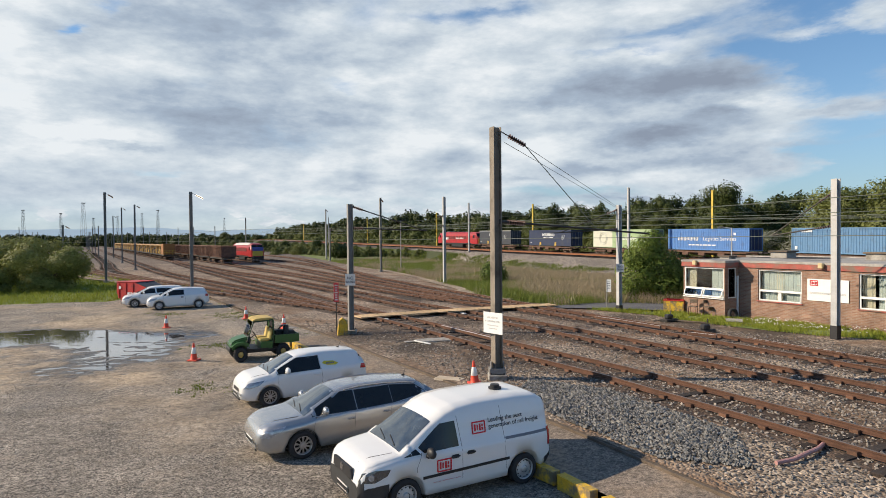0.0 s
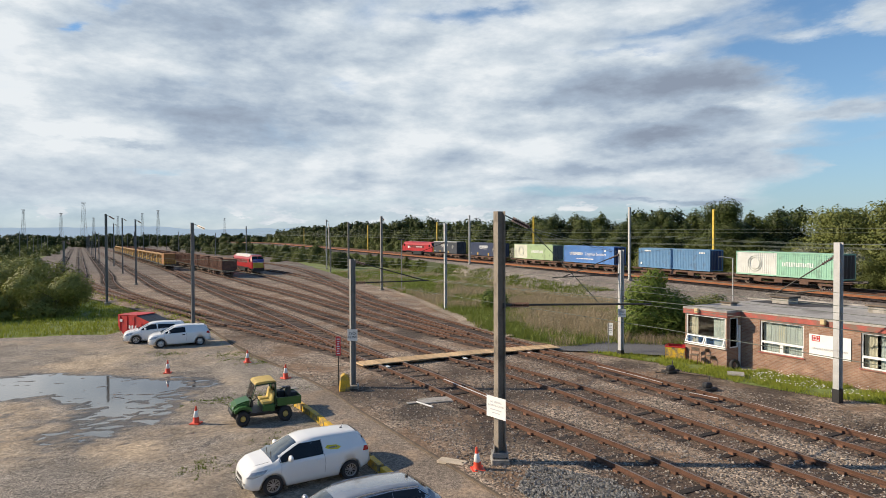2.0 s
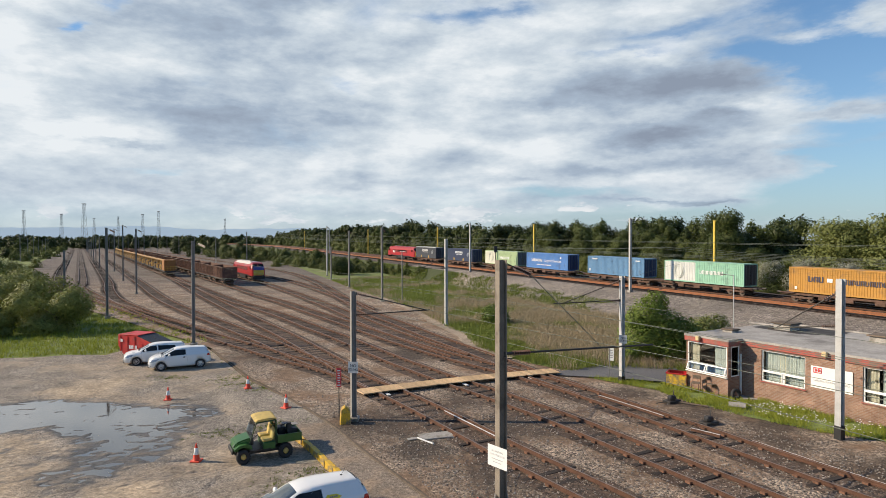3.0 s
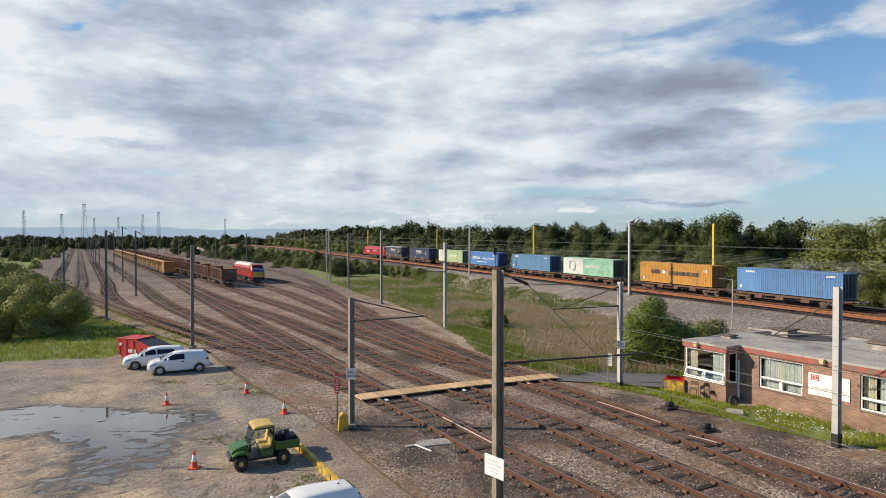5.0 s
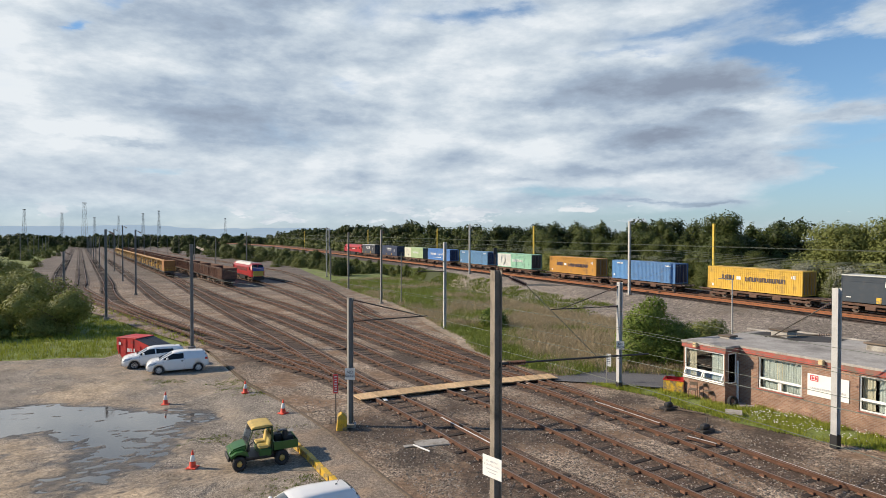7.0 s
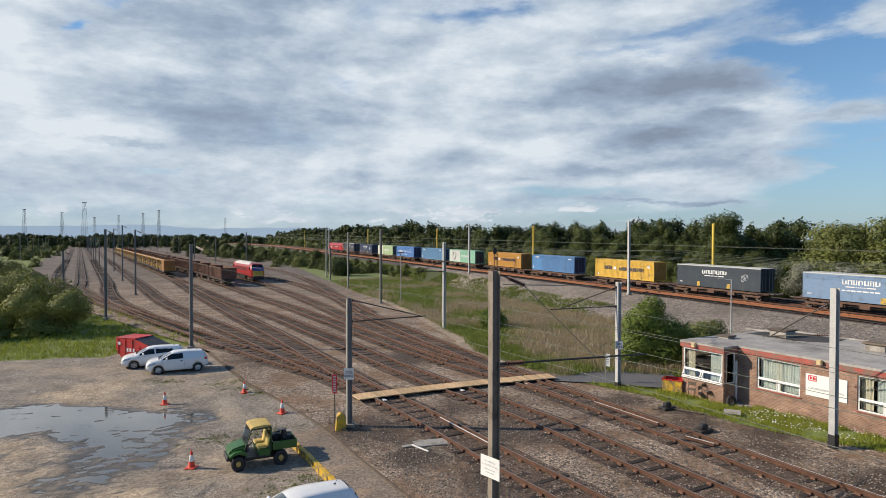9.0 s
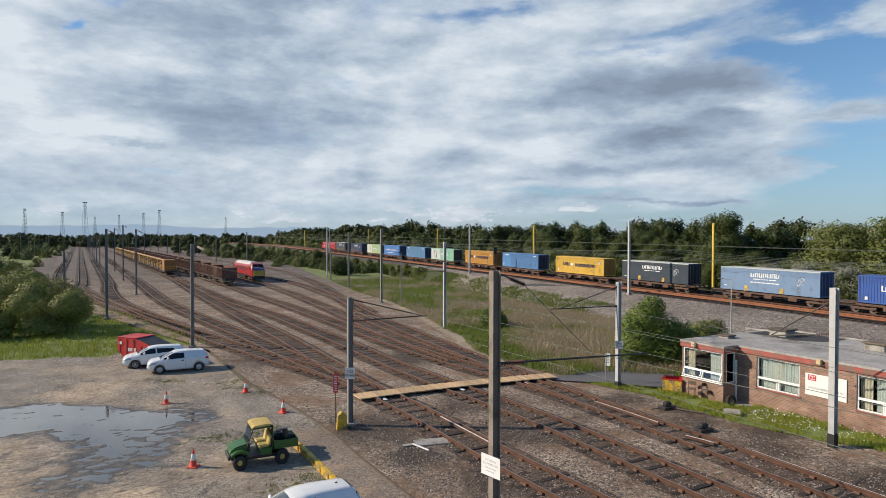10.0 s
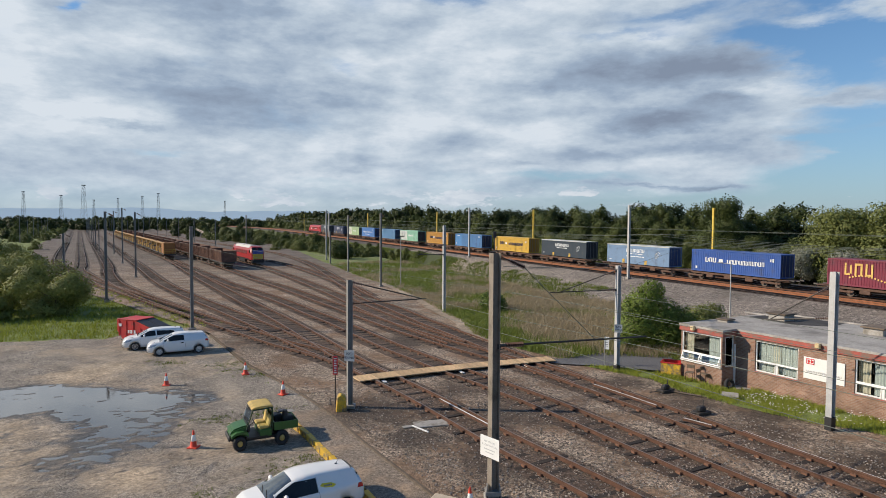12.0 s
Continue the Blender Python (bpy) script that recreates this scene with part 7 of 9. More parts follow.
    box(bm, 0, 0, 0, 0.012, 1.12, 0.76, pose(0.56, 0, 1.2, 0, -20, 0))
    part("windscreen", bm, M_GLASS, t)
    bm = bmesh.new()
    box(bm, -0.54, 0, 0.86, 0.03, 1.14, 0.36, bevel=0.01)
    for sy in (-0.5, 0.5):
        box(bm, -0.54, sy, 1.3, 0.03, 0.16, 0.58)
    part("rear_panel", bm, green, t)
    bm = bmesh.new()
    box(bm, -0.54, 0, 1.3, 0.012, 0.86, 0.54)
    part("rear_screen", bm, M_GLASS, t)
    # cargo box
    bm = bmesh.new()
    box(bm, -1.15, 0, 0.68, 1.12, 1.32, 0.06)
    for sy in (-0.64, 0.64):
        box(bm, -1.15, sy, 0.84, 1.12, 0.04, 0.28)
    for sx in (-1.7, -0.6):
        box(bm, sx, 0, 0.84, 0.04, 1.24, 0.28)
    part("cargo_box", bm, green, t)
    bm = bmesh.new()
    box(bm, -1.35, 0.1, 0.9, 0.5, 0.45, 0.35, bevel=0.04)
    rod(bm, (-1.2, 0.2, 1.0), (-1.2, 0.2, 1.32), 0.16, 0.12, seg=12)
    box(bm, -0.92, -0.2, 0.92, 0.4, 0.5, 0.36, bevel=0.05)
    rod(bm, (-0.95, -0.3, 1.1), (-1.0, 0.3, 1.3), 0.03)
    part("sprayer_engine", bm, M_BLACK, t, "black engine-driven sprayer unit")
    bm = bmesh.new()
    box(bm, -1.2, -0.25, 1.02, 0.22, 0.2, 0.12, bevel=0.03)
    part("fuel_tank", bm, yellow, t)
    for c, sz in (((-1.6, -0.3, 1.1), (0.3, 0.4, 0.02)), ((-1.05, 0.15, 1.3), (0.3, 0.22, 0.03))):
        bm = bmesh.new()
        box(bm, *c, *sz, bevel=0.008)
        part("guard_plate", bm, M_GALV, t)


utility_vehicle(pose(-8.02, 24.02, GROUND_LOT, 0, 0, 207) @ Matrix.Diagonal((0.9, 1.0, 1.04, 1.0)))


# ---- rolling stock: local y forward along the rails, z from rail level ----
STOCK_TURN = math.degrees(math.atan2(MAIN_WAY.y, MAIN_WAY.x)) - 90
M_WAGON = mat("brown_wagon_frame", (0.12, 0.068, 0.048), 0.85, vary=0.3, scale=2, fine=20)
M_WHEELSTEEL = mat("wheel_steel", (0.14, 0.11, 0.09), 0.6, metal=0.6, vary=0.2)
MOVING = []


def bogie(parent, y, wheelbase=1.8, r=0.42):
    bm = bmesh.new()
    for sx in (-0.95, 0.95):
        box(bm, sx, y, 0.52, 0.14, wheelbase + 0.8, 0.22, bevel=0.03)
        for o in (-wheelbase / 2, wheelbase / 2):
            box(bm, sx, y + o, 0.46, 0.2, 0.3, 0.28, bevel=0.03)
    box(bm, 0, y, 0.58, 2.0, 0.4, 0.2)
    b = part("bogie", bm, M_WAGON, parent)
    for o in (-wheelbase / 2, wheelbase / 2):
        bm = bmesh.new()
        rod(bm, (-0.8, y + o, r), (0.8, y + o, r), 0.08, seg=8)
        for sx in (-0.75, 0.75):
            rod(bm, (sx - 0.06, y + o, r), (sx + 0.06, y + o, r), r, seg=20)
        part("wheelset", bm, M_WHEELSTEEL, b)
    return b


def flat_wagon(offset, front_gap, length=17.6):
    """A low container flat; its front buffer beam lies at offset + front_gap."""
    t = thing("container_wagon", Matrix(), "rust-brown low container flat wagon", "wagon", group="container wagons")
    y1, y0 = front_gap, front_gap - length
    bm = bmesh.new()
    for sx in (-0.95, 0.95):
        box(bm, sx, (y0 + y1) / 2, 0.92, 0.2, length, 0.26, bevel=0.02)
    for k in range(9):
        box(bm, 0, y0 + 0.2 + k * (length - 0.4) / 8, 0.92, 1.9, 0.22, 0.2)
    for yy in (y0 + 0.9, y1 - 0.9):
        box(bm, 0, yy, 1.0, 2.5, 1.8, 0.1, bevel=0.02)
    box(bm, 0.0, (y0 + y1) / 2, 0.72, 0.5, length * 0.5, 0.3)
    part("deck_frame", bm, M_WAGON, t)
    for yy in (y0 - 0.25, y1 + 0.25):
        for sx in (-0.86, 0.86):
            bm = bmesh.new()
            rod(bm, (sx, yy - 0.25, 1.0), (sx, yy + 0.25, 1.0), 0.13, seg=12)
            part("buffer", bm, M_DARKSTEEL, t)
        bm = bmesh.new()
        rod(bm, (0, yy - 0.3, 0.95), (0, yy + 0.3, 0.95), 0.06)
        part("coupling", bm, M_DARKSTEEL, t)
    for sx in (-1.0, 1.0):
        for yy in (y0 + 5.4, y0 + 8.6, y0 + 11.4):
            bm = bmesh.new()
            box(bm, sx * 1.05, yy, 0.6, 0.3, 1.1, 0.4, bevel=0.05)
            part("underframe_box", bm, M_WAGON, t)
    for yy in (y0 + 2.6, y1 - 2.6):
        bogie(t, yy)
    MOVING.append((t, offset))
    return t


def corrugated_side(bm, x, y0, y1, z0, z1, depth=0.036, pitch=0.28, nx=1):
    """A ribbed steel wall at local x from y0 to y1."""
    ys, n = [], int(abs(y1 - y0) / pitch)
    for k in range(n):
        a = y0 + (y1 - y0) * k / n
        d = (y1 - y0) / n
        ys += [(a, 0), (a + d * 0.3, 0), (a + d * 0.5, 1), (a + d * 0.8, 1)]
    ys.append((y1, 0))
    lo = [bm.verts.new((x - nx * depth * s, y, z0)) for y, s in ys]
    hi = [bm.verts.new((x - nx * depth * s, y, z1)) for y, s in ys]
    for k in range(len(ys) - 1):
        bm.faces.new((lo[k], lo[k + 1], hi[k + 1], hi[k]))


def container_box(offset, color, label, length=13.3, height=2.9, kind="steel", second=None, marks=None, roof_pale=False, shaded_end=None):
    """A box with its front top edge at the given offset; kind: steel (ribbed) or curtain (smooth curtain with boards)."""
    t = thing("container", Matrix(), label, "container", group="train containers")
    z0, w = 1.16, 2.5
    mean = sum(color) / 3
    color = tuple(0.92 * c + 0.08 * mean for c in color)   # weathered paint
    paint = mat("box_paint_%d" % (len(MATS)), color, 0.5, vary=0.1, scale=0.8, fine=8, dirt=tuple(c * 0.55 + 0.03 for c in color), dirt_amount=0.3, dirt_scale=0.8)
    paint2 = mat("box_paint_%d" % (len(MATS)), second[1], 0.5, vary=0.1, scale=0.8, fine=8) if second else paint
    # trailing doors take darker paint: shade of the sunless end put into colour
    endp = mat("box_paint_%d" % (len(MATS)), shaded_end, 0.6, vary=0.15) if shaded_end else paint
    bm = bmesh.new()
    for sx in (-w / 2 + 0.05, w / 2 - 0.05):
        for zz, hh in ((z0 + 0.08, 0.16), (z0 + height - 0.06, 0.12)):
            box(bm, sx, -length / 2, zz, 0.1, length, hh)
        for yy in (-0.06, -length + 0.06):
            box(bm, sx, yy, z0 + height / 2, 0.13, 0.12, height)
    for yy in (-0.06, -length + 0.06):
        for zz in (z0 + 0.08, z0 + height - 0.06):
            box(bm, 0, yy, zz, w - 0.2, 0.11, 0.13)
    part("corner_frame", bm, paint, t)
    split = second[0] * length if second else 0.0
    for sx in (-1, 1):
        spans = [(-0.1, -split, paint2), (-split, -length + 0.1, paint)] if second else [(-0.1, -length + 0.1, paint)]
        for a, b, pm in spans:
            bm = bmesh.new()
            if kind == "steel":
                corrugated_side(bm, sx * (w / 2 - 0.015), a, b, z0 + 0.14, z0 + height - 0.1, nx=sx)
            else:
                n = 12
                pts = [(a + (b - a) * k / (n * 2), (k % 2) * 0.006) for k in range(n * 2 + 1)]
                lo = [bm.verts.new((sx * (w / 2 + d), y, z0 + 0.1)) for y, d in pts]
                hi = [bm.verts.new((sx * (w / 2 + d * 0.5), y, z0 + height - 0.12)) for y, d in pts]
                for k in range(n * 2):
                    bm.faces.new((lo[k], lo[k + 1], hi[k + 1], hi[k]))
            part("side_wall" if kind == "steel" else "side_curtain", bm, pm, t)
    bm = bmesh.new()
    box(bm, 0, -length / 2, z0 + height - 0.02, w - 0.16, length - 0.2, 0.05)
    part("roof", bm, mat("pale_box_roof", (0.5, 0.52, 0.5), 0.6, vary=0.1) if roof_pale else paint, t)
    if roof_pale:
        bm = bmesh.new()
        for sx in (-1, 1):
            box(bm, sx * (w / 2 + 0.004), -length / 2, z0 + height - 0.05, 0.03, length + 0.02, 0.12)
        part("roof_rail", bm, MATS["pale_box_roof"], t)
    # doors at the trailing end
    bm = bmesh.new()
    for sx in (-0.59, 0.59):
        box(bm, sx, -length + 0.03, z0 + height / 2, 1.12, 0.05, height - 0.3, bevel=0.01)
        for k in range(3):
            box(bm, sx, -length - 0.002, z0 + 0.6 + k * 0.85, 1.0, 0.03, 0.3)
    d = part("end_door", bm, endp, t)
    bm = bmesh.new()
    for sx in (-0.9, -0.35, 0.35, 0.9):
        rod(bm, (sx, -length - 0.03, z0 + 0.15), (sx, -length - 0.03, z0 + height - 0.15), 0.022, seg=6)
    part("lock_bar", bm, M_GALV, d)
    bm = bmesh.new()
    box(bm, 0, -0.03, z0 + height / 2, w - 0.24, 0.05, height - 0.24)
    part("front_wall", bm, paint, t)
    if marks:
        marks(t, lambda y, z: pose(-w / 2 - 0.02, y, z0 + z) @ pose(0, 0, 0, 0, 0, -90) @ pose(0, 0, 0, 90, 0, 0), length)
    MOVING.append((t, offset))
    return t


WHITE_MARK = mat("white_marking", (0.75, 0.76, 0.76), 0.5, vary=0.06)
NAVY_MARK = mat("navy_marking", (0.05, 0.05, 0.09), 0.5)
GOLD_MARK = mat("gold_marking", (0.7, 0.45, 0.12), 0.5)


def block_letters(widths, h, gap, m, material, parent, stroke=0.3):
    """A maker's name as plain blocks: uprights joined by bars, unreadable."""
    bm = bmesh.new()
    x = -(sum(widths) + gap * (len(widths) - 1)) / 2
    for k, w in enumerate(widths):
        box(bm, x + w * 0.15, 0, 0, w * stroke, h, 0.012)
        box(bm, x + w * 0.85, 0, 0, w * stroke, h * (1.0 if k % 3 else 0.72), 0.012)
        box(bm, x + w / 2, h * (0.42 if k % 2 else -0.42), 0, w * 0.5, h * 0.16, 0.012)
        x += w + gap
    bmesh.ops.transform(bm, matrix=m, verts=bm.verts[:])
    return part("name_mark", bm, material, parent)


def swoosh(t, m, s, material):
    """A drawn emblem of curved strokes."""
    bm = bmesh.new()
    for k in range(5):
        pts = [Vector((math.cos(a) * (0.5 - 0.07 * k) + 0.16 * math.sin(k * 2.1), math.sin(a * 1.3 + k) * (0.5 - 0.05 * k), 0)) * s for a in [0.5 * j + k * 0.7 for j in range(6)]]
        for a, b in zip(pts, pts[1:]):
            rod(bm, a, b, 0.03 * s, seg=4)
    bmesh.ops.transform(bm, matrix=m, verts=bm.verts[:])
    part("emblem", bm, material, t)


def haulier_marks(small=True):
    def f(t, on, ln):
        block_letters([0.5, 0.5, 0.4, 0.5, 0.5, 0.4, 0.5], 0.52, 0.1, on(-ln * 0.48, 2.05), WHITE_MARK, t)
        bars([0.95, 0.12, 0.12, 0.12, 0.12, 0.12, 0.95], 0.11, 0.1, on(-ln * 0.48, 1.55), WHITE_MARK, t, "rule_bar", 0.012)
        if small:
            bars([0.4, 0.35, 0.5, 0.45, 0.6, 0.4, 0.5], 0.13, 0.12, on(-ln * 0.48, 1.15), WHITE_MARK, t, "text_bar", 0.012)
        swoosh(t, on(-ln * 0.83, 1.55), 1.0, WHITE_MARK)
        for y in (-ln * 0.29, -ln * 0.65):
            bars([0.5], 0.62, 0, on(y, 0.35), M_YELLOW, t, "warning_patch", 0.02)
        bars([0.5], 0.1, 0, on(-0.8, 0.5), WHITE_MARK, t, "text_bar", 0.012)
    return f


def service_marks(t, on, ln):
    block_letters([0.42] * 7, 0.5, 0.1, on(-ln * 0.27, 1.55), WHITE_MARK, t)
    lettering("Logistics Services", 0.75, on(-ln * 0.66, 1.55), WHITE_MARK, t)
    bars([0.5, 0.4, 0.6, 0.3, 0.7, 0.5, 0.6], 0.16, 0.15, on(-ln * 0.45, 0.7), WHITE_MARK, t, "text_bar", 0.012)
    bars([0.35], 0.3, 0, on(-ln * 0.84, 2.2), WHITE_MARK, t, "text_bar", 0.012)


def ferry_marks(material, flag=True):
    def f(t, on, ln):
        block_letters([0.55, 0.45, 0.55], 0.62, 0.1, on(-ln * 0.24, 1.62), material, t)
        if flag:
            bars([0.3, 0.3], 0.42, 0.02, on(-ln * 0.36, 1.58), WHITE_MARK, t, "flag_mark", 0.012)
        block_letters([0.45] + [0.36] * 11, 0.55, 0.09, on(-ln * 0.635, 1.52), material, t)
        bars([0.28], 0.34, 0, on(-0.85, 0.5), WHITE_MARK, t, "data_plate", 0.012)
        for k in range(3):
            bars([0.12], 0.5 - 0.1 * k, 0, on(-ln * 0.93 + k * 0.2, 2.1), WHITE_MARK, t, "text_bar", 0.012)
    return f


def plate_marks(t, on, ln):
    bars([0.3], 0.36, 0, on(-0.6, 0.6), WHITE_MARK, t, "data_plate", 0.012)
    bars([0.2] * 5, 0.22, 0.06, on(-ln * 0.14 if ln > 5 else -1, 2.5), WHITE_MARK, t, "text_bar", 0.012)
    bars([0.2] * 4, 0.2, 0.06, on(-ln * 0.9, 2.45), WHITE_MARK, t, "text_bar", 0.012)


def green_marks(t, on, ln):
    block_letters([0.34] * 9, 0.5, 0.09, on(-ln * 0.62, 1.5), WHITE_MARK, t)
    bm = bmesh.new()
    for k in range(28):
        a, b = 2 * math.pi * k / 28, 2 * math.pi * (k + 1) / 28
        for r in (0.95, 0.7):
            rod(bm, (r * math.cos(a), r * math.sin(a), 0), (r * math.cos(b), r * math.sin(b), 0), 0.05, seg=4)
    bmesh.ops.transform(bm, matrix=on(-ln * 0.2, 1.45), verts=bm.verts[:])
    part("ring_mark", bm, mat("pale_ring", (0.55, 0.57, 0.52), 0.6), t)


def gold_marks(t, on, ln):
    block_letters([0.8, 0.85, 0.8], 1.3, 0.25, on(-ln * 0.25, 1.85), GOLD_MARK, t, 0.24)
    bm = bmesh.new()
    for k in range(26):
        rod(bm, (k * 0.32 - 4.2, 0.28 * math.sin(k * 0.35), -0.006), (k * 0.32 - 4.2, 0.28 * math.sin(k * 0.35), 0.006), 0.1, seg=8)
    bmesh.ops.transform(bm, matrix=on(-ln * 0.5, 0.95), verts=bm.verts[:])
    part("dotted_line", bm, GOLD_MARK, t)


container_box(70.0, (0.045, 0.05, 0.065), "dark grey curtain-sided container with white name blocks", kind="curtain", marks=haulier_marks(False), roof_pale=True)
container_box(49.9, (0.022, 0.035, 0.085), "dark navy curtain-sided container with white name blocks", kind="curtain", marks=haulier_marks(False))
container_box(30.6, (0.34, 0.46, 0.24), "pale green container with a cream front third", second=(0.36, (0.6, 0.6, 0.5)), kind="curtain", marks=green_marks, shaded_end=(0.12, 0.13, 0.12))
container_box(13.9, (0.075, 0.22, 0.55), "bright blue ribbed steel container with white lettering", marks=service_marks, shaded_end=(0.02, 0.03, 0.09))
container_box(-5.0, (0.1, 0.24, 0.43), "plain mid-blue ribbed steel container", marks=plate_marks, shaded_end=(0.02, 0.035, 0.1))
container_box(-22.4, (0.27, 0.53, 0.38), "mint green ribbed container with a white front half", second=(0.42, (0.62, 0.63, 0.6)), marks=green_marks, shaded_end=(0.05, 0.04, 0.035))
container_box(-41.8, (0.5, 0.24, 0.025), "orange-yellow ribbed steel container with dark name blocks", marks=ferry_marks(NAVY_MARK), shaded_end=(0.3, 0.13, 0.02))
container_box(-59.0, (0.075, 0.2, 0.43), "blue ribbed steel container with a lighter short section", second=(0.25, (0.1, 0.25, 0.5)), marks=plate_marks, shaded_end=(0.02, 0.025, 0.06))
container_box(-78.0, (0.66, 0.4, 0.03), "yellow ribbed steel container with dark name blocks", marks=ferry_marks(NAVY_MARK), shaded_end=(0.42, 0.2, 0.02))
container_box(-95.7, (0.03, 0.045, 0.065), "dark slate curtain-sided container with white name blocks", kind="curtain", marks=haulier_marks(False), roof_pale=True, shaded_end=(0.015, 0.018, 0.025))
container_box(-114.4, (0.16, 0.26, 0.42), "grey-blue curtain-sided container with white name blocks", kind="curtain", marks=haulier_marks(True), roof_pale=True, shaded_end=(0.03, 0.06, 0.16))
container_box(-131.8, (0.025, 0.09, 0.36), "deep blue ribbed steel container with white name blocks", marks=ferry_marks(WHITE_MARK), shaded_end=(0.012, 0.025, 0.09))
container_box(-150.7, (0.2, 0.02, 0.045), "maroon ribbed steel container with gold blocks and dotted line", marks=gold_marks, shaded_end=(0.1, 0.01, 0.02))
for k, o in enumerate((70.0, 49.9, 30.6, 13.9, -5.0, -22.4, -41.8, -59.0, -78.0, -95.7, -114.4, -131.8, -150.7)):
    flat_wagon(o, 1.2 if k % 2 == 0 else 2.2, 16.6)


def freight_engine(name, label, red, yellow_nose):
    """A long hood diesel: cab at either end, low-roofed body with side grilles, on two three-axle bogies."""
    t = thing(name, Matrix(), label, "locomotive")
    L = 21.3
    body = [(-1.33, 1.2), (1.33, 1.2), (1.33, 2.95), (1.12, 3.45), (0.75, 3.72), (0.3, 3.82), (-0.3, 3.82), (-0.75, 3.72), (-1.12, 3.45), (-1.33, 2.95)]
    bm = bmesh.new()
    prism(bm, body, -2.6, -L + 2.6)
    part("hood", bm, red, t)
    for s, y in ((1, 0.0), (-1, -L)):
        bm = bmesh.new()
        ring = []
        for d, k, top in ((0.0, 0.8, 2.35), (0.25, 0.97, 2.5), (1.1, 1.0, 3.66), (2.7, 1.0, 3.82)):
            yy = y - s * d
            zt = top
            ring.append([bm.verts.new(p) for p in [(-1.36 * k, yy, 1.05), (1.36 * k, yy, 1.05), (1.36 * k, yy, min(2.9, zt - 0.12)), (1.0 * k, yy, zt - 0.06), (0.4, yy, zt), (-0.4, yy, zt), (-1.0 * k, yy, zt - 0.06), (-1.36 * k, yy, min(2.9, zt - 0.12))]])
        for a, b in zip(ring, ring[1:]):
            for k in range(8):
                bm.faces.new((a[k], a[(k + 1) % 8], b[(k + 1) % 8], b[k]))
        bm.faces.new(ring[0]), bm.faces.new(ring[-1])
        bmesh.ops.recalc_face_normals(bm, faces=bm.faces[:])
        cab = part("cab", bm, red, t)
        bm = bmesh.new()
        box(bm, 0, y + s * 0.03, 1.75, 2.1, 0.1, 1.15, bevel=0.03)
        part("nose_panel", bm, yellow_nose, cab, "yellow nose panel")
        bm = bmesh.new()
        m = Matrix.Translation((0, y - s * 0.66, 3.1)) @ pose(0, 0, 0, s * 36.5, 0, 0)
        for sx in (-0.6, 0.6):
            box(bm, sx, 0, 0, 1.05, 0.06, 0.85, m)
        part("cab_window", bm, M_CARGLASS, cab)
        bm = bmesh.new()
        for sx in (-1.37, 1.37):
            box(bm, sx, y - s * 1.75, 2.75, 0.03, 0.8, 0.62)
        part("side_window", bm, M_CARGLASS, cab)
        bm = bmesh.new()
        for sx in (-0.86, 0.86):
            rod(bm, (sx, y, 1.02), (sx, y + s * 0.55, 1.02), 0.2, seg=14)
        box(bm, 0, y + s * 0.1, 0.75, 2.4, 0.25, 0.6, bevel=0.04)
        part("buffer_beam", bm, M_BLACK, t)
    bm = bmesh.new()
    box(bm, 0, -L / 2, 1.08, 2.5, L - 0.4, 0.3)
    box(bm, 0, -L / 2, 0.6, 2.3, 6.0, 0.75, bevel=0.08)
    part("underframe", bm, M_BLACK, t)
    bm = bmesh.new()
    for k in range(3):
        rod(bm, (0, -7.5 - k * 2.6, 3.8), (0, -7.5 - k * 2.6, 3.9), 0.8, seg=18)
    box(bm, 0, -5.0, 3.88, 1.2, 1.6, 0.16, bevel=0.03)
    part("roof_fan", bm, M_GALV, t)
    bm = bmesh.new()
    for sx in (-1.34, 1.34):
        for k in range(8):
            box(bm, sx, -5.2 - k * 1.45, 2.45, 0.03, 1.2, 0.7)
    part("side_grille", bm, mat("dark_red_grille", (0.12, 0.015, 0.015), 0.7), t)
    bars([0.9, 0.5], 0.6, 0.3, pose(-1.37, -5.5, 2.2) @ pose(0, 0, 0, 0, 0, -90) @ pose(0, 0, 0, 90, 0, 0), WHITE_MARK, t, "white_mark")
    bars([0.5] * 6, 0.22, 0.2, pose(-1.37, -12.5, 2.35) @ pose(0, 0, 0, 0, 0, -90) @ pose(0, 0, 0, 90, 0, 0), WHITE_MARK, t, "text_bar")
    for yy in (-4.2, -L + 4.2):
        bogie(t, yy, 3.2, 0.5)
    return t


M_ENGINE_RED = mat("engine_red", (0.38, 0.018, 0.022), 0.4, vary=0.1, scale=1, dirt=(0.2, 0.03, 0.025), dirt_amount=0.2, dirt_scale=0.8)
M_NOSE = mat("nose_yellow", (0.7, 0.42, 0.02), 0.5, vary=0.1)
ENGINE = freight_engine("freight_locomotive", "red diesel locomotive hauling the container train", M_ENGINE_RED, M_NOSE)
MOVING.append((ENGINE, 92.2))


def train_s(t):
    return 12.66 * t - 0.073 * t * t


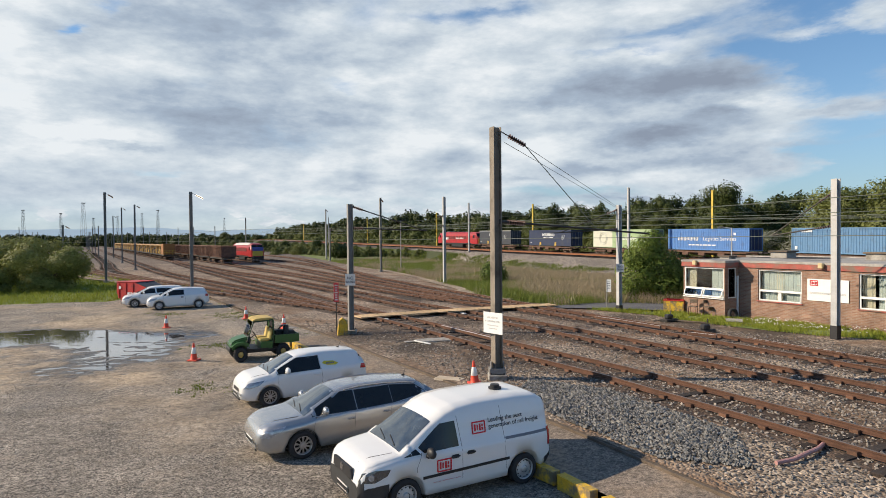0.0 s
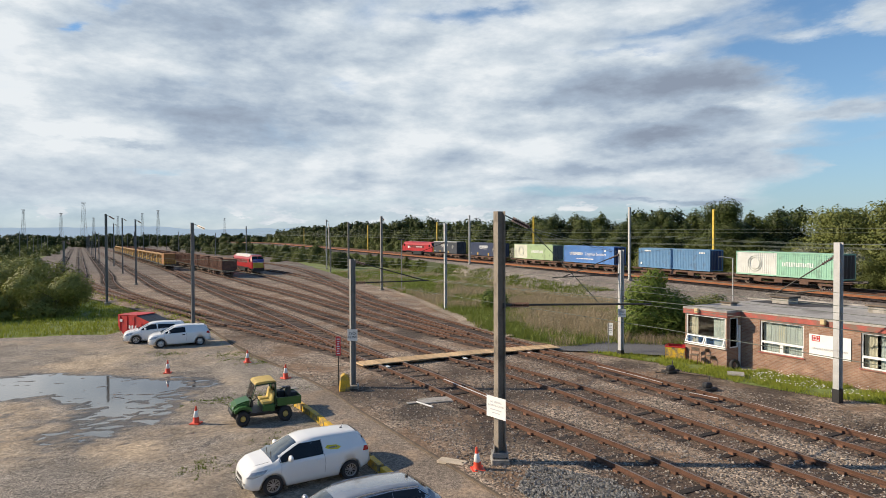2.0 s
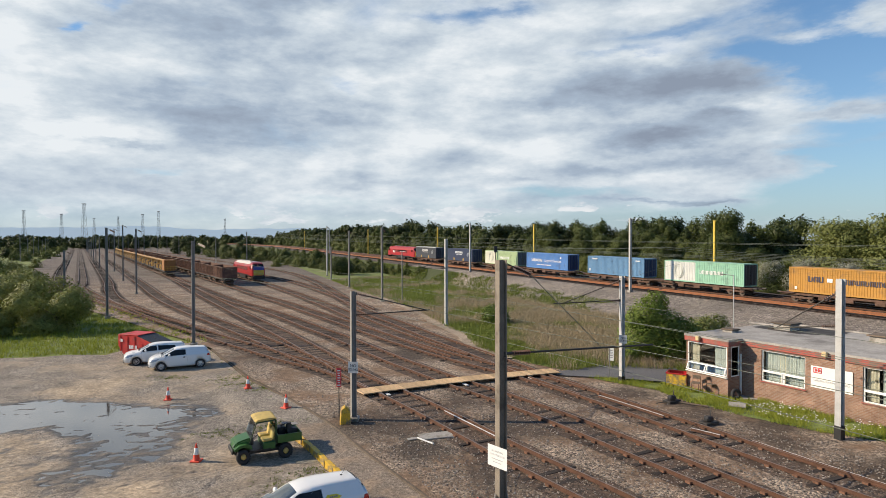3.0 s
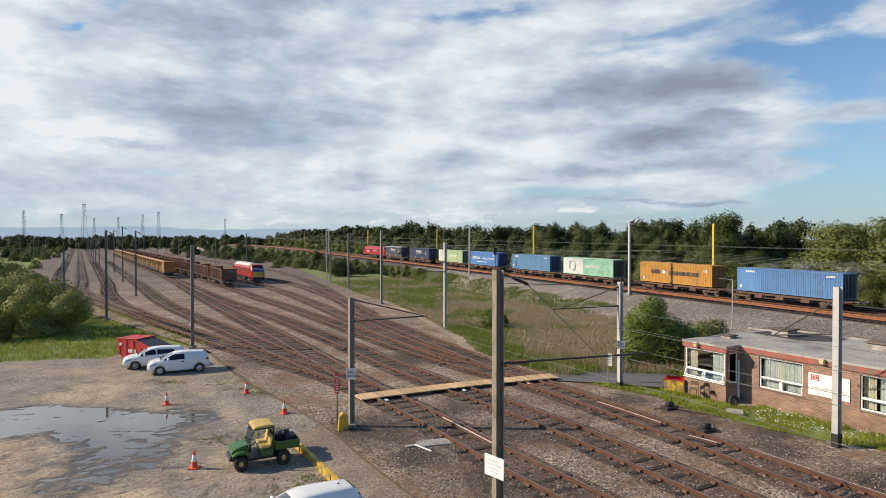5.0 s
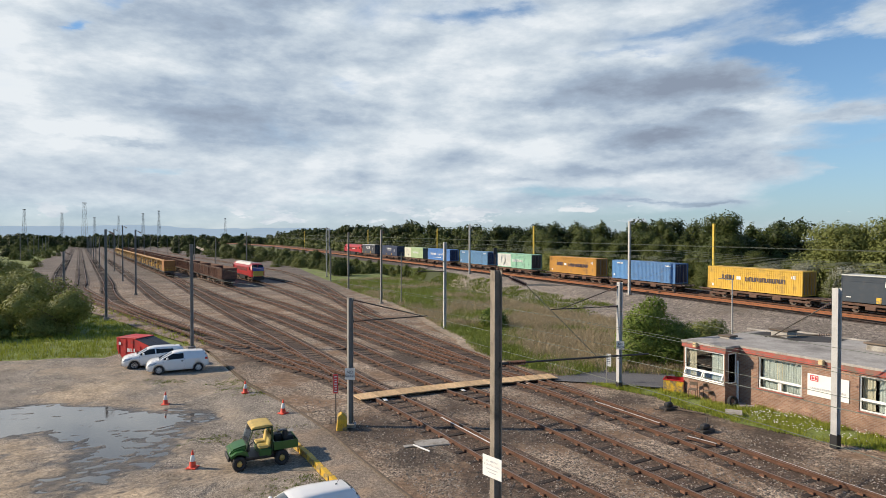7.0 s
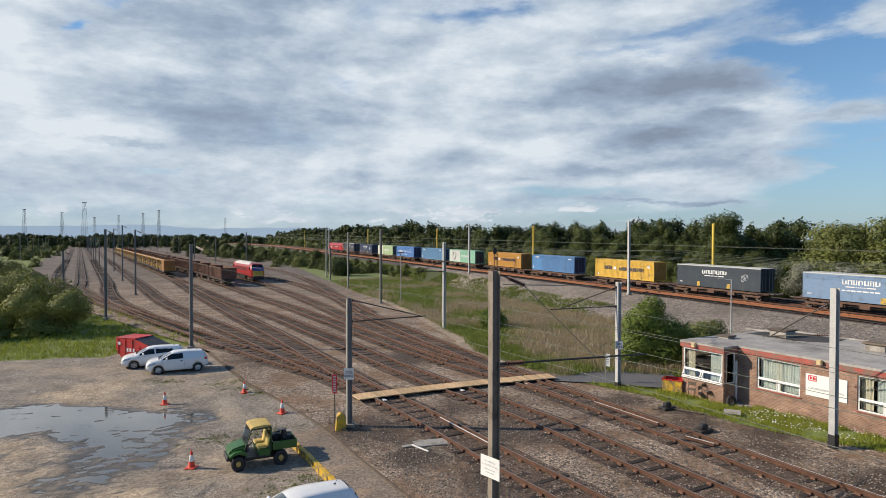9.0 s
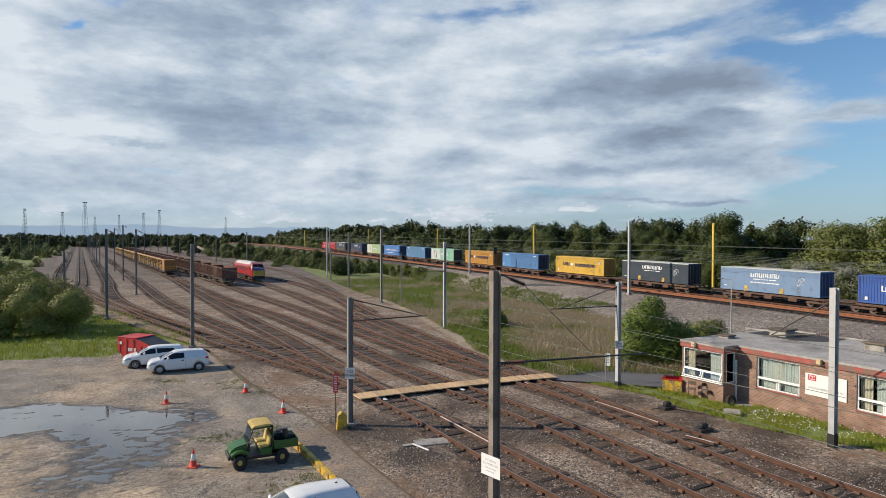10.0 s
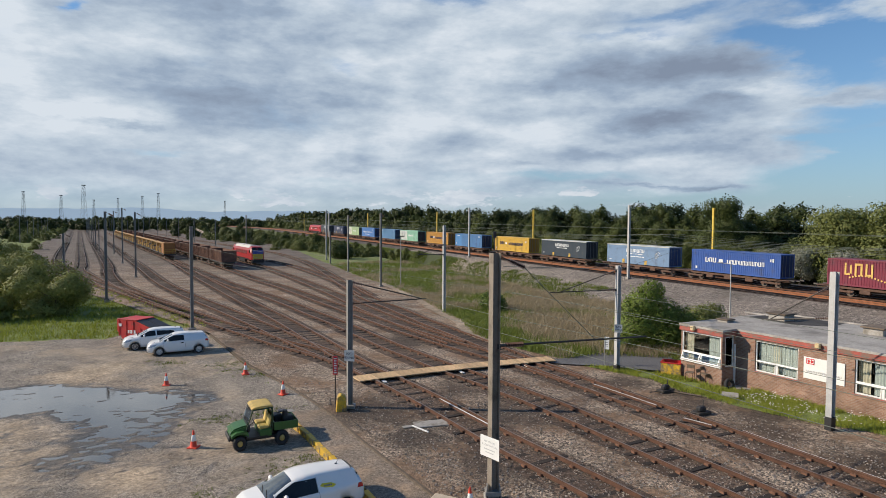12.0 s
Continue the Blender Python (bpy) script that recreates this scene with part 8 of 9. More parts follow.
# ---- stabled trains in the yard ----
def along_track(name, start, spacing, count):
    """Poses at even spacings up a track from the plan point start."""
    line = tidy(TRACKS[name], 0.5)
    line = line if line[0].y > line[-1].y else line[::-1]
    i = min(range(len(line)), key=lambda k: (line[k] - Vector(start)).length)
    out, d, k = [], 0.0, i
    want = 0.0
    while k > 1 and len(out) < count:
        step = (line[k - 1] - line[k]).length
        if d + step >= want:
            w = (line[max(0, k - 8)] - line[min(len(line) - 1, k + 8)]).normalized()
            p = line[k]
            out.append(pose(p.x, p.y, RAIL_TOP, 0, 0, math.degrees(math.atan2(w.y, w.x)) - 90))
            want += spacing
        d += step
        k -= 1
    return out


def ore_wagon():
    t = thing("open_wagon", Matrix(), "rusty brown open box wagon with ribbed sides", "wagon", group="stabled open wagons")
    rust = mat("wagon_rust", (0.15, 0.075, 0.05), 0.85, vary=0.3, scale=1.2, fine=10, dirt=(0.09, 0.05, 0.04), dirt_amount=0.4)
    L = 13.2
    bm = bmesh.new()
    for sx in (-1.35, 1.35):
        box(bm, sx, L / 2, 2.35, 0.06, L, 2.0)
        box(bm, sx, L / 2, 3.36, 0.16, L, 0.1)
    for yy in (0.03, L - 0.03):
        box(bm, 0, yy, 2.35, 2.64, 0.06, 2.0)
    box(bm, 0, L / 2, 1.3, 2.7, L, 0.12)
    part("tub", bm, rust, t)
    for k in range(14):
        for sx in (-1.43, 1.43):
            bm = bmesh.new()
            box(bm, sx, 0.3 + k * (L - 0.6) / 13, 2.35, 0.1, 0.13, 2.0)
            part("side_rib", bm, rust, t)
    bm = bmesh.new()
    box(bm, 0, L / 2, 1.05, 2.3, L - 0.2, 0.28)
    for yy in (-0.3, L + 0.3):
        for sx in (-0.86, 0.86):
            rod(bm, (sx, yy - 0.3, 1.02), (sx, yy + 0.3, 1.02), 0.18, seg=10)
    part("underframe", bm, M_DARKSTEEL, t)
    for yy in (2.2, L - 2.2):
        bogie(t, yy)
    return t


WAG = ore_wagon()
for k, m in enumerate(along_track("far_track", (-40.9, 115.0), 14.2, 22)):
    if k == 0:
        WAG.matrix_basis = m
    else:
        copy_thing(WAG, m)
ENGINE2 = freight_engine("stabled_locomotive", "red diesel locomotive with blue and yellow nose standing in the yard", mat("engine_red_2", (0.34, 0.018, 0.022), 0.4, vary=0.08), mat("engine_nose", (0.6, 0.4, 0.05), 0.5))
bm = bmesh.new()
box(bm, 0, 0.12, 2.65, 2.2, 0.05, 0.75, bevel=0.02)
part("nose_band", bm, mat("engine_blue", (0.05, 0.07, 0.3), 0.4), ENGINE2, "dark blue nose band")
bm = bmesh.new()
prism(bm, [(-1.25, 3.42), (1.25, 3.42), (0.82, 3.88), (0.0, 3.96), (-0.82, 3.88)], -3.0, -18.3)
part("pale_roof", bm, mat("engine_roof", (0.55, 0.53, 0.5), 0.6), ENGINE2)
m = along_track("engine_track", (-38.6, 125.2), 14, 1)[0]
ENGINE2.matrix_basis = m @ pose(0, 0, 0, 0, 0, 180)


def machine_wagon(front):
    t = thing("machine_wagon", Matrix(), "yellow track-maintenance wagon with conveyor gear" if not front else "yellow end wagon with closed cab and railings", "wagon", group="stabled machine wagons")
    ye = mat("machine_yellow", (0.3, 0.17, 0.045), 0.65, vary=0.2, scale=2, dirt=(0.2, 0.12, 0.06), dirt_amount=0.35)
    L = 12.6
    bm = bmesh.new()
    box(bm, 0, L / 2, 1.15, 2.6, L, 0.25, bevel=0.02)
    part("deck", bm, M_DARKSTEEL, t)
    if front:
        bm = bmesh.new()
        box(bm, 0, 3.6, 2.55, 2.5, 4.6, 2.5, bevel=0.06)
        part("cab", bm, mat("cab_orange", (0.3, 0.13, 0.035), 0.7, vary=0.15, scale=1), t)
        bm = bmesh.new()
        for x in (-1.2, -0.6, 0, 0.6, 1.2):
            rod(bm, (x, 0.2, 1.25), (x, 0.2, 2.3), 0.03, seg=5)
        for z in (1.8, 2.3):
            rod(bm, (-1.2, 0.2, z), (1.2, 0.2, z), 0.03, seg=5)
        part("railing", bm, M_YELLOW, t)
    rnd = random.Random(3 + front)
    for k in range(5 if front else 8):
        y = (6.6 if front else 1.2) + k * 1.35
        bm = bmesh.new()
        h = rnd.uniform(1.0, 2.2)
        box(bm, rnd.uniform(-0.3, 0.3), y, 1.3 + h / 2, rnd.uniform(1.4, 2.4), 0.9, h, bevel=0.08)
        rod(bm, (-0.9, y, 1.6 + h * 0.5), (0.9, y + 0.8, 1.9 + h * 0.6), 0.16, seg=10)
        rod(bm, (-1.15, y - 0.3, 1.3), (-1.15, y + 0.5, 2.4), 0.07, seg=6)
        part("machine_unit", bm, ye if k % 3 else M_YELLOW if k == 3 else M_DARKSTEEL, t)
    bm = bmesh.new()
    rod(bm, (0.2, 1.0 if not front else 6.4, 3.2), (-0.2, L - 0.3, 3.5), 0.28, seg=10)
    part("conveyor", bm, ye, t)
    for yy in (2.2, L - 2.2):
        bogie(t, yy)
    return t


ps = along_track("wagon_track", (-65.0, 140.6), 13.4, 18)
FRONTW = machine_wagon(1)
FRONTW.matrix_basis = ps[0]
MW = machine_wagon(0)
MW.matrix_basis = ps[1]
for m in ps[2:]:
    copy_thing(MW, m)


# ---- greenery ----
def leaf_material(name, dark, light, translucent=0.25):
    m = bpy.data.materials.new(name)
    m.use_nodes = True
    nt = m.node_tree
    N, L = nt.nodes.new, nt.links.new
    b = nt.nodes["Principled BSDF"]
    b.inputs["Roughness"].default_value = 0.6
    b.inputs["Specular IOR Level"].default_value = 0.3
    ge, oi, mx, no, tc = N("ShaderNodeNewGeometry"), N("ShaderNodeObjectInfo"), N("ShaderNodeMix"), N("ShaderNodeMath"), N("ShaderNodeMath")
    mx.data_type = "RGBA"
    no.operation = "MULTIPLY"
    no.inputs[1].default_value = 0.5
    tc.operation = "MULTIPLY_ADD"
    tc.inputs[1].default_value = 0.4
    L(ge.outputs["Random Per Island"], no.inputs[0])
    L(oi.outputs["Random"], tc.inputs[0])
    L(no.outputs[0], tc.inputs[2])
    L(tc.outputs[0], mx.inputs[0])
    mx.inputs[6].default_value, mx.inputs[7].default_value = (*dark, 1), (*light, 1)
    L(mx.outputs[2], b.inputs["Base Color"])
    tr, ms = N("ShaderNodeBsdfTranslucent"), N("ShaderNodeMixShader")
    L(mx.outputs[2], tr.inputs[0])
    ms.inputs[0].default_value = translucent
    L(b.outputs[0], ms.inputs[1]), L(tr.outputs[0], ms.inputs[2])
    L(ms.outputs[0], nt.nodes["Material Output"].inputs[0])
    return m


LEAF = [leaf_material("dark_leaves", (0.022, 0.036, 0.009), (0.09, 0.115, 0.028), 0.15), leaf_material("mid_leaves", (0.034, 0.052, 0.013), (0.13, 0.155, 0.04), 0.18),
        leaf_material("pale_leaves", (0.085, 0.105, 0.027), (0.24, 0.265, 0.08)), leaf_material("blossom_leaves", (0.09, 0.11, 0.06), (0.5, 0.5, 0.42)), leaf_material("bright_leaves", (0.06, 0.1, 0.016), (0.23, 0.3, 0.05), 0.25), leaf_material("willow_leaves", (0.1, 0.12, 0.03), (0.28, 0.3, 0.085), 0.25)]
M_BARK = mat("bark", (0.09, 0.07, 0.05), 0.9, vary=0.3, scale=3, fine=30, bump=0.5)
RNG = np.random.default_rng(7)


def leaf_faces(name, V, D, material):
    """A mesh of loose three-cornered leaf sprays, three points each, shaded along the directions D."""
    me = bpy.data.meshes.new(name)
    n = len(V) // 3
    me.vertices.add(n * 3)
    me.vertices.foreach_set("co", np.ascontiguousarray(V, dtype=np.float32).ravel())
    me.loops.add(n * 3)
    me.loops.foreach_set("vertex_index", np.arange(n * 3, dtype=np.int32))
    me.polygons.add(n)
    me.polygons.foreach_set("loop_start", np.arange(0, n * 3, 3, dtype=np.int32))
    me.update(calc_edges=True)
    me.materials.append(material)
    me.normals_split_custom_set_from_vertices(np.repeat(D, 3, 0))
    return me


LEAF_WAYS = {}


def leaf_mesh(name, lumps, count, size, material, shell=0.65):
    """Many small leaf sprays spread through rounded lumps (centre, radii), turned mostly outwards."""
    lumps = [(np.array(c, float), np.array(r, float)) for c, r in lumps]
    wts = np.array([r[0] * r[1] + r[1] * r[2] for _, r in lumps])
    pick = RNG.choice(len(lumps), count, p=wts / wts.sum())
    C = np.array([lumps[i][0] for i in pick])
    R = np.array([lumps[i][1] for i in pick])
    d = RNG.normal(size=(count, 3))
    d /= np.linalg.norm(d, axis=1)[:, None]
    rad = (1 + 0.08 * RNG.normal(size=count) - shell * RNG.random(count) ** 1.6)[:, None]
    P = C + d * R * rad
    nrm = d + RNG.normal(size=(count, 3)) * 0.45 + np.array((0, 0, 0.3))
    nrm /= np.linalg.norm(nrm, axis=1)[:, None]
    a = np.cross(nrm, RNG.normal(size=(count, 3)))
    a /= np.linalg.norm(a, axis=1)[:, None]
    b = np.cross(nrm, a)
    s = size * RNG.uniform(0.55, 1.4, count)[:, None]
    V = np.stack([P - a * s, P + a * s * 0.6 - b * s * 0.75, P + a * s * 0.6 + b * s * 0.75], 1).reshape(-1, 3)
    way = d * 0.8 + nrm * 0.35 + np.array((0, 0, 0.1))
    way /= np.linalg.norm(way, axis=1)[:, None]
    me = leaf_faces(name, V, way, material)
    LEAF_WAYS[me.name] = way
    return me


def trunk_mesh(h, r, tips, seed):
    rnd = random.Random(seed)
    bm = bmesh.new()
    p, n = Vector((0, 0, -0.3)), 4
    mids = []
    for k in range(n):
        q = Vector((rnd.uniform(-0.25, 0.25), rnd.uniform(-0.25, 0.25), h * 0.72 * (k + 1) / n))
        rod(bm, p, q, r * (1 - 0.2 * k), r * (1 - 0.2 * (k + 1)), seg=7)
        p = q
        mids.append(q)
    for c in tips:
        a = mids[rnd.randrange(0, n - 1)]
        b = Vector(c)
        m = a.lerp(b, 0.5) + Vector((0, 0, 0.25))
        rod(bm, a, m, r * 0.42, r * 0.28, seg=5)
        rod(bm, m, b, r * 0.28, r * 0.1, seg=5)
    me = bpy.data.meshes.new("trunk")
    bm.to_mesh(me)
    bm.free()
    me.materials.append(M_BARK)
    return me


def tree_kind(seed, h, w, leaf, clumps, size, low=0.15, stem=0.16):
    rnd = random.Random(seed)
    lumps = []
    for k in range(rnd.randint(13, 17)):
        f = rnd.random()
        z = h * (low + (0.93 - low) * f)
        rr = w * (0.42 - 0.22 * abs(f - 0.45)) * rnd.uniform(0.4, 0.95)
        a = rnd.uniform(0, 6.28)
        o = w * 0.42 * (1 - f * 0.42) * rnd.uniform(0.3, 1)
        lumps.append(((o * math.cos(a), o * math.sin(a), z), (rr, rr, rr * rnd.uniform(0.7, 1.15))))
    lumps.append(((0, 0, h * 0.88), (w * 0.2, w * 0.2, h * 0.13)))
    return leaf_mesh("crown", lumps, clumps, size, leaf), trunk_mesh(h, stem, [l[0] for l in lumps[:7]], seed)


def plant(kind, x, y, z, s, turn, label, category="tree", group="", name="tree", stretch=1.0):
    t = thing(name, pose(x, y, z, 0, 0, turn), label, category, group)
    for nm, me in (("crown", kind[0]), ("trunk", kind[1])):
        ob = new(nm, me)
        ob.parent = t
        ob.scale = (s, s, s * stretch)
    return t


KINDS = [tree_kind(1, 11, 6.5, LEAF[0], 13000, 0.155), tree_kind(2, 12, 7, LEAF[0], 13500, 0.155), tree_kind(3, 9.5, 6.5, LEAF[1], 13000, 0.15), tree_kind(4, 11, 7.5, LEAF[1], 13500, 0.155),
         tree_kind(5, 12.5, 5.5, LEAF[1], 12000, 0.15), tree_kind(6, 8, 7, LEAF[2], 16000, 0.12), tree_kind(8, 5, 5.5, LEAF[3], 8000, 0.11, 0.1), tree_kind(9, 6, 6.5, LEAF[1], 9000, 0.13, 0.08), tree_kind(10, 5.5, 7, LEAF[2], 9000, 0.125, 0.08)]
TREE_LABELS = ["dark green broad-leaved tree in the lineside wood", "dark green broad-leaved tree in the lineside wood", "mid-green leafy tree in the lineside wood", "mid-green leafy tree in the lineside wood",
               "slender mid-green tree in the lineside wood", "pale green willow-like tree in the lineside wood", "white-blossomed hawthorn bush beside the line", "low green bush beside the line", "low pale green bush beside the line"]
rnd = random.Random(11)
FAR_WOOD = []


def far_tree(k, x, y, z, s, stretch=1.0):
    FAR_WOOD.append((k, x, y, z, s, stretch, rnd.uniform(0, 6.28)))


def grow_far_wood():
    """All trees too far off to tell apart, as one mass."""
    for leaf in range(3):
        Vs, Ds = [], []
        for k, x, y, z, s, st, a in FAR_WOOD:
            me = KINDS[k][0]
            if LEAF.index(me.materials[0]) != leaf:
                continue
            co = np.empty(len(me.vertices) * 3)
            me.vertices.foreach_get("co", co)
            away = math.hypot(x, y)
            step = 3 if away < 210 else 6 if away < 310 else 13 if away < 480 else 24
            q = co.reshape(-1, 3, 3)[::step]
            c = q.mean(1, keepdims=True)
            q = (c + (q - c) * 0.92 * math.sqrt(step)) * np.array((s, s, s * st))
            X, Y = q[:, :, 0] * math.cos(a) - q[:, :, 1] * math.sin(a), q[:, :, 0] * math.sin(a) + q[:, :, 1] * math.cos(a)
            w = LEAF_WAYS[me.name][::step]
            Ds.append(np.stack([w[:, 0] * math.cos(a) - w[:, 1] * math.sin(a), w[:, 0] * math.sin(a) + w[:, 1] * math.cos(a), w[:, 2]], 1))
            Vs.append(np.stack([X + x, Y + y, q[:, :, 2] + z], 2).reshape(-1, 3))
        if Vs:
            V = np.concatenate(Vs)
            me = leaf_faces("far_wood", V, np.concatenate(Ds), LEAF[leaf])
            tagged(new("far_wood", me), "far dark green woods along the horizon", "woods", kind="stuff")


def lineside(s, side, k, scale, stretch=1.0):
    p = main_at(s, side)
    if s > 95 or s < -14 or side > 31:
        far_tree(k, p.x, p.y, -0.9, scale, stretch)
        return
    plant(KINDS[k], p.x, p.y, max(-0.95, (p.z - 0.9) * (40 - side) / 28 - 0.95 * (side - 12) / 28), scale, rnd.uniform(0, 360), TREE_LABELS[k], "tree" if k < 6 else "bush", "lineside trees", "tree" if k < 6 else "bush", stretch)


s = -40.0
while s < 460:
    gap = 9 < s < 21
    far = 1.0 + 0.1 * smooth01((s - 18) / 12) + 0.25 * smooth01((s - 60) / 200) - 0.05 * smooth01((9 - s) / 8)
    lineside(s + rnd.uniform(-2, 2), rnd.uniform(25, 30), rnd.choice((5, 3, 2, 3, 0) if s < 9 else (0, 1, 2, 3, 4, 2)), (0.5 if gap else 0.94) * rnd.uniform(0.85, 1.1) * far)
    if not gap:
        lineside(s + rnd.uniform(-3, 3), rnd.uniform(32, 38), rnd.choice((0, 1, 4, 0, 3)), rnd.uniform(0.92, 1.12) * far)
    far_tree(rnd.choice((0, 1, 3, 2)), *main_at(s + rnd.uniform(-2, 2), rnd.uniform(40, 48))[:2], -0.9, (0.62 if gap else 0.98) * rnd.uniform(0.92, 1.08) * far)
    far_tree(rnd.choice((7, 2, 7)), *main_at(s + rnd.uniform(-2, 2), rnd.uniform(30, 36))[:2], -0.9, rnd.uniform(0.7, 0.95) * far)
    lineside(s + rnd.uniform(-2, 2), rnd.uniform(19, 23), rnd.choice((2, 3, 7, 5, 2, 3)), rnd.uniform(0.65, 0.9) * far)
    lineside(s + rnd.uniform(-2, 2), rnd.uniform(15, 18), rnd.choice((7, 8, 7, 6, 8, 7)), rnd.uniform(0.6, 0.85) * far)
    s += 2.9 if s < 120 else 3.6
for s_, sd, k, sc in [(25, 24, 1, 1.02), (28, 27, 0, 0.98), (6, 24, 5, 1.42), (2, 21, 5, 1.4), (-3, 23, 5, 1.55), (-8, 25, 3, 1.15), (24, 22, 1, 1.12), (11, 16, 6, 0.95), (6, 16.5, 6, 1.05), (-1, 16, 6, 1.0)]:
    lineside(s_, sd, k, sc)
# woods further off
for k in range(560):
    a = rnd.uniform(-46, 48)
    d = rnd.uniform(330, 1100)
    x, y = d * math.sin(radians(a)), d * math.cos(radians(a))
    across = (x + 52) * 0.861 + (y - 120) * 0.509
    if -38 < across < 30 and d < 800:
        continue
    over = (x - MAIN_START.x) * MAIN_SIDE.x + (y - MAIN_START.y) * MAIN_SIDE.y
    if -14 < over < 14 and d < 700:
        continue
    far_tree(rnd.choice((0, 1, 2, 0, 7)), x, y, -0.9, rnd.uniform(0.6, 0.95), 0.75)
for k in range(720):
    a, d = rnd.uniform(-42, -4), rnd.uniform(600, 1000)
    far_tree(rnd.choice((0, 1, 2, 0, 3)), d * math.sin(radians(a)), d * math.cos(radians(a)), -0.9, d / 520 * rnd.uniform(0.72, 0.95), 0.85)
for k in range(420):
    d = rnd.uniform(-10, 640)
    p = Vector((-78, 128)) + YARD_WAY * d + Vector((YARD_WAY.y, -YARD_WAY.x)) * (-9 - rnd.uniform(0, 90) ** 1.0)
    far_tree(rnd.choice((7, 8, 7, 8)), p.x, p.y, -0.9, rnd.uniform(0.4, 0.8))
for k in range(90):
    d = rnd.uniform(60, 420)
    p = Vector((-38, 135)) + YARD_WAY * d * 0.9 + Vector((YARD_WAY.y, -YARD_WAY.x)) * (16 + rnd.uniform(0, 16) + d * 0.02)
    far_tree(rnd.choice((7, 7, 8, 2)), p.x, p.y, -0.6, rnd.uniform(0.45, 0.8), 0.8)
for k in range(460):
    q = rnd.uniform(100, 400)
    p = main_at(q, rnd.uniform(-24, -10.5) + 6 * smooth01((q - 180) / 120))
    far_tree(rnd.choice((7, 8, 7)), p.x, p.y, -0.7, rnd.uniform(0.22, 0.5) + 0.2 * smooth01((q - 150) / 60))
for k in range(260):
    q, u = rnd.uniform(85, 420), rnd.uniform(0, 1)
    p = main_at(q, -10.6 + 2.8 * u)
    far_tree(rnd.choice((7, 7, 8)), p.x, p.y, -1.0 + (p.z + 0.2) * u, rnd.uniform(0.16, 0.3), 0.8)
grow_far_wood()
plant(KINDS[3], -113, 318, -0.9, 1.15, 40, "broad mid-green tree standing in the yard scrub", "tree", stretch=0.8)
plant(KINDS[3], -104, 316, -0.9, 1.0, 90, "broad mid-green tree standing in the yard scrub", "tree", stretch=0.8)


def big_bush(x, y, lumps, count, size, leaf, label, z=0.0):
    t = thing("bush", pose(x, y, z), label, "bush")
    ob = new("crown", leaf_mesh("crown", lumps, count, size, leaf, 0.4))
    ob.parent = t
    ob = new("trunk", trunk_mesh(max(c[2] for c, _ in lumps), 0.09, [c for c, _ in lumps], int(x * 7 + y)))
    ob.parent = t


big_bush(15.2, 41.8, [((-1.2, 0, 1.6), (1.7, 1.6, 1.6)), ((0.4, 0.4, 2.2), (1.8, 1.7, 1.7)), ((-0.7, 0.2, 3.3), (1.5, 1.4, 1.3)), ((-0.1, 0.3, 4.3), (0.9, 0.9, 0.8)), ((-1.6, 0, 3.0), (0.9, 0.9, 0.8)), ((1.9, 0.9, 1.7), (1.5, 1.5, 1.5)), ((0.8, -0.6, 1.1), (1.8, 1.2, 1.2)), ((3.0, 1.5, 1.2), (1.3, 1.3, 1.3)), ((-1.9, -0.2, 0.8), (1.0, 1.0, 0.9))], 22000, 0.085, LEAF[4], "large dense bright green bush beside the office path")
big_bush(20.8, 47.5, [((0, 0, 1.2), (1.6, 1.4, 1.3)), ((1.2, 0.5, 1.6), (1.2, 1.2, 1.1)), ((-1.1, 0, 0.9), (1.1, 1.1, 1.0))], 6000, 0.09, LEAF[2], "pale green bush behind the office")
big_bush(4.9, 60.3, [((0, 0, 1.0), (1.3, 1.2, 1.2)), ((0.7, 0.3, 0.8), (1.0, 1.0, 0.9))], 5000, 0.08, LEAF[4], "small bright green bush in the long grass")
big_bush(-26.0, 150.0, [((0, 0, 2.0), (3, 3, 2.2)), ((2, 1, 1.4), (2, 2, 1.6))], 2200, 0.24, LEAF[0], "dark green bush beside the yard fence")
for x, y, sc, lf, n in [(-37.5, 56.5, 1.05, 2, 7000), (-43, 61, 1.3, 2, 6000), (-42, 54.5, 0.8, 2, 5200), (-49, 68, 1.4, 2, 5600), (-55, 72, 1.5, 2, 5200), (-47.5, 60, 0.9, 2, 4200), (-61, 84, 1.3, 2, 4600), (-66, 78, 1.35, 1, 4600), (-72, 92, 1.4, 0, 4200), (-80, 108, 1.5, 1, 4200), (-88, 100, 1.5, 0, 4000), (-94, 122, 1.5, 1, 3600)]:
    rr = random.Random(int(x * 13))
    lumps = [((rr.uniform(-2.2, 2.2) * sc, rr.uniform(-1.8, 1.8) * sc, rr.uniform(0.7, 3.1) * sc), (rr.uniform(1.1, 1.8) * sc, rr.uniform(1.1, 1.8) * sc, rr.uniform(0.9, 1.5) * sc)) for _ in range(8)]
    big_bush(x, y, lumps, int(n * 1.8), 0.105 * max(1, sc), LEAF[5 if lf == 2 else lf], "spreading grey-green willow bush at the yard edge" if lf == 2 else "dense green bush at the yard edge", -0.2)


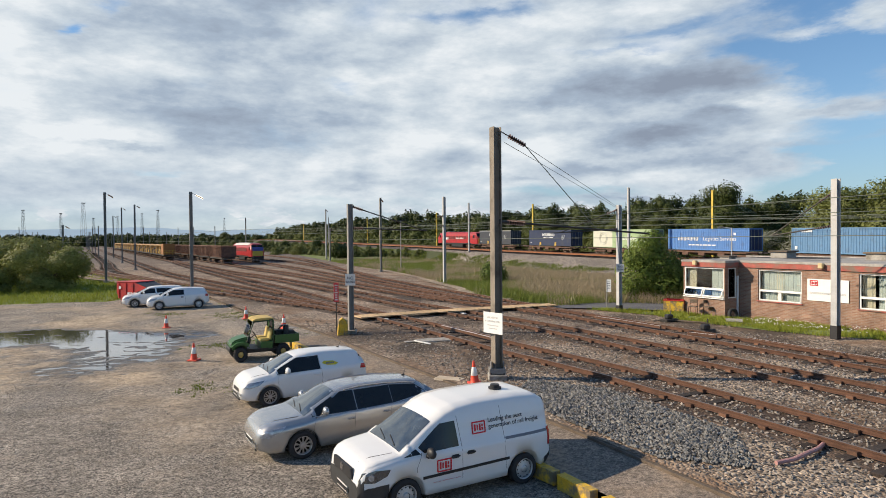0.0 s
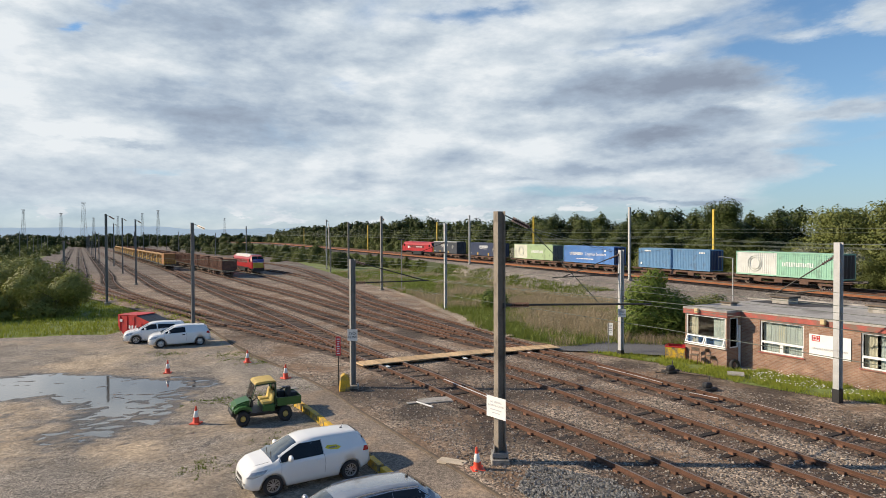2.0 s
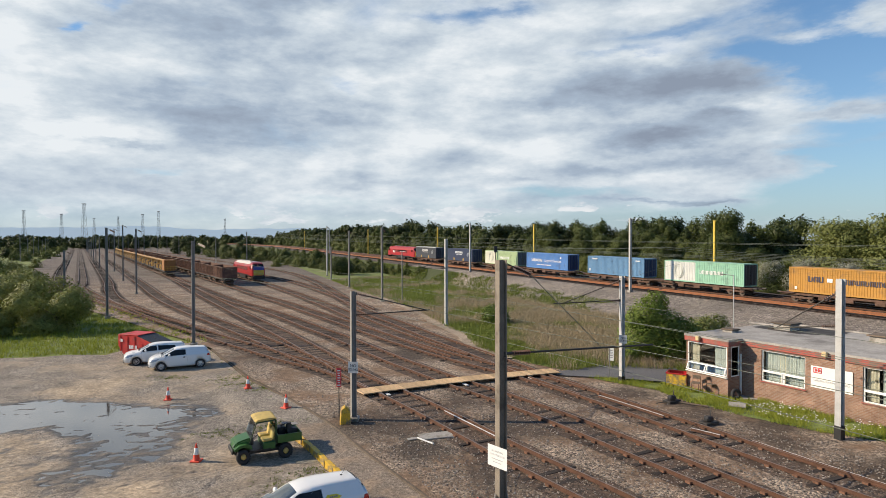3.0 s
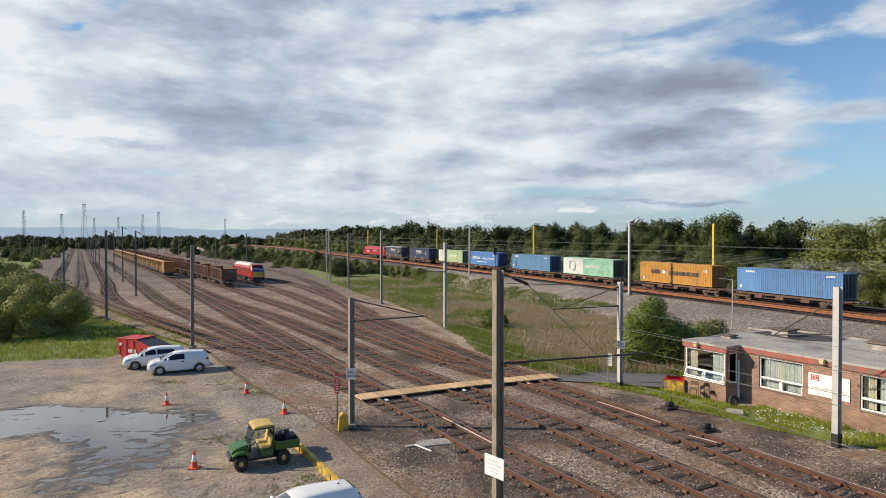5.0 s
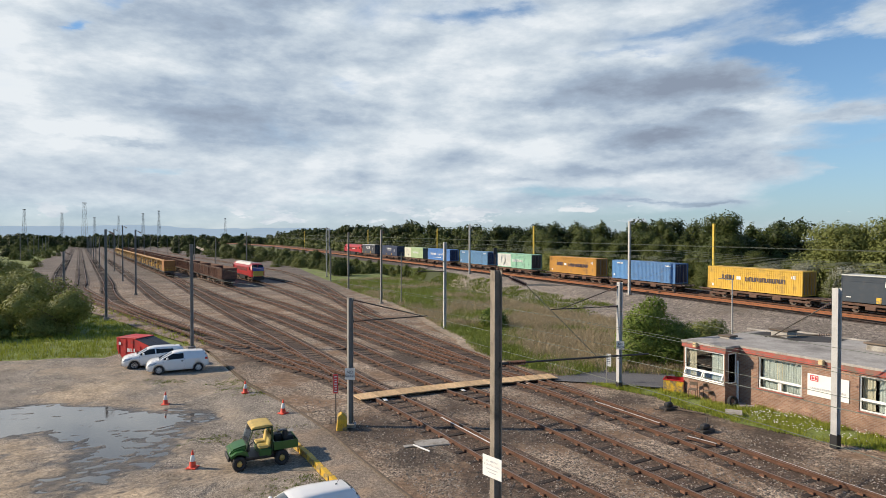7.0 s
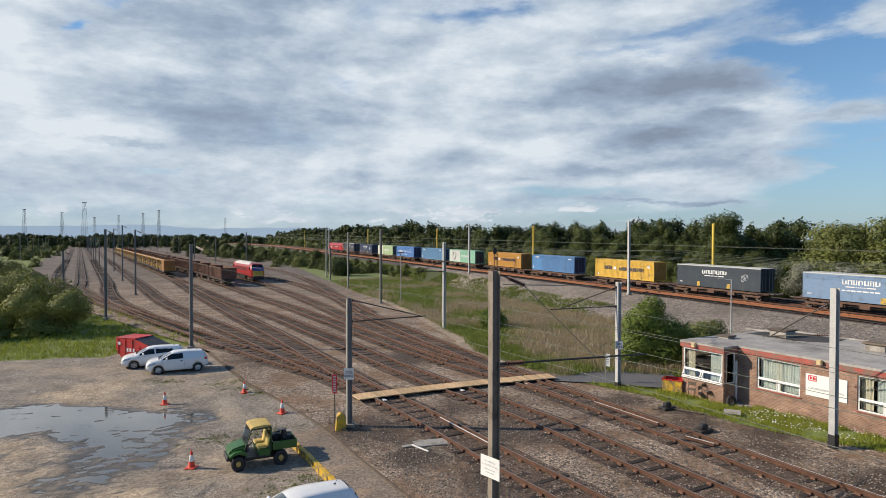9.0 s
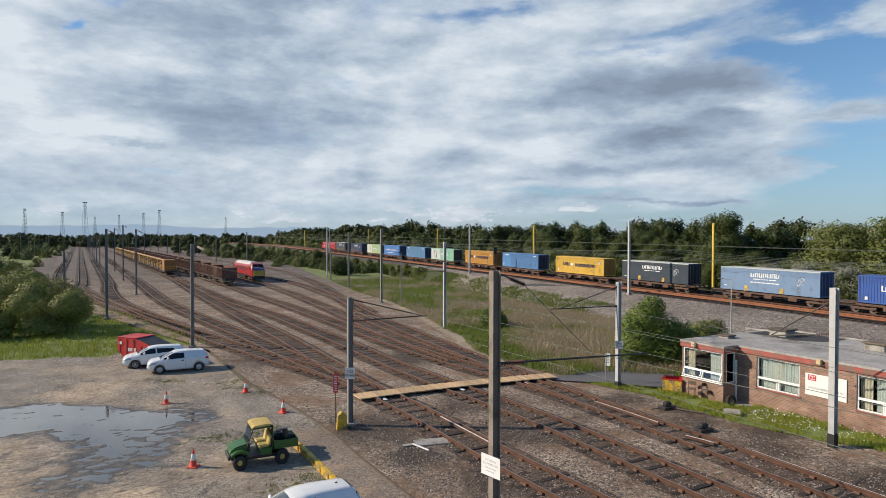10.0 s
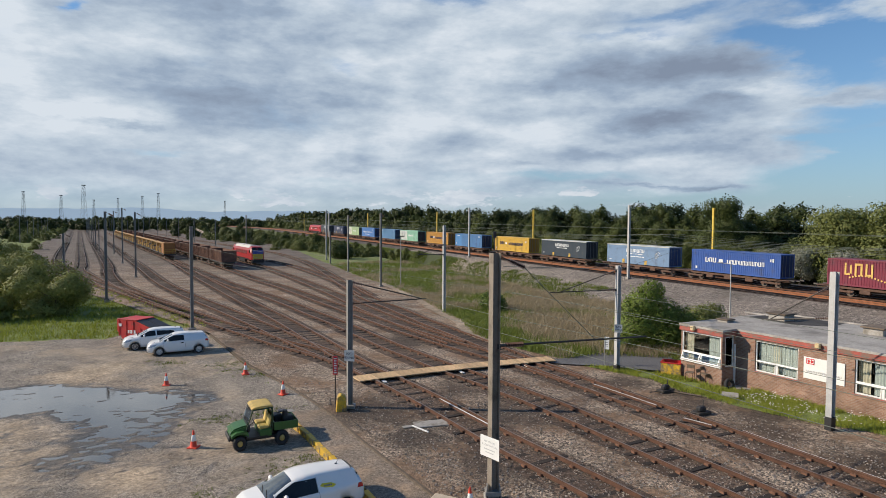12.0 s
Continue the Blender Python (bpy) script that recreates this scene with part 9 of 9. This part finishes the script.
# ---- grass ----
def grass(name, spots, label, material, h, spread=0.5, blades=7, width=0.012):
    """Tufts of bent blades at plan spots (x, y, z, scale): one joined mass."""
    n = len(spots)
    S = np.repeat(np.array(spots, float), blades, 0)
    N = n * blades
    a = RNG.uniform(0, 2 * np.pi, N)
    r = RNG.uniform(0, spread, N)
    base = np.stack([S[:, 0] + r * np.cos(a), S[:, 1] + r * np.sin(a), S[:, 2] - 0.02], 1)
    hh = h * S[:, 3] * RNG.uniform(0.55, 1.25, N)
    lean = RNG.normal(size=(N, 2)) * 0.3 * hh[:, None]
    side = RNG.uniform(0, 2 * np.pi, N)
    w = np.stack([np.cos(side), np.sin(side), np.zeros(N)], 1) * (width * RNG.uniform(0.7, 1.5, N))[:, None]
    mid = base + np.stack([lean[:, 0] * 0.35, lean[:, 1] * 0.35, hh * 0.6], 1)
    tip = base + np.stack([lean[:, 0], lean[:, 1], hh], 1)
    V = np.stack([base - w, base + w, mid + w * 0.8, mid - w * 0.8, tip], 1).reshape(-1, 3)
    k = np.arange(N) * 5
    F = [tuple(q) for q in np.stack([k, k + 1, k + 2, k + 3], 1).tolist()] + [tuple(q) for q in np.stack([k + 3, k + 2, k + 4], 1).tolist()]
    me = bpy.data.meshes.new(name)
    me.from_pydata(V.tolist(), [], F)
    me.materials.append(material)
    return tagged(new(name, me), label, "grass", kind="stuff")


M_GRASS = [leaf_material("green_grass", (0.085, 0.12, 0.02), (0.25, 0.29, 0.06), 0.3), leaf_material("straw_grass", (0.26, 0.205, 0.125), (0.56, 0.47, 0.32), 0.25), leaf_material("lush_grass", (0.16, 0.19, 0.022), (0.38, 0.42, 0.065), 0.3)]
MEADOW = [(-94, 325), (-53, 212), (-23.8, 128.5), (-14.2, 101.4), (-8.2, 87.5), (-2.8, 71), (-0.2, 60.5), (1.7, 54.4), (2.5, 47.5), (4.3, 43.7), (6.4, 40.7), (8.2, 38.6), (10.5, 39.6), (13, 39.2), (16.8, 38.4), (25, 43), (30, 52), (24, 58), (17.9, 68.9), (12.8, 77.6), (6.9, 98.4), (-2.9, 124.7), (-11.4, 143.7), (-22, 176), (-37, 216), (-91, 325)]
sheet("meadow", MEADOW, -0.01, M_GRASS_GROUND, "rough grassy strip between yard and embankment", "grass", cell=4.0, height=lambda x, y: 0.045 + 0.03 * noise.noise((x * 0.2, y * 0.2, 0)))
VERGE = [(8.8, 36.9), (10.6, 35.0), (12.2, 33.4), (12.9, 31.0), (14.0, 29.4), (14.7, 28.1), (16.9, 25.7), (18.9, 24.3), (24.3, 13), (27.2, 14.6), (20.6, 25.6), (17.3, 31), (15.6, 31.3), (14.0, 34.0), (12.6, 35.2)]
sheet("verge", VERGE, 0.03, M_GRASS_GROUND, "grassy verge before the office", "grass")
LEFT_GREEN = [(-70, 43), (-39, 43.6), (-33.5, 44.1), (-31.2, 44.5), (-29.3, 45.4), (-26.4, 45.3), (-26, 48.4), (-24.8, 50.5), (-20.5, 50.5), (-23.5, 54), (-36, 67.8), (-54, 86.8), (-80, 120.5), (-145, 224), (-414, 690), (-520, 690), (-300, 300), (-170, 100)]
sheet("left_verge", LEFT_GREEN, -0.16, M_GRASS_GROUND, "rough grass and scrub ground beside the car park", "grass")


def scatter(poly, n, z, keep=None):
    xs, ys = [p[0] for p in poly], [p[1] for p in poly]
    out = []
    r = random.Random(n)
    tries = 0
    while len(out) < n and tries < n * 30:
        tries += 1
        x, y = r.uniform(min(xs), max(xs)), r.uniform(min(ys), max(ys))
        if inside(x, y, poly) and (keep is None or keep(x, y, r)):
            out.append((x, y, z, r.uniform(0.7, 1.3)))
    return out


near_meadow = [p for p in MEADOW if p[1] < 145]
patch = lambda x, y: noise.noise((x * 0.13, y * 0.13, 4)) + 0.5 * noise.noise((x * 0.45, y * 0.45, 8))
straw_zone = lambda x, y: patch(x, y) + 0.35 * smooth01((x - 3) / 6) * smooth01((y - 44) / 5) - 0.25 * smooth01((y - 75) / 25)
nearer = lambda y, r: r.random() < max(0.18, min(1.0, 48 / max(30, y)))
grass("tall_grass", scatter(near_meadow, 9000, 0.0, lambda x, y, r: straw_zone(x, y) < 0.06 + r.uniform(-0.2, 0.2) and nearer(y, r)), "long green meadow grass", M_GRASS[0], 0.5, 0.35, 10, 0.011)
grass("straw_grass", scatter(near_meadow, 11000, 0.0, lambda x, y, r: straw_zone(x, y) > -0.03 + r.uniform(-0.2, 0.2) and nearer(y, r)), "long straw-coloured dry grass", M_GRASS[1], 0.7, 0.35, 10, 0.009)
slope = []
for k in range(8000):
    q, u = random.uniform(12, 210), random.uniform(0, 1)
    a, b = main_at(q, -10.5 - 9.5 * smooth01((70 - q) / 75)), main_at(q, -7.6)
    if noise.noise((q * 0.12, u * 1.5, 7)) > 0.42 - 0.4 * u:
        continue
    w = u * (0.9 if q > 40 else 0.6)
    slope.append((a.x + (b.x - a.x) * w, a.y + (b.y - a.y) * w, -0.97 + (b.z - 0.75 + 0.97) * w, random.uniform(0.6, 1.2)))
grass("slope_grass", slope, "rough grass on the foot of the embankment", M_GRASS[0], 0.45, 0.5, 8, 0.022)
grass("verge_grass", scatter(VERGE, 3600, 0.03, lambda x, y, r: noise.noise((x * 0.7, y * 0.7, 5)) > -0.12 + r.uniform(-0.25, 0.25)), "uncut green grass before the office", M_GRASS[2], 0.2, 0.25, 9, 0.008)
near_left = [(-60, 43.3), (-39, 43.8), (-33.5, 44.3), (-31.2, 44.7), (-29.3, 45.6), (-26.6, 45.5), (-26.2, 48.4), (-24.9, 50.8), (-26, 55), (-39, 68.5), (-56, 85), (-70, 80)]
grass("left_grass", scatter(near_left, 6500, -0.17, lambda x, y, r: r.random() < max(0.25, min(1, 52 / y))), "bright green rough grass at the car park edge", M_GRASS[2], 0.32, 0.35, 8, 0.015)
ragged = []
for p in tidy([(-20.8, 50.8), (-23.6, 54.2), (-36, 68), (-54, 87)], 0.3):
    for _ in range(2):
        w = random.gauss(0, 0.7)
        ragged.append((p.x + w, p.y + 0.6 * w, 0.0, random.uniform(0.4, 1.0)))
grass("edge_grass", ragged, "ragged grass creeping over the ballast edge", M_GRASS[2], 0.3, 0.35, 9, 0.018)
edge_spots = []
for p in tidy(TIMBER_EDGE[:6], 0.35):
    if random.random() < 0.5:
        x = p.x - random.uniform(0.1, 0.9)
        edge_spots.append((x, p.y, park_height(x, p.y) + 0.01, random.uniform(0.4, 1)))
for c in [(-11, 34.6), (-12.8, 36), (-9.0, 27.6), (-11.2, 27.0), (-6.1, 21.0), (-5.2, 22.2), (-8.3, 18.5), (-14, 37.5), (-7.2, 26.5), (-18, 37.8), (-5.5, 19.9)]:
    for _ in range(60):
        x, y = c[0] + random.gauss(0, 0.7), c[1] + random.gauss(0, 0.4)
        edge_spots.append((x, y, park_height(x, y) + 0.01, random.uniform(0.3, 0.9)))
grass("weeds", edge_spots, "low weeds growing through the gravel", M_GRASS[0], 0.1, 0.18, 8, 0.012)
# daisies in the verge
me = bpy.data.meshes.new("daisies")
V, F = [], []
for x, y, z, sc in scatter([(14.4, 29.5), (17.4, 30.0), (20.5, 25.0), (18.3, 24.6), (15.6, 27.5)], 260, 0.22):
    if noise.noise((x * 0.9, y * 0.9, 2)) < -0.05:
        continue
    k = len(V)
    for j in range(6):
        a = j * math.pi / 3
        V.append((x + 0.03 * math.cos(a), y + 0.03 * math.sin(a), z + 0.06 * sc + 0.008 * math.sin(a)))
    F.append(tuple(range(k, k + 6)))
me.from_pydata(V, [], F)
me.materials.append(M_WHITE)
tagged(new("daisies", me), "white daisies among the verge grass", "flowers", kind="stuff")


# ---- loose stones ----
def loose_stones(name, spots, material, label, lo=0.018, hi=0.042):
    base = np.array([(1, 0, 0), (-1, 0, 0), (0, 1, 0), (0, -1, 0), (0, 0, 0.8), (0, 0, -0.8), (0.6, 0.6, 0.5), (-0.6, -0.5, 0.5)], float)
    faces = [(0, 6, 4), (6, 2, 4), (2, 1, 4), (1, 7, 4), (7, 3, 4), (3, 0, 4), (0, 2, 6), (2, 0, 5), (1, 2, 5), (1, 3, 7), (3, 1, 5), (0, 3, 5)]
    n = len(spots)
    S = np.array(spots, float)
    sc = RNG.uniform(lo, hi, (n, 1, 1)) * RNG.uniform(0.7, 1.4, (n, 1, 3))
    ang = RNG.uniform(0, 6.28, n)
    B = np.repeat(base[None], n, 0) + RNG.normal(size=(n, 8, 3)) * 0.16
    c, s_ = np.cos(ang)[:, None], np.sin(ang)[:, None]
    B = B * sc
    X = B[:, :, 0] * c - B[:, :, 1] * s_
    Y = B[:, :, 0] * s_ + B[:, :, 1] * c
    V = np.stack([X + S[:, 0:1], Y + S[:, 1:2], B[:, :, 2] + S[:, 2:3]], 2).reshape(-1, 3)
    F = (np.array(faces)[None] + (np.arange(n) * 8)[:, None, None]).reshape(-1, 3)
    me = bpy.data.meshes.new(name)
    me.from_pydata(V.tolist(), [], F.tolist())
    me.materials.append(material)
    return tagged(new(name, me), label, "stones", kind="stuff")


M_STONE = mat("ballast_stone", (0.24, 0.21, 0.18), 0.9, vary=0.2, scale=20, fine=90, per_island=0.6)
M_STONE_BLUE = mat("fresh_ballast_stone", (0.17, 0.165, 0.155), 0.85, vary=0.2, scale=20, fine=90, per_island=0.6)
near_yard = [(x + 0.3, y + 0.15) for x, y in TIMBER_EDGE[3:11]] + [(17, -3), (22, 2), (16.4, 24.4), (12, 29.6), (10.5, 34.3), (6.8, 37), (-5, 32.2)]
close_ = lambda x, y, r: y > 5 and r.random() < min(1.0, (16 / max(8, y)) ** 2)
loose_stones("ballast_stones", scatter(near_yard, 17000, 0.012, close_), M_STONE, "loose grey and brown ballast stones", 0.02, 0.045)
fresh = [(2.9, 12.9), (4.3, 10.2), (6.0, 9.6), (6.6, 12.0), (4.8, 16.0), (2.6, 17.4), (1.9, 15.4)]
loose_stones("fresh_ballast", scatter(fresh, 7000, 0.03), M_STONE_BLUE, "heap of coarse grey ballast stones", 0.022, 0.05)
lotp = [(-20, 6), (3.0, 6), (1.0, 11), (-4, 20.6), (-8, 27), (-20, 27)]
loose_stones("gravel_stones", [(x, y, park_height(x, y) + 0.004, k) for x, y, _, k in scatter(lotp, 15000, 0, lambda x, y, r: r.random() < min(1, (12 / max(6, y)) ** 2))], mat("gravel_stone", (0.36, 0.315, 0.26), 0.9, vary=0.2, per_island=0.5), "loose gravel stones on the car park", 0.008, 0.02)


# ---- overhead wires ----
def wire(pts, r=0.014, label="thin overhead electric wire", name="overhead_wire"):
    bm = bmesh.new()
    for a, b in zip(pts, pts[1:]):
        rod(bm, a, b, r, seg=4)
    return tagged(finish(name, bm, M_CABLE), label, "wire", group="overhead wires")


for side in (0.0, -3.4, 3.4):
    for dz, sag in ((4.7, 0.0), (5.9, 0.8)):
        pts = []
        for k in range(-9, 24):
            for q in range(4):
                s = 16.3 + (k + q / 4) * 49
                if s > 420:
                    break
                p = main_at(s, side)
                pts.append((p.x, p.y, p.z + dz - sag * (1 - (2 * (q / 4) - 1) ** 2)))
        wire(pts, 0.016)
for s, z in ((-6.4, 6.8), (7.4, 6.4)):
    wire([tuple(main_at(q, s) + Vector((0, 0, z))) for q in range(-160, 420, 20)], 0.015)
for nm in ("yard_track", "centre_track", "far_track"):
    line = tidy(TRACKS[nm], 4.0)
    line = [p for p in line if p.y < 190]
    for dz in (4.55, 5.35):
        wire([(p.x, p.y, dz + (0.12 * math.sin(k * 0.5) if dz > 5 else 0)) for k, p in enumerate(line)], 0.009)
wire([(1.9, 17.8, 7.7), (10.7, 35.4, 6.3), (30, 75, 6.0)], 0.01)


# ---- posts and lights by the lines ----
def lamp_post(x, y, z, h, turn):
    t = thing("lamp_post", pose(x, y, z, 0, 0, turn), "slim grey steel lamp post with a short arm", "lamp post")
    bm = bmesh.new()
    rod(bm, (0, 0, -0.3), (0, 0, h), 0.06, 0.045)
    part("pole", bm, M_GALV_BRIGHT, t)
    bm = bmesh.new()
    rod(bm, (0, 0, h - 0.05), (-0.8, 0, h + 0.05), 0.03)
    part("arm", bm, M_GALV_BRIGHT, t)
    bm = bmesh.new()
    box(bm, -0.95, 0, h + 0.06, 0.5, 0.16, 0.09, bevel=0.02)
    part("lantern", bm, M_GALV, t)


lamp_post(27.1, 55.6, 0.2, 5.2, -20)
t = thing("yard_post", pose(-6.0, 84.3, 0), "slim dark post with a small crosspiece", "post")
bm = bmesh.new()
rod(bm, (0, 0, -0.2), (0, 0, 7.2), 0.07)
part("pole", bm, M_GALV, t)
bm = bmesh.new()
box(bm, 0, 0, 7.2, 1.0, 0.12, 0.14)
part("crosspiece", bm, M_DARKSTEEL, t)
p = main_at(57, -5)
t = thing("signal_post", pose(p.x, p.y, p.z - 0.5), "railway signal on a dark post beside the line", "signal")
bm = bmesh.new()
rod(bm, (0, 0, 0), (0, 0, 4.6), 0.09)
part("post", bm, M_DARKSTEEL, t)
bm = bmesh.new()
box(bm, 0, 0, 5.1, 0.7, 0.25, 1.3, bevel=0.06)
part("signal_head", bm, M_BLACK, t)


def light_tower(az, d, h, w=3.0):
    a = radians(az)
    t = thing("floodlight_tower", pose(d * math.sin(a), d * math.cos(a), -0.3), "distant lattice floodlight tower", "tower", group="floodlight towers")
    bm = bmesh.new()
    n = 9
    for sx, sy in ((-1, -1), (1, -1), (1, 1), (-1, 1)):
        rod(bm, (sx * w, sy * w, 0), (sx * w * 0.35, sy * w * 0.35, h), 0.13, seg=4)
    for k in range(n):
        z0, z1 = h * k / n, h * (k + 1) / n
        w0, w1 = w * (1 - 0.65 * k / n), w * (1 - 0.65 * (k + 1) / n)
        for s in (-1, 1):
            rod(bm, (-w0, s * w0, z0), (w1, s * w1, z1), 0.07, seg=4)
            rod(bm, (s * w0, -w0, z0), (s * w1, w1, z1), 0.07, seg=4)
    part("lattice", bm, M_GALV, t)
    bm = bmesh.new()
    box(bm, 0, 0, h + 0.5, w * 1.3, w * 1.3, 0.9, bevel=0.25)
    part("lamp_ring", bm, M_GALV, t)


for px, top, d in ((148, 361, 900), (41, 373, 900), (108, 379, 950), (166, 387, 1100), (209, 384, 1200), (252, 380, 1000), (280, 375, 900), (398, 388, 1200)):
    light_tower(math.degrees(math.atan((px - 784) / 1089)), d, 9 + (424 - top) / 1089 * d * math.cos(math.atan((px - 784) / 1089)), 2.2 if px != 148 else 3.2)
# low hills far away; their pale haze is put into colour and emission
M_HILL = bpy.data.materials.new("far_hills_haze_glow")
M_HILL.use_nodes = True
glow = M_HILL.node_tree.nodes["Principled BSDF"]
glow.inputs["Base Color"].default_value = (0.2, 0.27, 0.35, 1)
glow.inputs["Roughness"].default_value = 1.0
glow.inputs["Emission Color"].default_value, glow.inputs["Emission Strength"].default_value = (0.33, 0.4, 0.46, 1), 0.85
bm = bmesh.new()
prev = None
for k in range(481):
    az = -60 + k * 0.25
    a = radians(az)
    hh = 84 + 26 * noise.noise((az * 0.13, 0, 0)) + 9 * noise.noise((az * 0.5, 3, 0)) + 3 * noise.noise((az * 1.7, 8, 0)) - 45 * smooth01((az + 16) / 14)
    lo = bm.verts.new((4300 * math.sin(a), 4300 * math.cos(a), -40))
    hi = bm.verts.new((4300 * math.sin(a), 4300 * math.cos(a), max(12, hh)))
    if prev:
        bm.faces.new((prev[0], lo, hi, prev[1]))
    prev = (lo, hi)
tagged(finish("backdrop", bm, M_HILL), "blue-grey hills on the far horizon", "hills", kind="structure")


# ---- motion of the container train ----
def motions():
    for ob, o in MOVING:
        rows = []
        for k in range(0, 25):
            p = main_at(train_s(k * 0.5) + o)
            rows.append((k * 0.5, pose(p.x, p.y, p.z, 0.66, 0, STOCK_TURN)))
        walk(ob, rows)


motions()
